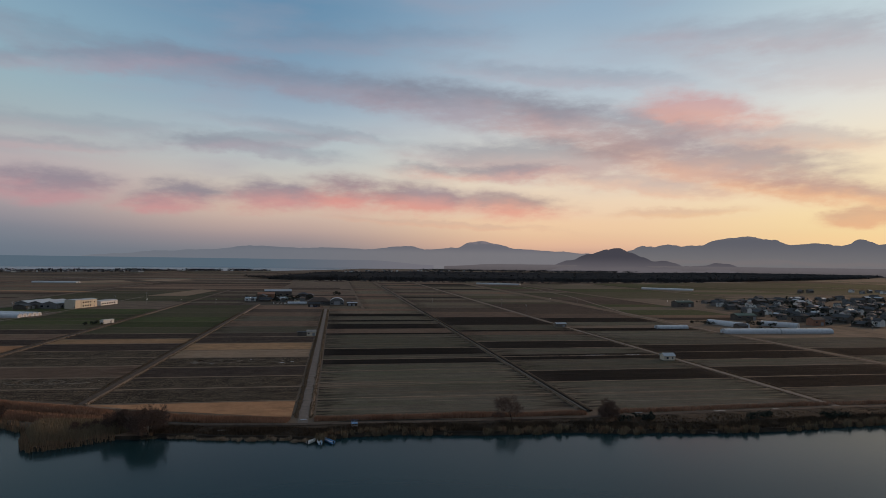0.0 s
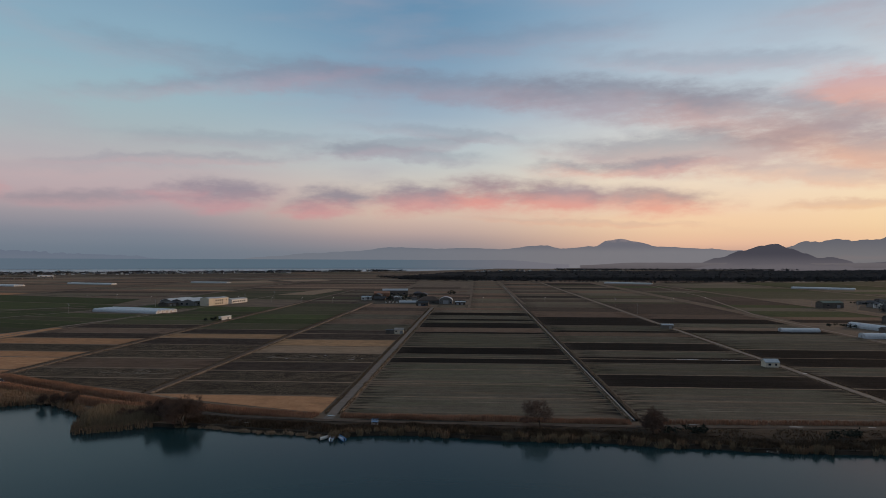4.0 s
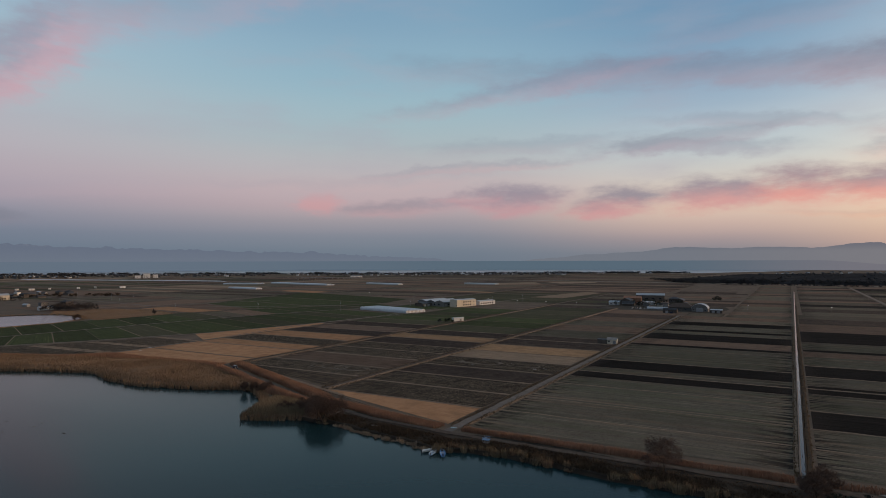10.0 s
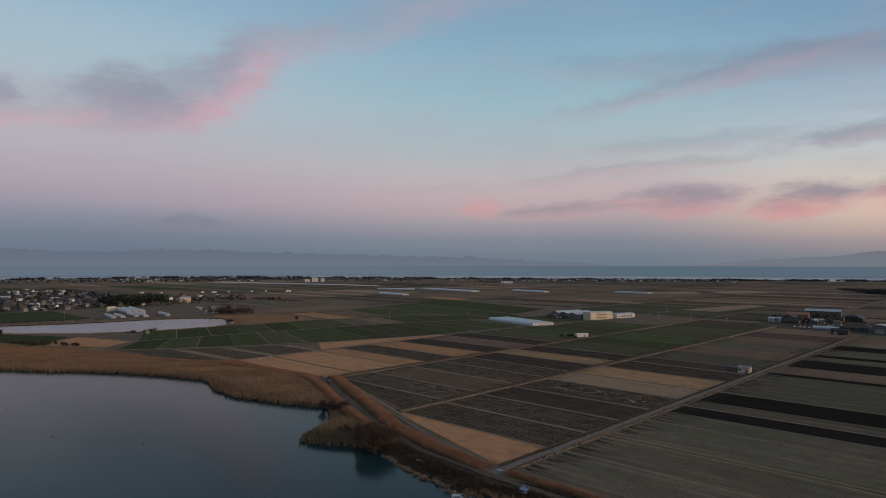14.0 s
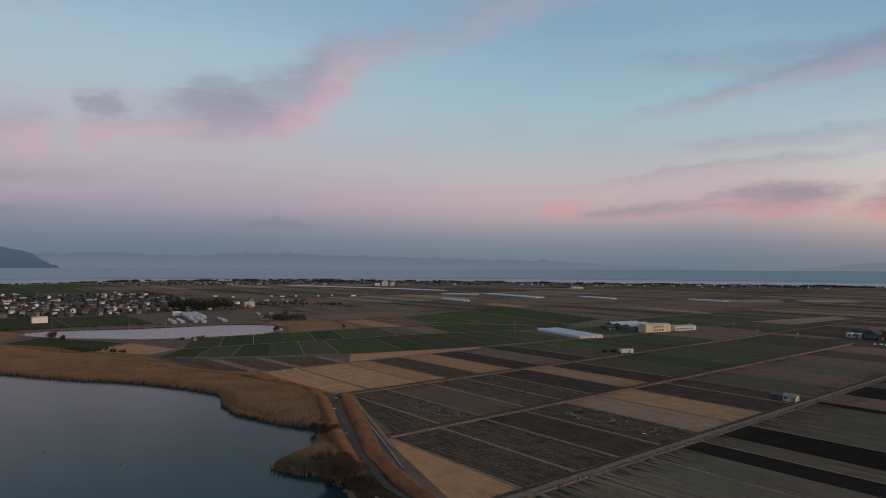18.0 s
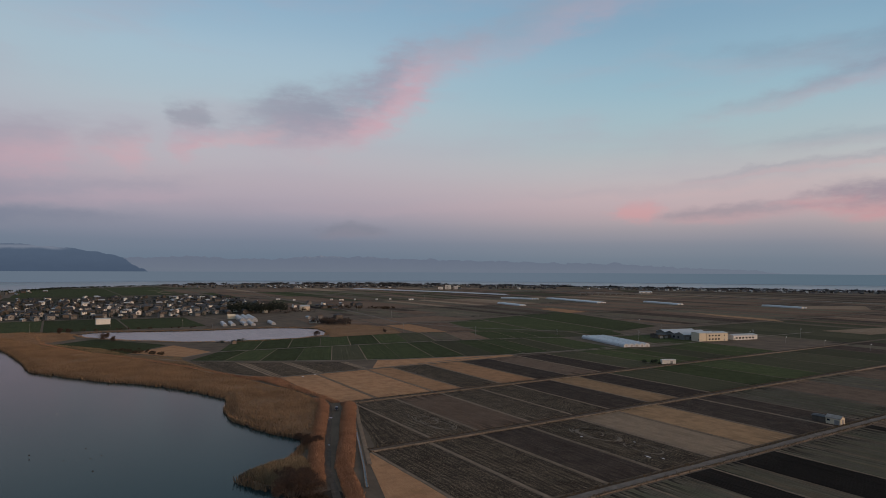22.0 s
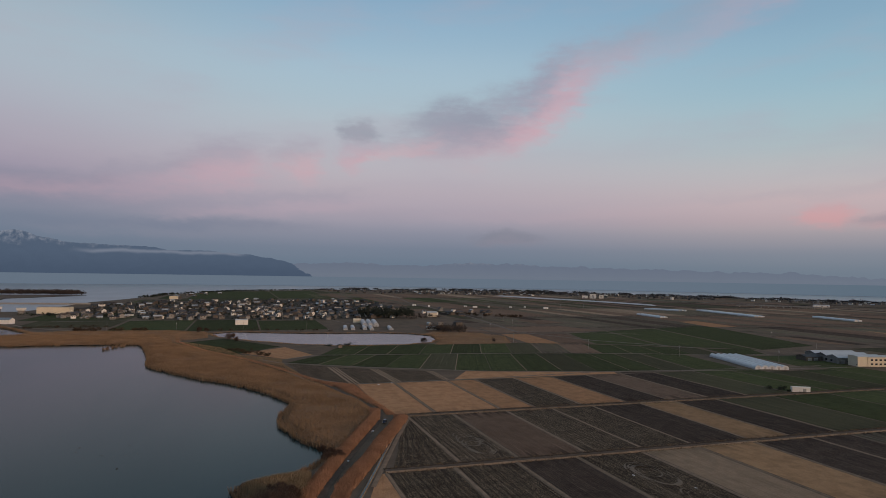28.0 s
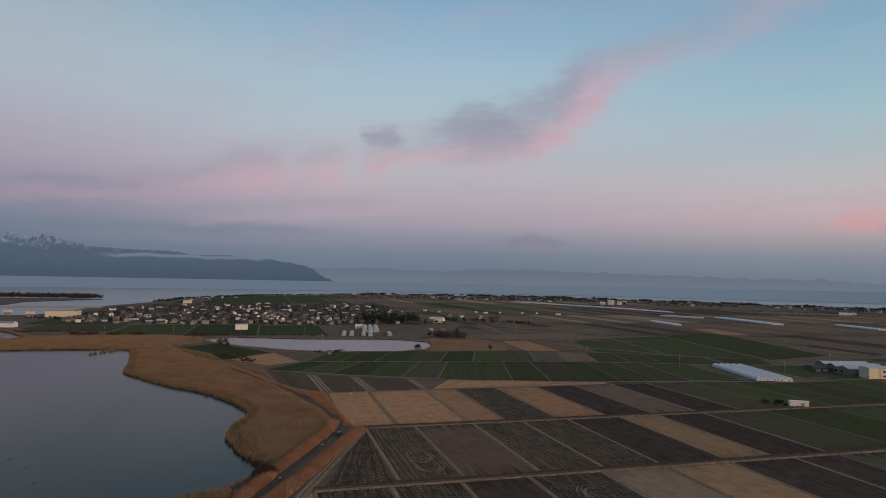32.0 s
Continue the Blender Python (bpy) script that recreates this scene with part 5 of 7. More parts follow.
reed_stand(offset_band(FIELD_SIDE[:5], -2.8, 4.0), 10500, 1.85, 0.22, M_REED_RED, "standing russet reed hedge between the dike road and the fields", 24, sheet=(1.6, 1.1))
reed_stand(offset_band(FIELD_SIDE[4:], -2.5, 3.4), 5200, 1.8, 0.22, M_REED_RED, "standing russet reed hedge beside the dike road", 25)
reed_stand(offset_band([(4, -2), (60, -3.4), (100, -4.5)], -0.8, 2.6), 7000, 1.7, 0.22, M_REED_RED, "low standing russet grass hedge along the field edge", 26)
reed_stand(offset_band([(108, -4), (160, -2), (203, -1), (320, -3), (600, -14)], -0.8, 2.8), 8000, 1.6, 0.3, M_REED_RED, "low standing russet grass hedge along the field edge", 27)
reed_stand(offset_band([(-640, -94), (-560, -86), (-470, -52), (-404, -16), (-340, 9), (-262, 36)], -1.2, 2.2), 3600, 1.4, 0.34, M_REED_RED, "standing russet grass beside the reed-edge track", 28)
reed_stand([(-604, 196), (-560, 204), (-512, 184), (-488, 176), (-486, 262), (-560, 288), (-612, 270), (-640, 220)], 6000, 0.9, 0.4, M_REED, "low standing brown marsh grass beyond the pond", 29, sheet=(4.0, 0.5))
reed_stand([(-288, 24), (-262, 37), (-216, 46), (-184, 52), (-173, 51), (-173, 56), (-215, 52), (-264, 50), (-272, 44)], 4200, 1.7, 0.24, M_REED_RED, "standing russet reeds between the dike road and the dry fields", 34)
reed_stand([(-690, -252), (-664, -260), (-640, -200), (-634, -120), (-580, -104), (-560, -92), (-600, -58), (-668, -62), (-700, -110), (-705, -220)], 12000, 1.3, 0.3, M_REED, "standing brown reeds in the marsh behind the lagoon", 42, sheet=(4.0, 0.8))
reed_stand([(-470, -56), (-404, -20), (-340, 2), (-290, 16), (-264, 28), (-266, 44), (-302, 22), (-345, 16), (-384, 10), (-404, 12), (-440, -22), (-500, -40), (-560, -78), (-560, -92)], 16000, 0.8, 0.26, M_REED_TAN, "low standing withered grass behind the reed belt", 33, per=3)
for i, (near, far, n) in enumerate(((-5, 0.5, 1500), (-4, 1.0, 1500))):
    edge = pond_edge[:len(pond_edge) // 2] if i == 0 else pond_edge[len(pond_edge) // 2:] + pond_edge[:1]
    reed_stand(offset_band(edge, -near, -0.5 if i else -far), n, 1.3, 0.4, M_REED, "thin standing brown reeds round the pond", 30 + i)

# dark scrub on the shore dike and pale dead tufts at the water's edge
east_shore = [p for p in shore if -48 < p[0] < 300]
me = ribbon("bank_top", east_shore, [(-15.5, 0.02), (-6, 0.12), (-2, 0.06), (0.3, 0.02)], M_BANK, 4.0, 0.5)
tagged(new("bank_top", me), "dark damp earth on top of the shore bank", "bank", kind="structure")
px, py = scatter(offset_band(east_shore, -9.5, -0.6), 15000, 35)
low = np.array([0.95 + 0.7 * noise.noise((x * 0.12, y * 0.12, 2)) for x, y in zip(px, py)])
tagged(new("bank_scrub", tri_mesh("bank_scrub", blades(px, py, np.full(len(px), -0.25), low, np.float64(0.36), 35, 3, 0.9), M_SCRUB)), "dark brown withered scrub on the shore bank", "scrub", kind="stuff")
r_tuft = np.random.default_rng(36)


def fan_tufts(name, spots, mat, label, seed, each=70):
    """Tussocks whose blades spread outwards from a tight root; spots: x, y, z, height, width."""
    r = np.random.default_rng(seed)
    sp = np.repeat(np.array(spots), each, axis=0)
    n = len(sp)
    a, q = r.uniform(0, 2 * np.pi, n), np.sqrt(r.uniform(0, 1, n))
    dx, dy = np.cos(a) * q, np.sin(a) * q
    h = sp[:, 3] * (1.0 - 0.22 * q ** 2) * r.uniform(0.45, 1.12, n)
    bx, by = sp[:, 0] + dx * sp[:, 4] * 0.7, sp[:, 1] + dy * sp[:, 4] * 0.5
    wv = r.uniform(0.05, 0.13, n) * (0.6 + 0.2 * sp[:, 3])
    t = r.uniform(0, np.pi, n)
    p0 = np.stack([bx - np.cos(t) * wv, by - np.sin(t) * wv, sp[:, 2]], 1)
    p1 = np.stack([bx + np.cos(t) * wv, by + np.sin(t) * wv, sp[:, 2]], 1)
    p2 = np.stack([sp[:, 0] + dx * sp[:, 4] + r.normal(0, 0.22, n), sp[:, 1] + dy * sp[:, 4] * 0.8 + r.normal(0, 0.22, n), sp[:, 2] + h], 1)
    return tagged(new(name, tri_mesh(name, np.stack([p0, p1, p2], 1), mat)), label, "reeds", kind="stuff")


mounds, fans, tans, browns = [], [], [], []
for x, y in resample(east_shore, 1.7):
    k = noise.noise((x * 0.06, y * 0.06, 7)) + r_tuft.uniform(-0.45, 0.45)
    jx, jy = r_tuft.normal(0, 0.8), r_tuft.normal(-0.7, 0.4)
    if -42 < x < 3:
        if k > -0.22:
            for _ in range(3):
                mounds.append((x + jx + r_tuft.normal(0, 1.2), y + jy - r_tuft.uniform(-0.5, 0.9), -1.05, r_tuft.uniform(0.5, 1.5), r_tuft.uniform(0.7, 1.9)))
    elif k > -0.12:
        for _ in range(3):
            (fans if r_tuft.uniform() < 0.34 else tans).append((x + jx + r_tuft.normal(0, 1.6), y + jy + r_tuft.uniform(-0.3, 1.6), -1.0, r_tuft.uniform(1.0, 3.2), r_tuft.uniform(0.6, 1.9)))
    if k < 0.22 and x > 3:
        browns.append((x + jx * 1.5, y + 0.9 + r_tuft.uniform(0, 2.2), -0.5, r_tuft.uniform(1.0, 2.4), r_tuft.uniform(0.8, 1.8)))
fan_tufts("reed_mounds", mounds, M_REED_PALE, "low bleached mounds of dead reed at the lagoon's edge", 37, 90)
fan_tufts("reed_tufts", tans, M_REED_TAN, "tan reed tufts at the lagoon's edge", 47, 110)
fan_tufts("reed_tufts", fans, M_REED, "tall tawny fan-shaped reed tufts at the lagoon's edge", 45, 110)
fan_tufts("brown_tufts", browns, M_TUFT, "brown withered tussocks on the shore bank", 46, 80)
west_shore = [p for p in shore if p[0] < -53]
px, py = scatter(offset_band(west_shore, -1.4, 2.4), 11000, 38)
tagged(new("reed_fringe", tri_mesh("reed_fringe", blades(px, py, np.full(len(px), -1.1), np.full(len(px), 2.7), np.float64(0.36), 38, 3, 0.3), M_REED)), "ragged fringe of brown reeds standing in the shallows", "reeds", kind="stuff")
for cx, cy, n, sp in ((-536, -134, 60, 2.5), (-529, -138, 30, 1.2), (-524, -140, 26, 1.0), (-515, -143, 30, 1.2), (-508, -145, 22, 0.9)):
    px, py = r_tuft.normal(cx, sp, n), r_tuft.normal(cy, sp * 0.6, n)
    tagged(new("reed_clump", tri_mesh("reed_clump", blades(px, py, np.full(n, -1.2), np.full(n, 3.0), np.float64(0.3), 39, 3, 0.2), M_REED)), "small isolated clump of brown reeds standing in water", "reeds", kind="stuff")
# floating weed
px, py = scatter([(-260, -60), (-420, -140), (-420, -230), (-200, -260), (-60, -140), (-120, -50)], 420, 41)
verts, faces = [], []
for x, y in zip(px, py):
    if noise.noise((x * 0.02, y * 0.03, 5)) < 0.02:
        continue
    k, a, w = len(verts), r_tuft.uniform(0.3, 1.3), r_tuft.uniform(0.05, 0.2)
    verts += [(x + a * math.cos(q) , y + w * math.sin(q) * 2, -0.985) for q in (0, 1.1, 2.0, 3.2, 4.2, 5.3)]
    faces.append(tuple(range(k, k + 6)))
tagged(new("floating_weed", mesh_of("floating_weed", verts, faces, M_SCRUB)), "scattered dark weed floating on the lagoon", "weed", kind="stuff")


shore_low = [p for p in east_shore if p[0] > 20]
strip = [(20, -7.8), (50, -9.2), (100, -10.2), (160, -8.2), (205, -7.2), (300, -9.6)]
strip += sorted(shore_low, key=lambda p: -p[0])
tagged(new("verge", mesh_of("verge", [(x, y + (0.0 if i < 6 else 1.0), 0.028) for i, (x, y) in enumerate(strip)], [tuple(range(len(strip)))[::-1]], M_EDGE)), "dark weedy ground between road and shore", "verge", kind="structure")
px, py = scatter(strip, 5200, 48)
low = np.array([0.55 + 0.6 * noise.noise((x * 0.09, y * 0.09, 6)) for x, y in zip(px, py)])
tagged(new("bank_weeds", tri_mesh("bank_weeds", blades(px, py, np.full(len(px), -0.1), np.maximum(low, 0.15), np.float64(0.34), 49, 3, 0.9), M_TUFT)), "withered brown weeds between road and shore", "scrub", kind="stuff")


def tube(verts, faces, p, q, r0, r1, sides=4):
    d = (q - p).normalized()
    u = d.orthogonal().normalized()
    w = d.cross(u)
    k = len(verts)
    for c, r in ((p, r0), (q, r1)):
        for i in range(sides):
            a = 2 * math.pi * i / sides
            verts.append(tuple(c + u * (r * math.cos(a)) + w * (r * math.sin(a))))
    for i in range(sides):
        j = (i + 1) % sides
        faces.append((k + i, k + j, k + sides + j, k + sides + i))


def bare_tree(high, spread, seed, label, at, stems=1, category="tree", name="bare_tree", wide=0.9, depth=5):
    """A leafless tree: tapered trunk and limbs, and a crown of fine twigs."""
    r = random.Random(seed)
    cv, cf = [], []
    root = thing(name, label, category, "trees on the shore", at=pose(*at))

    def grow(p, d, length, rad, level):
        n = 3 if level < 2 else 2
        for i in range(n):
            q = p + d * (length / n)
            rad2 = rad * 0.84
            v, f = (tv, tf) if level < 2 else (cv, cf)
            tube(v, f, p, q, rad, rad2, 6 if level == 0 else 3)
            p, rad = q, rad2
            d = (d + Vector((r.gauss(0, 0.14), r.gauss(0, 0.14), r.gauss(0.03, 0.08)))).normalized()
            if level < depth:
                for _ in range(1 if level > 0 else (0 if i == 0 else 2)):
                    side = d.orthogonal().normalized()
                    side.rotate(Matrix.Rotation(r.uniform(0, 6.28), 3, d))
                    dd = (d * (0.75 - 0.05 * level) + side * r.uniform(0.55, 1.0) * spread).normalized()
                    grow(p, dd, length * r.uniform(0.55, 0.8), rad * 0.62, level + 1)
        if level == depth:
            for _ in range(4 if depth == 5 else 10):
                t = (d + Vector((r.gauss(0, 0.6), r.gauss(0, 0.6), r.gauss(0.1, 0.5)))).normalized()
                u = t.orthogonal().normalized() * (0.026 if depth == 5 else 0.018)
                k = len(cv)
                o = p - d * r.uniform(0, length)
                cv.extend([tuple(o - u), tuple(o + u), tuple(o + t * r.uniform(0.4, 1.0))])
                cf.append((k, k + 1, k + 2))
        if level < depth:
            for _ in range(2):
                side = d.orthogonal().normalized()
                side.rotate(Matrix.Rotation(r.uniform(0, 6.28), 3, d))
                grow(p, (d + side * r.uniform(0.3, 0.7) * spread).normalized(), length * r.uniform(0.6, 0.78), rad * 0.8, level + 1)

    for s in range(stems):
        tv, tf = [], []
        lean = Vector((r.gauss(0, 0.28), r.gauss(0, 0.28), 1)).normalized() if stems > 1 else Vector((r.gauss(0, 0.05), r.gauss(0, 0.05), 1)).normalized()
        off = Vector((r.gauss(0, wide), r.gauss(0, wide * 0.6), 0)) if stems > 1 else Vector((0, 0, 0))
        grow(off - Vector((0, 0, 0.3)), lean, high * (0.42 if stems == 1 else 0.36), high * 0.026, 0)
        part("trunk", mesh_of("trunk", tv, tf, M_BARK), None, root)
    part("crown", mesh_of("crown", cv, cf, M_TWIG), None, root)
    return root


bare_tree(8.6, 1.5, 3, "bare round-crowned willow standing on the shore bank", (70, -12.5, -0.1))
bare_tree(7.0, 1.0, 5, "bare dark willow beside the canal mouth", (104, -11.5, -0.1), 2, wide=1.4)
bare_tree(9.6, 1.35, 8, "wide bare many-stemmed willow leaning over the water", (-48, -11.5, -0.2), 7, wide=3.0, depth=4)
bare_tree(7.4, 1.3, 13, "bare brown willow thicket among the reeds", (-55, -7, 0), 6, "bush", "bare_bush", 3.0, 4)
bare_tree(4.2, 1.4, 10, "bare brown bush among the reeds", (-104, 14, 0), 6, "bush", "bare_bush", 3.6, 4)
bare_tree(4.0, 1.4, 9, "bare brown bush among the reeds", (-66, -10, 0), 4, "bush", "bare_bush", 2.4, 4)
for i, (x, y, h) in enumerate(((-567, -36, 7), (-580, -30, 6), (-552, -28, 5), (-505, 168, 6), (-668, -72, 6), (-672, -64, 5))):
    bare_tree(h, 1.0, 40 + i, "small bare tree at the edge of the pond", (x, y, 0))


def clump_tris(px, py, pz, high, wide, seed, per=26, leaf=0.9, pointed=0.0):
    """Crowns of many small leaf sprays with gaps and uneven outlines."""
    r = np.random.default_rng(seed)
    n = len(px)
    m = n * per
    u = r.normal(0, 1, (m, 3))
    u /= np.linalg.norm(u, axis=1)[:, None]
    rad = r.uniform(0.35, 1.0, m) ** 0.6
    k = np.repeat(np.arange(n), per)
    lob = 0.75 + 0.25 * np.sin(u[:, 0] * 5 + k * 1.7) * np.cos(u[:, 1] * 4 + k)
    z01 = u[:, 2] * rad * lob * 0.5 + 0.5
    thin = 1 - pointed * z01
    c = np.stack([px[k] + u[:, 0] * rad * lob * wide[k] * thin, py[k] + u[:, 1] * rad * lob * wide[k] * thin, pz[k] + high[k] * (0.15 + 0.85 * z01)], 1)
    s = leaf * r.uniform(0.5, 1.2, m)[:, None]
    return np.stack([c + r.normal(0, 0.7, (m, 3)) * s, c + r.normal(0, 0.7, (m, 3)) * s, c + r.normal(0, 0.7, (m, 3)) * s], 1)


def wood(poly, count, high, wide, mat, label, seed, per=26, leaf=1.2, pointed=0.0, name="woodland", clumpy=0.0):
    px, py = scatter(poly, count, seed)
    if clumpy:
        keep = np.array([noise.noise((x * 0.011, y * 0.011, seed)) + 0.6 * noise.noise((x * 0.04, y * 0.04, seed)) > clumpy - 0.3 for x, y in zip(px, py)])
        px, py = px[keep], py[keep]
    r = np.random.default_rng(seed + 1)
    h = high * r.uniform(0.55, 1.15, len(px))
    w = wide * r.uniform(0.7, 1.25, len(px))
    ob = new(name, tri_mesh(name, clump_tris(px, py, np.zeros(len(px)), h, w, seed + 2, per, leaf, pointed), mat))
    return tagged(ob, label, "trees", kind="stuff")


def line_poly(line, half):
    return offset_band(line, -half, half, 60.0)


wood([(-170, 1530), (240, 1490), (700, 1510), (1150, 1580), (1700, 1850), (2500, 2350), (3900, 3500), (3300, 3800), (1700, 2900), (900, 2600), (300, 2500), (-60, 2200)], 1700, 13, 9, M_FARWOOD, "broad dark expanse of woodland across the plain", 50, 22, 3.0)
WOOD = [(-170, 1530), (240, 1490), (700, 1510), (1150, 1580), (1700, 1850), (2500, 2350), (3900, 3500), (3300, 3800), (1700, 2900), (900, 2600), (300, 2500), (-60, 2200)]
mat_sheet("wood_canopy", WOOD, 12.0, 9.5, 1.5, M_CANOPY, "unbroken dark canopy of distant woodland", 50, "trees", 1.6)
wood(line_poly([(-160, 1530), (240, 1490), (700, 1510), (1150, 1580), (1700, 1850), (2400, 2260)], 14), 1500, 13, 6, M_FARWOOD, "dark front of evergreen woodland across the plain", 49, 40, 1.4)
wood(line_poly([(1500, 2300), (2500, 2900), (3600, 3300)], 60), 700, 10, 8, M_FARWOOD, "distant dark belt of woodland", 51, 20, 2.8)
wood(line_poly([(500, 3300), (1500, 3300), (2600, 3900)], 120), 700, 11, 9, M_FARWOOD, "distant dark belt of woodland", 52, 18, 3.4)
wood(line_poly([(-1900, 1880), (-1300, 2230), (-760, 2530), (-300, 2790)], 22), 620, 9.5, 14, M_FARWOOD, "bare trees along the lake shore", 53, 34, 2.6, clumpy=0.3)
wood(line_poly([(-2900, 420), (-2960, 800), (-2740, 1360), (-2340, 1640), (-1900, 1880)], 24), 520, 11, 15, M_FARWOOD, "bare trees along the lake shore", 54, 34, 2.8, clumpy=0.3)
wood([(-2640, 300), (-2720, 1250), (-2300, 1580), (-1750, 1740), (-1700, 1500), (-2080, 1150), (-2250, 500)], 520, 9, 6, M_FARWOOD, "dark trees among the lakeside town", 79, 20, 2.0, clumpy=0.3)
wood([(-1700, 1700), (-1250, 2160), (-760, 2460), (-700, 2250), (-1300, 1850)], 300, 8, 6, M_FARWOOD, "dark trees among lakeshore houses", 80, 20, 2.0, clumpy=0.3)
wood(line_poly([(-1790, -285), (-2080, -252), (-2540, -40), (-2830, 330)], 16), 300, 6, 5, M_PINE, "dark trees along the lake shore", 55, 20, 2.0)
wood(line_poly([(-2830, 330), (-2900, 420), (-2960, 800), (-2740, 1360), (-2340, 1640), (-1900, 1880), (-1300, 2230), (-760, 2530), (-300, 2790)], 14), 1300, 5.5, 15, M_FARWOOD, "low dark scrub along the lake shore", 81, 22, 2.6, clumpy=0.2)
wood(line_poly([(-2020, -780), (-2000, -560), (-1955, -490)], 34), 620, 17, 9, M_BARE, "dark trees on a low spit in the lake", 56, 26, 2.0)
wood([(-900, 168), (-880, 200), (-885, 262), (-950, 262), (-960, 175)], 190, 19, 4.8, M_PINE, "dark evergreen grove behind the plastic greenhouses", 57, 46, 1.3, 0.4)
wood([(-660, 212), (-610, 230), (-602, 248), (-640, 268), (-676, 238)], 64, 9.0, 5, M_BARE, "dark bare thicket beside the pond", 58, 60, 0.9)
wood([(-2330, 1130), (-2190, 1330), (-2120, 1300), (-2260, 1070)], 110, 16, 9, M_FARWOOD, "dark grove at the edge of the lakeside town", 83, 30, 2.4, clumpy=0.3)
wood(line_poly([(-705, -214), (-702, -150), (-690, -130)], 7), 36, 5, 4, M_SCRUB, "dark brown thicket behind the reed belt", 59, 40, 1.0)
wood(line_poly([(-1010, -360), (-980, -250), (-960, -200)], 8), 40, 6, 4.5, M_PINE, "dark evergreen hedge before the large buildings", 60, 36, 1.2)
wood([(-478, -34), (-436, -14), (-424, 2), (-440, 4), (-486, -16)], 46, 1.9, 2.2, M_SCRUB, "dark withered scrub behind the reed belt", 82, 60, 0.5)
wood(line_poly([(-690, -60), (-684, 0), (-664, 90)], 4), 30, 3, 2.4, M_SCRUB, "low dark scrub on the pond bank", 61, 24, 0.7)
wood([(-96, 596), (-70, 600), (-60, 690), (-100, 700), (-122, 622)], 22, 8, 4, M_PINE, "dark evergreen trees beside the farmstead", 62, 220, 0.42)
wood([(-66, 596), (-30, 600), (-14, 640), (-66, 680)], 22, 7, 3.6, M_PINE, "dark evergreen trees in the farm yard", 63, 220, 0.42)
wood([(-187, 316), (-176, 312), (-174, 325), (-184, 326)], 7, 3.6, 2.2, M_PINE, "dark evergreen bushes beside the white shed", 64, 90, 0.5)
wood([(-492, 58), (-474, 60), (-474, 84), (-494, 86)], 9, 4.0, 2.4, M_PINE, "dark bushes in a small yard by the pond", 65, 60, 0.6)
wood([(340, 290), (356, 300), (348, 322), (334, 312)], 8, 4, 2.6, M_PINE, "dark bushes beside the white greenhouse", 66, 90, 0.5)
wood([(378, 286), (394, 276), (398, 290), (384, 300)], 9, 5, 3, M_PINE, "dark trees between the white greenhouses", 67, 110, 0.6)
wood([(0, 735), (16, 733), (18, 742), (2, 744)], 3, 8.5, 4.2, M_PINE, "lone dark evergreen tree beyond the farmstead", 68, 420, 0.45)
wood([(-500, 244), (-496, 244), (-496, 249), (-500, 249)], 2, 6, 2.6, M_BARE, "small dark tree by the field corner", 69, 120, 0.6)
wood(line_poly([(-1000, 372), (-940, 400), (-900, 470)], 18), 60, 5, 4, M_SCRUB, "scrubby trees along a lane", 70, 30, 1.2)
wood(line_poly([(-720, -330), (-760, -260), (-770, -190)], 9), 40, 3, 3, M_SCRUB, "low brown scrub by the lane", 71, 24, 0.8)
wood(line_poly([(-30, 1420), (500, 1330), (1100, 1500)], 12), 260, 5, 5, M_FARWOOD, "low dark hedge of trees on the plain", 72, 22, 1.4)
wood([(-120, 1440), (-40, 1420), (-60, 1560), (-260, 1700)], 200, 9, 5, M_FARWOOD, "dark corner of woodland", 73, 26, 1.6)
wood([(-1000, 330), (-960, 260), (-860, 240), (-860, 300)], 26, 6, 4, M_BARE, "bare garden trees by the village", 74, 30, 1.0)

wood([(108, -17), (120, -16), (120, -13), (106, -14)], 8, 2.4, 2.6, M_PINE, "low dark evergreen bushes on the shore bank", 75, 90, 0.45)
wood([(156, -20), (166, -19), (166, -15), (156, -15)], 6, 2.4, 2.6, M_PINE, "low dark evergreen bushes on the shore bank", 76, 90, 0.45)
wood([(182, -22), (196, -20), (196, -15), (182, -15)], 7, 2.4, 2.6, M_PINE, "low dark evergreen bushes on the shore bank", 77, 90, 0.45)
wood([(356, 252), (374, 248), (376, 262), (360, 264)], 6, 3.5, 2.2, M_PINE, "dark bushes between the greenhouses", 78, 90, 0.5)

# grass along the verges of roads, canal and tracks
vx, vy = [], []
for line, offs, n in (([(0, 2), (0, 480)], (-2.9, -2.3, 2.2, 2.7), 900), ([(102.3, 0), (102.7, 420)], (-1.7, -1.3, 1.4, 2.0), 1000), ([(-81.5, 30), (-81.5, 420)], (-3.0, -1.7, 1.7, 3.0), 700), ([(-169.5, 58), (-169.5, 420)], (-3.0, -1.8, 1.8, 3.0), 600), ([(204, 0), (204, 330)], (-2.6, 2.6), 500)):
    for o in offs:
        f = r_tuft.uniform(0, 1, n)
        vx.append(line[0][0] + (line[1][0] - line[0][0]) * f + o + r_tuft.normal(0, 0.35, n))
        vy.append(line[0][1] + (line[1][1] - line[0][1]) * f)
vx, vy = np.concatenate(vx), np.concatenate(vy)
tagged(new("verge_grass", tri_mesh("verge_grass", blades(vx, vy, np.full(len(vx), 0.1), r_tuft.uniform(0.3, 0.9, len(vx)), np.float64(0.3), 44, 2, 0.7), M_VERGE)), "dry tussocks of grass along tracks and canal", "grass", kind="stuff")

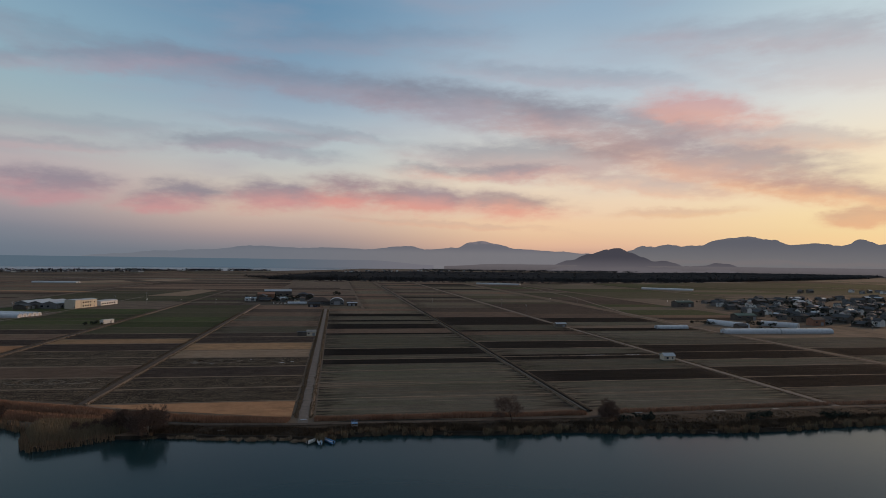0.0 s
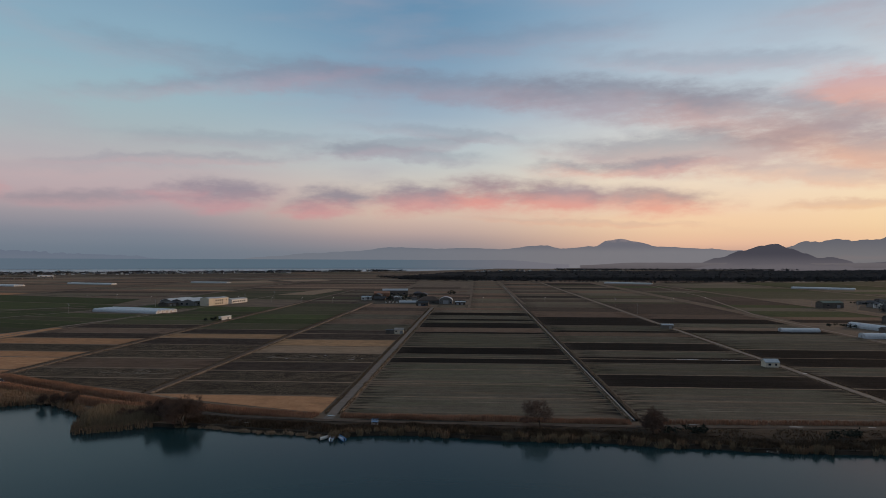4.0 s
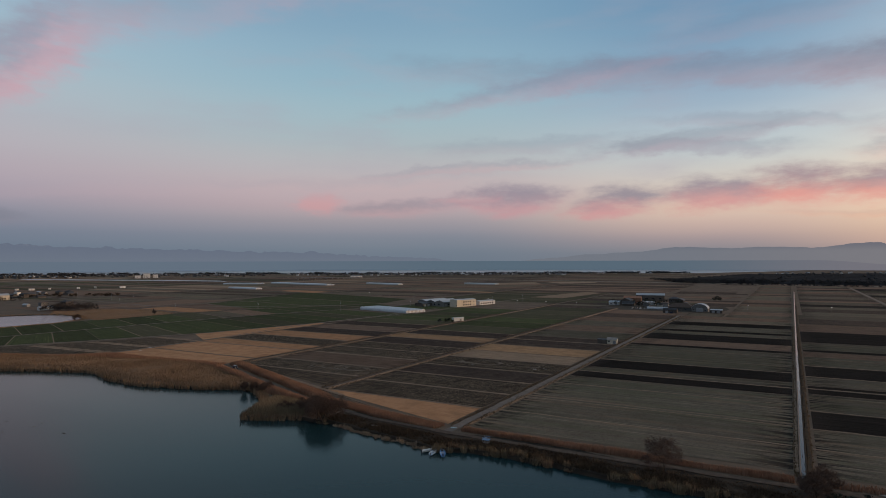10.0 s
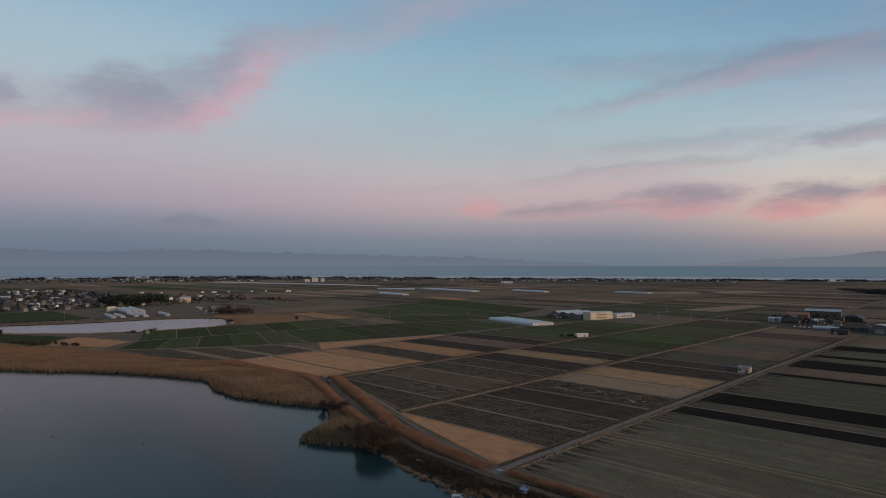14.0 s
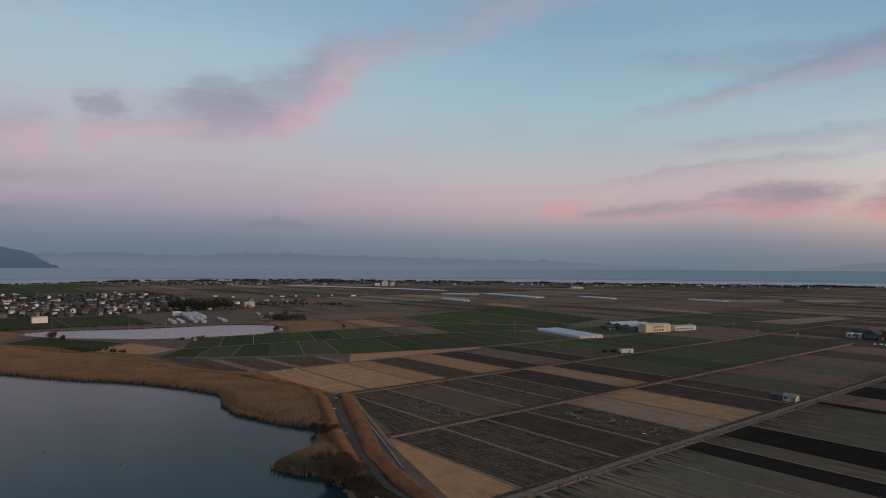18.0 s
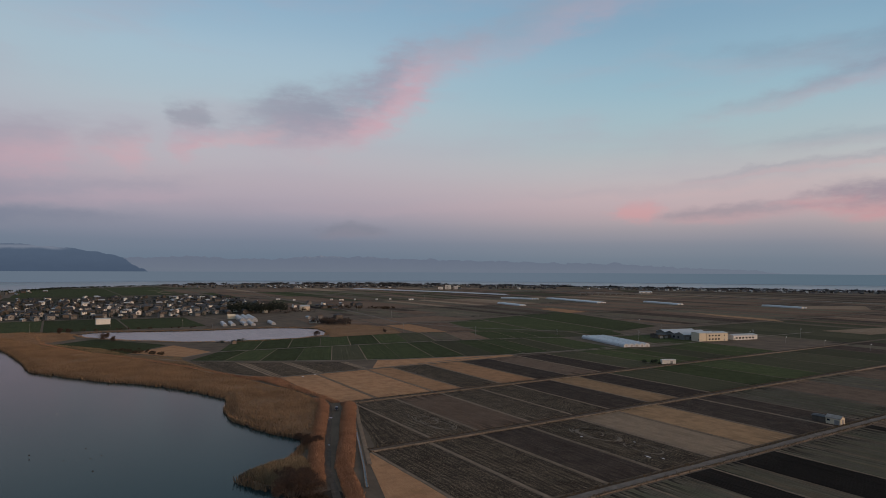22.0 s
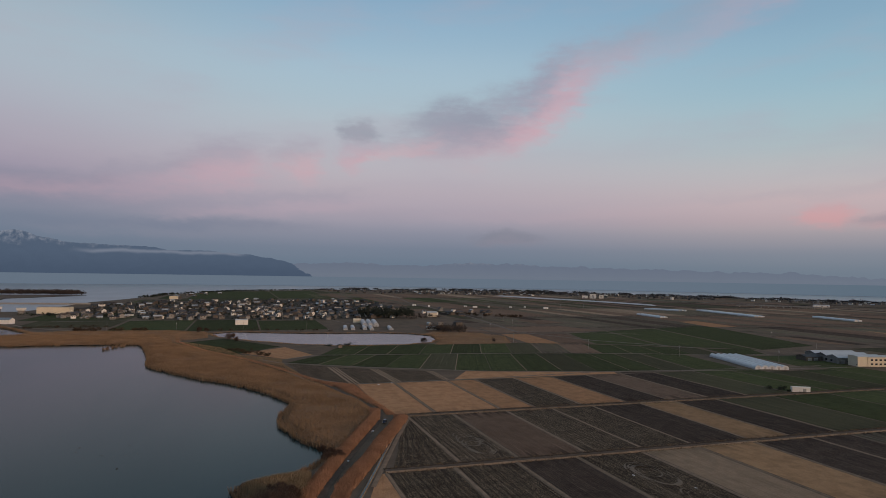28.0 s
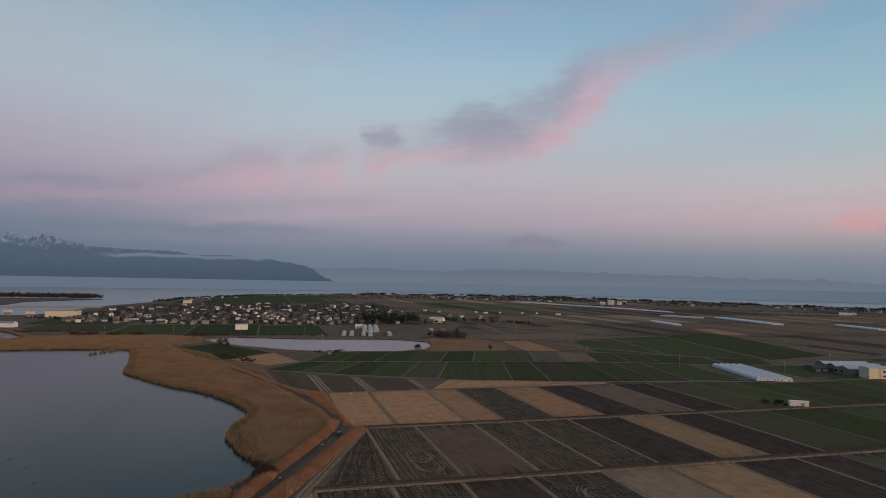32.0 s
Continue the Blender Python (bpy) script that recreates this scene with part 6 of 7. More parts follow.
# ---- buildings ----
def gable_roof(w, d, z0, rise, eave=0.6, thick=0.22):
    """A pitched roof slab over a w (x) by d (y) plan, ridge along x."""
    h = d / 2 + eave
    k = rise / (d / 2)
    lo = z0 - eave * k
    return prism([(-h, lo), (0, z0 + rise), (h, lo), (h, lo + thick), (0, z0 + rise + thick), (-h, lo + thick)], -w / 2 - eave, w / 2 + eave)


def gable_wall(w, d, z0, z1, rise):
    return prism([(-d / 2, z0), (d / 2, z0), (d / 2, z1), (0, z1 + rise), (-d / 2, z1)], -w / 2, w / 2)


def hip_roof(w, d, z0, rise, eave=0.7):
    bm = bmesh.new()
    a, b = w / 2 + eave, d / 2 + eave
    low = [bm.verts.new(p) for p in ((-a, -b, z0), (a, -b, z0), (a, b, z0), (-a, b, z0))]
    lip = [bm.verts.new(p) for p in ((-a, -b, z0 + 0.2), (a, -b, z0 + 0.2), (a, b, z0 + 0.2), (-a, b, z0 + 0.2))]
    t = max(0.6, w / 2 - d / 2)
    top = [bm.verts.new((-t, 0, z0 + rise)), bm.verts.new((t, 0, z0 + rise))]
    bm.faces.new(low[::-1])
    for i in range(4):
        bm.faces.new((low[i], low[(i + 1) % 4], lip[(i + 1) % 4], lip[i]))
    bm.faces.new((lip[0], lip[1], top[1], top[0])), bm.faces.new((lip[2], lip[3], top[0], top[1]))
    bm.faces.new((lip[1], lip[2], top[1])), bm.faces.new((lip[3], lip[0], top[0]))
    return bm


def pane_mesh(w, h, name="window"):
    """A glazed window: a frame round a recessed pane, standing on its sill, facing -y."""
    v = [(-w / 2, 0, 0), (w / 2, 0, 0), (w / 2, 0, h), (-w / 2, 0, h)]
    f = 0.08
    i = [(-w / 2 + f, 0.04, f), (w / 2 - f, 0.04, f), (w / 2 - f, 0.04, h - f), (-w / 2 + f, 0.04, h - f)]
    b = [(x, 0.14, z) for x, y, z in v]
    faces = [(4, 5, 6, 7)] + [(k, (k + 1) % 4, 4 + (k + 1) % 4, 4 + k) for k in range(4)] + [(8 + k, 8 + (k + 1) % 4, (k + 1) % 4, k) for k in range(4)]
    return mesh_of(name, [(x, y - 0.1, z) for x, y, z in v + i + b], faces, [M_GLASS, M_METAL], [0] + [1] * 8)


PANES = {}


def window(parent, x, y, z, w, h, turn, name="window"):
    key = (round(w, 1), round(h, 1))
    if key not in PANES:
        PANES[key] = pane_mesh(*key)
    ob = part(name, PANES[key], None, parent)
    ob.matrix_basis = pose(x, y, z, 0, 0, turn)
    return ob


def make_house(w, d, storeys, roof_kind, wall_mat, roof_mat, label, seed, lean_to=True, few=False):
    r = random.Random(seed)
    root = thing("house", label, "house", "village houses")
    wall_h = 2.9 * storeys + 0.3
    part("wall", gable_wall(w, d, -0.2, wall_h, d * 0.24 if roof_kind == "gable" else 0.3), wall_mat, root)
    part("roof", gable_roof(w, d, wall_h + 0.05, d * 0.25) if roof_kind == "gable" else hip_roof(w, d, wall_h + 0.02, d * 0.3), roof_mat, root)
    if lean_to:
        s = r.choice((-1, 1))
        bm = prism([(-1.6, 0), (1.6, 0), (1.6, 2.4), (-1.6, 2.9)], -w * 0.42, w * 0.42)
        bmesh.ops.translate(bm, verts=bm.verts, vec=(0, s * (d / 2 + 1.5), 0))
        part("annex", bm, wall_mat, root)
        bm = prism([(-2.2, 2.9), (2.2, 2.5), (2.2, 2.66), (-2.2, 3.15)], -w * 0.46, w * 0.46)
        bmesh.ops.translate(bm, verts=bm.verts, vec=(0, s * (d / 2 + 1.5), 0.1))
        if s < 0:
            bmesh.ops.rotate(bm, verts=bm.verts, cent=(0, s * (d / 2 + 1.5), 0), matrix=Matrix.Rotation(math.pi, 3, "Z"))
        part("annex_roof", bm, roof_mat, root)
    z = 2.9 * (storeys - 1) + 0.9
    for x in ((-w * 0.25, w * 0.25) if not few else (0,)):
        window(root, x, -d / 2, z, 1.8, 1.3, 0)
        window(root, x, d / 2, z, 1.8, 1.3, 180)
    if not few:
        part("door", box(w * 0.1, w * 0.1 + 1.6, -d / 2 - 0.08, -d / 2 + 0.05, 0, 2.1), M_WALL_B, root)
        window(root, w / 2, 0, z, 1.4, 1.2, 90)
    return root


TYPES = [
    make_house(11, 8, 2, "gable", M_WALL, M_ROOF, "two-storey house with pale plaster walls and grey tiled roof", 1),
    make_house(13, 9, 2, "hip", M_WALL_B, M_ROOF, "two-storey timber house with a hipped dark tile roof", 2),
    make_house(9, 7, 2, "hip", M_WALL, M_ROOF_B, "small two-storey house with brown tiled roof", 3, False),
    make_house(15, 9, 1, "gable", M_WALL_B, M_ROOF, "long low timber farmhouse with dark tile roof", 4),
    make_house(10, 6, 1, "gable", M_WALL, M_TIN, "single-storey shed with a pale steel roof", 5, False, True),
    make_house(8, 8, 2, "gable", M_WHITE, M_ROOF, "compact white two-storey house with dark roof", 6, False),
    make_house(18, 11, 2, "gable", M_WALL_B, M_ROOF, "large old farmhouse with a broad dark tiled roof", 7),
]

def settle(types, poly, count, gap, turn, seed, keep_off=(), weights=None, group="village houses"):
    """Houses at random plots in a polygon, at least gap metres apart."""
    r = random.Random(seed)
    xs, ys = [p[0] for p in poly], [p[1] for p in poly]
    spots = []
    for _ in range(count * 40):
        if len(spots) >= count:
            break
        x, y = r.uniform(min(xs), max(xs)), r.uniform(min(ys), max(ys))
        if not inside(x, y, poly) or any(math.hypot(x - a, y - b) < gap for a, b in spots) or any(math.hypot(x - a, y - b) < c for a, b, c in keep_off):
            continue
        spots.append((x, y))
        src = r.choices(types, weights)[0]
        made = copy_thing(src, pose(x, y, 0, 0, 0, turn + r.choice((0, 90, 180, 270)) + r.gauss(0, 5)))
        s = r.uniform(0.85, 1.12)
        s *= 0.82 if group == "village houses" else 1.0
        made.scale = (s, s, s * r.uniform(0.92, 1.06))
        tagged(made, group=group)
    return spots


def far_houses(poly, count, gap, turn, seed, label, keep_off=(), near=()):
    """Far houses, too small to pick apart: walls, pitched roofs and window bands in one mesh."""
    r = random.Random(seed)
    xs, ys = [p[0] for p in poly], [p[1] for p in poly]
    spots, verts, faces, mi = list(near), [], [], []
    first = len(spots)
    for _ in range(count * 30):
        if len(spots) - first >= count:
            break
        x, y = r.uniform(min(xs), max(xs)), r.uniform(min(ys), max(ys))
        if not inside(x, y, poly) or any(abs(x - a) < gap and abs(y - b) < gap for a, b in spots) or any(math.hypot(x - a, y - b) < c for a, b, c in keep_off):
            continue
        spots.append((x, y))
        w, d, h = r.uniform(7, 14), r.uniform(5.5, 8.5), r.choice((2.8, 5.0, 5.2))
        m = pose(x, y, 0, 0, 0, turn + r.choice((0, 90)) + r.gauss(0, 6))
        wall, roof = r.choice((1, 1, 1, 2, 2, 3)), r.choice((0, 0, 0, 0, 0, 4))
        k = len(verts)
        a, b, e, rise = w / 2, d / 2, 0.5, d * 0.27
        local = [(-a, -b, 0), (a, -b, 0), (a, b, 0), (-a, b, 0), (-a, -b, h), (a, -b, h), (a, b, h), (-a, b, h), (-a, 0, h + rise), (a, 0, h + rise),
                 (-a - e, -b - e, h - 0.1), (a + e, -b - e, h - 0.1), (a + e, b + e, h - 0.1), (-a - e, b + e, h - 0.1), (-a - e, 0, h + rise + 0.25), (a + e, 0, h + rise + 0.25),
                 (-a * 0.7, -b - 0.04, h - 1.9), (a * 0.7, -b - 0.04, h - 1.9), (a * 0.7, -b - 0.04, h - 0.8), (-a * 0.7, -b - 0.04, h - 0.8)]
        verts += [tuple(m @ Vector(p)) for p in local]
        for f, q in (((0, 1, 5, 4), wall), ((1, 2, 6, 9, 5), wall), ((2, 3, 7, 6), wall), ((3, 0, 4, 8, 7), wall), ((10, 11, 15, 14), roof), ((12, 13, 14, 15), roof), ((16, 17, 18, 19), 5)):
            faces.append(tuple(k + i for i in f))
            mi.append(q)
    me = mesh_of("distant_houses", verts, faces, [M_ROOF, M_WALL, M_WALL_B, M_WHITE, M_TIN, M_GLASS], mi)
    tagged(new("distant_houses", me), label, "houses", kind="stuff")
    return spots


W_MIX = [5, 2, 4, 2, 2, 4, 2]
EAST = [(452, 300), (470, 500), (560, 640), (900, 720), (1150, 760), (1150, 300), (700, 235), (520, 228)]
WEST = [(-900, -150), (-980, -200), (-1100, -330), (-1330, -320), (-1500, -230), (-1640, 60), (-1540, 330), (-1180, 300), (-960, 250), (-890, 230), (-870, 60)]
for poly, words in ((EAST, "trodden grey-brown ground between village houses"), (WEST, "trodden grey-brown ground between the western houses")):
    tagged(new("village_ground", mesh_of("village_ground", [(x, y, 0.025) for x, y in poly], [tuple(range(len(poly)))], M_YARD)), words, "ground", kind="structure")
# the rest of the plain: narrow plots in every gap between the named fields
HARBOUR = [(-2150, 960), (-1900, 1012), (-1600, 1092), (-1390, 1112), (-1300, 1062), (-1560, 1030), (-1850, 945), (-2080, 900)]
KEEP_OUT = [HARBOUR, EAST, WEST, BELT, WOOD, POND, [(-135, 495), (48, 495), (48, 765), (-135, 765)], [(-275, 465), (-195, 465), (-195, 610), (-275, 610)], [(-840, 95), (-640, 95), (-640, 300), (-840, 300)],
            [(328, 215), (452, 215), (452, 365), (328, 365)], [(-350, 385), (-262, 385), (-262, 432), (-350, 432)], [(-2640, 300), (-2720, 1250), (-2300, 1580), (-1750, 1740), (-1700, 1500), (-2080, 1150), (-2250, 500)],
            [(-1700, 1700), (-1250, 2160), (-760, 2460), (-700, 2250), (-1300, 1850)], [(-630, 190), (-480, 170), (-480, 290), (-650, 290)]]
r_fill = random.Random(61)
fx, fy, fw, fh = [], [], [], []
y = -330.0
while y < 2550:
    h = r_fill.uniform(20, 40) if y < 900 else r_fill.uniform(34, 62)
    x = -2750.0 + r_fill.uniform(0, 60)
    while x < 1900:
        w = r_fill.uniform(70, 130)
        fx.append(x), fy.append(y), fw.append(w), fh.append(h)
        x += w + 1.5
    y += h + 1.2
fx, fy, fw, fh = (np.array(v) for v in (fx, fy, fw, fh))
clear = np.ones(len(fx), bool)
for u, v in ((0.5, 0.5), (0.03, 0.05), (0.97, 0.05), (0.03, 0.95), (0.97, 0.95), (0.5, 0.05), (0.5, 0.95), (0.25, 0.5), (0.75, 0.5)):
    qx, qy = fx + fw * u, fy + fh * v
    clear &= in_poly(qx, qy, outline)
    clear &= edge_dist(qx, qy, lake_edge) > 30
    for poly in KEEP_OUT + QUADS:
        clear &= ~in_poly(qx, qy, poly)
for x, y, w, h in zip(fx[clear], fy[clear], fw[clear], fh[clear]):
    kinds = ["green", "moss", "green", "soil", "moss"] if x < -1500 and y < 420 else ["moss", "green", "soil"] if x > 900 else ["brown", "soil", "umber", "soil", "moss", "dark", "brown", "umber"]
    field([(x, y), (x + w, y), (x + w, y + h), (x, y + h)], r_fill.choice(kinds), z=0.045)
tagged(new("harbour_water", mesh_of("harbour_water", [(x, y, 0.12) for x, y in HARBOUR], [tuple(range(len(HARBOUR)))[::-1]], M_LAKE)), "long narrow strip of pale harbour water near the lake", "water", kind="structure")
for q, k in (([(-574, 1234), (-496, 1382), (-428, 1252), (-528, 1149)], "straw"), ([(-255, 722), (-223, 926), (-188, 900), (-200, 722)], "straw"), ([(-564, 877), (-385, 850), (-350, 814), (-470, 836)], "hay"), ([(-470, 1390), (-380, 1480), (-330, 1400), (-400, 1300)], "straw")):
    field(q, k, z=0.2)
EAST_NEAR = [(452, 300), (470, 500), (560, 610), (690, 600), (720, 260), (520, 228)]
east_spots = settle(TYPES, EAST_NEAR, 110, 15, 12, 71, [(402, 300, 40), (454, 524, 20), (413, 344, 20), (450, 292, 16)], W_MIX)
east_spots = far_houses(EAST, 190, 13, 12, 171, "crowded dark-roofed houses of the eastern village", (), east_spots)
WEST_NEAR = [(-885, -150), (-980, -200), (-1080, -260), (-1180, -200), (-1180, 300), (-960, 250), (-890, 230), (-868, 60)]
west_spots = settle(TYPES, WEST_NEAR, 185, 15, 20, 72, [(-785, -22, 40), (-1066, -325, 50), (-934, 306, 20)], W_MIX)
west_spots = far_houses(WEST, 260, 14, 20, 172, "crowded dark-roofed houses of the western village", [(-1066, -325, 50), (-1380, -470, 40)], west_spots)
settle(TYPES, [(-905, -205), (-945, -300), (-1035, -300), (-1010, -215), (-960, -190)], 26, 14, 20, 173, [(-1066, -325, 45)], W_MIX)
far_houses([(-2640, 300), (-2720, 1250), (-2300, 1580), (-1750, 1740), (-1700, 1500), (-2080, 1150), (-2250, 500)], 240, 18, 30, 73, "pale and dark houses of the lakeside town", [(-1860, 1210, 80)] + [(x, 1000 + (x + 2000) * 0.17, 75) for x in range(-2120, -1290, 90)])
far_houses([(-1700, 1700), (-1250, 2160), (-760, 2460), (-700, 2250), (-1300, 1850)], 150, 20, 30, 74, "scattered houses along the lake shore")
far_houses([(900, 900), (1300, 1000), (2100, 1500), (2200, 1100), (1500, 780)], 90, 24, 10, 75, "distant village houses on the plain")
far_houses([(-60, 2500), (500, 2600), (900, 3000), (300, 3200)], 40, 40, 10, 76, "distant houses beyond the woods")
far_houses([(-2250, -150), (-1800, -230), (-1760, -190), (-2200, -90)], 10, 30, 20, 80, "few houses on the lake shore")
settle(TYPES, [(-1130, 330), (-1000, 300), (-930, 360), (-1000, 470), (-1120, 430)], 14, 22, 10, 77, [(-934, 306, 20)])
settle(TYPES, [(-104, 596), (-28, 590), (-16, 640), (-28, 690), (-118, 690)], 7, 15, 4, 81, [(-82, 650, 18), (-36, 604, 11), (-58, 640, 9), (-98, 622, 11)], [1, 2, 1, 2, 2, 0, 1], "farm houses")
settle(TYPES, [(-770, 236), (-760, 290), (-720, 300), (-722, 250)], 3, 18, 10, 78)
for src in TYPES:
    for o in (*src.children_recursive, src):
        bpy.data.objects.remove(o)
for poly, spots, seed in ((EAST, east_spots, 91), (WEST, west_spots, 92)):
    r = np.random.default_rng(seed)
    sx = np.array([s[0] for s in spots for _ in range(4)]) + r.normal(0, 9, len(spots) * 4)
    sy = np.array([s[1] for s in spots for _ in range(4)]) + r.normal(0, 9, len(spots) * 4)
    ob = new("garden_trees", tri_mesh("garden_trees", clump_tris(sx, sy, np.zeros(len(sx)), r.uniform(2, 6.5, len(sx)), r.uniform(1.2, 2.8, len(sx)), seed, 34, 0.8), M_PINE))
    tagged(ob, "dark garden trees and hedges among the village houses", "trees", kind="stuff")


def tunnel(length, width, high, at, label="long white polythene tunnel greenhouse", hoops=True, group="tunnel greenhouses", film=None):
    """A plastic tunnel along local x: film over hoops, with end walls."""
    root = thing("tunnel_greenhouse", label, "greenhouse", group, at=at)
    n = 9
    arc = [(-width / 2, 0.0)] + [(-width / 2 * math.cos(math.pi * i / n), high * (0.35 + 0.65 * math.sin(math.pi * i / n))) for i in range(n + 1)] + [(width / 2, 0.0)]
    bm = bmesh.new()
    steps = max(2, int(length / 3))
    rows = []
    for s in range(steps + 1):
        sag = 0.05 if s % 2 else 0.0
        rows.append([bm.verts.new((-length / 2 + length * s / steps, y, max(0, z - sag))) for y, z in arc])
    for a, b in zip(rows, rows[1:]):
        for i in range(len(arc) - 1):
            bm.faces.new((a[i], a[i + 1], b[i + 1], b[i]))
    bmesh.ops.recalc_face_normals(bm, faces=bm.faces)
    part("film", bm, film or M_FILM, root)
    for s in (-1, 1):
        part("end_wall", prism(arc, s * length / 2 - 0.05, s * length / 2 + 0.05), film or M_FILM, root)
        part("end_door", box(s * (length / 2 + 0.08) - 0.04, s * (length / 2 + 0.08) + 0.04, -0.9, 0.9, 0, 2.0), M_METAL, root, "grey steel-framed door")
    if hoops:
        for k in range(0, int(length / 12) + 1):
            x = -length / 2 + k * 12 + 0.1
            vs, fs = [], []
            for p, q in zip(arc, arc[1:]):
                tube(vs, fs, Vector((x, p[0] * 1.01, p[1] + 0.03)), Vector((x, q[0] * 1.01, q[1] + 0.03)), 0.05, 0.05, 3)
            part("hoop", mesh_of("hoop", vs, fs, M_METAL), None, root)
    return root


tunnel(28, 6.5, 3.0, pose(293, 273, 0), "short white polythene tunnel greenhouse in dark field")
tunnel(48, 8, 3.8, pose(341, 236, 0, 0, 0, -2))
tunnel(46, 8, 3.8, pose(388.5, 234, 0, 0, 0, -2))
tunnel(42, 7, 4.2, pose(360, 294, 0, 0, 0, -76), "white polythene tunnel greenhouse set at an angle")
tunnel(31, 7, 4.2, pose(405.5, 285, 0, 0, 0, -55), "white polythene tunnel greenhouse set at an angle")
for i in range(4):
    tunnel(105, 7, 3.2, pose(708 + i * 4, 1014 + i * 6, 0, 0, 0, -37), "far white polythene tunnel greenhouse")
for i in range(2):
    tunnel(108, 7, 3.2, pose(399 + i * 4, 1255 + i * 6, 0, 0, 0, -30), "far white polythene tunnel greenhouse")
for x, y, ln, a, n in ((-898, 744, 100, -10, 2), (-1105, 930, 92, 20, 3), (-965, 985, 230, -12, 3), (-778, 1080, 120, -14, 2), (-560, 1180, 90, -8, 2)):
    for i in range(n):
        tunnel(ln, 7, 3.2, pose(x + i * 2, y + i * 7.5, 0, 0, 0, a), "far row of white polythene tunnel greenhouse", False)
for i in range(5):
    tunnel(82, 5.6, 3.4, pose(-303 + 1.6 * i + 0.2, 397 + 5.4 * i, 0, 0, 0, -16), "one bay of a long pale multi-bay greenhouse", True, "bays of the multi-bay greenhouse")
for x, y, ln in ((-692, 109, 46), (-691, 119, 46), (-691, 135, 40), (-684, 143, 52), (-683, 169, 40)):
    tunnel(ln, 5.6, 3.4, pose(x + 16 - ln / 2, y + ln * 0.07, 0, 0, 0, -8), "low greyed polythene greenhouse beside the pond", True, "greenhouses beside the pond", M_FILM_OLD)
for i in range(3):
    tunnel(78, 7.4, 5.6, pose(-766, 150 + i * 8.2, 0, 0, 0, -8), "tall arched polythene greenhouse behind the low ones", True, "greenhouses beside the pond", M_FILM_OLD)


def hall(name, w, d, h, at, label, category, wall, roof, rise=1.2, bays=1, panes=(), doors=(), group=""):
    """A plain large building: walls, one or more pitched roof bays, windows (x, side, z, w, h) and doors (x, side, w, h)."""
    root = thing(name, label, category, group, at=at)
    part("wall", box(-w / 2, w / 2, -d / 2, d / 2, -0.2, h, 0.06), wall, root)
    bd = d / bays
    for i in range(bays):
        bm = gable_roof(w, bd, h + 0.02, rise, 0.25, 0.2)
        bmesh.ops.translate(bm, verts=bm.verts, vec=(0, -d / 2 + bd * (i + 0.5), 0))
        part("roof", bm, roof, root)
        for s in (-1, 1):
            part("gable", prism([(-bd / 2, h), (bd / 2, h), (0, h + rise)], s * w / 2 - 0.1 - (0.1 if s > 0 else -0.1), s * w / 2 + (-0.1 if s > 0 else 0.1)), wall, root).location = (0, -d / 2 + bd * (i + 0.5), 0)
    for x, side, z, ww, hh in panes:
        spot = {"s": (x, -d / 2, z, 0), "n": (x, d / 2, z, 180), "e": (w / 2, x, z, 90), "w": (-w / 2, x, z, -90)}[side]
        window(root, spot[0], spot[1], spot[2], ww, hh, spot[3])
    for x, side, ww, hh in doors:
        if side in "sn":
            y = -d / 2 if side == "s" else d / 2
            part("door", box(x - ww / 2, x + ww / 2, y - 0.08, y + 0.08, 0, hh), M_METAL, root, "grey steel door")
        else:
            xx = w / 2 if side == "e" else -w / 2
            part("door", box(xx - 0.08, xx + 0.08, x - ww / 2, x + ww / 2, 0, hh), M_METAL, root, "grey steel door")
    return root


def arch_barn(w, d, eave, high, at):
    """A barn under one broad arched steel roof; the arch faces -y."""
    root = thing("arched_barn", "pale steel barn with a broad arched roof", "building", at=at)
    n = 12
    arc = [(w / 2 * math.cos(math.pi * i / n), eave + (high - eave) * math.sin(math.pi * i / n)) for i in range(n + 1)]
    turn = pose(0, 0, 0, 0, 0, -90)
    part("wall", prism([(w / 2 - 0.3, -0.2)] + [(x * 0.97, z - 0.15) for x, z in arc] + [(-w / 2 + 0.3, -0.2)], -d / 2 + 0.4, d / 2 - 0.4), M_WALL, root).matrix_basis = turn
    part("roof", prism(arc + [(x * 0.965, z - 0.14) for x, z in arc[::-1]], -d / 2, d / 2), M_TIN, root).matrix_basis = turn
    part("door", box(-3.4, 3.4, -d / 2 + 0.3, -d / 2 + 0.42, 0, 4.4), M_METAL, root, "wide grey sliding door")
    for x in (-6, 6):
        window(root, x, -d / 2 + 0.4, 1.4, 1.6, 1.2, 0)
    return root


# cream packing works on the plain; local x runs along its front
R = -76.3
F0 = Matrix.Translation((-258.8, 482, 0)) @ Matrix.Rotation(radians(76.3), 4, "Z")
hall("office_block", 9, 12, 8.6, F0 @ pose(10.5, 6, 0), "cream rendered gable block of the packing works", "building", M_CREAM, M_TIN, 0.8, 1, [(-5, "w", 1.2, 1.2, 1.1)])
hall("office_block", 27, 13, 8.2, F0 @ pose(29, 6.5, 0), "cream two-storey office block with two rows of windows", "building", M_CREAM, M_TIN, 0.9, 1,
     [(x, "s", z, 2.2, 1.6) for x in (-10, -6, -2, 2) for z in (1.4, 5.0)] + [(9, "s", 5.0, 1.4, 1.4)], [(9, "s", 1.8, 2.2)])
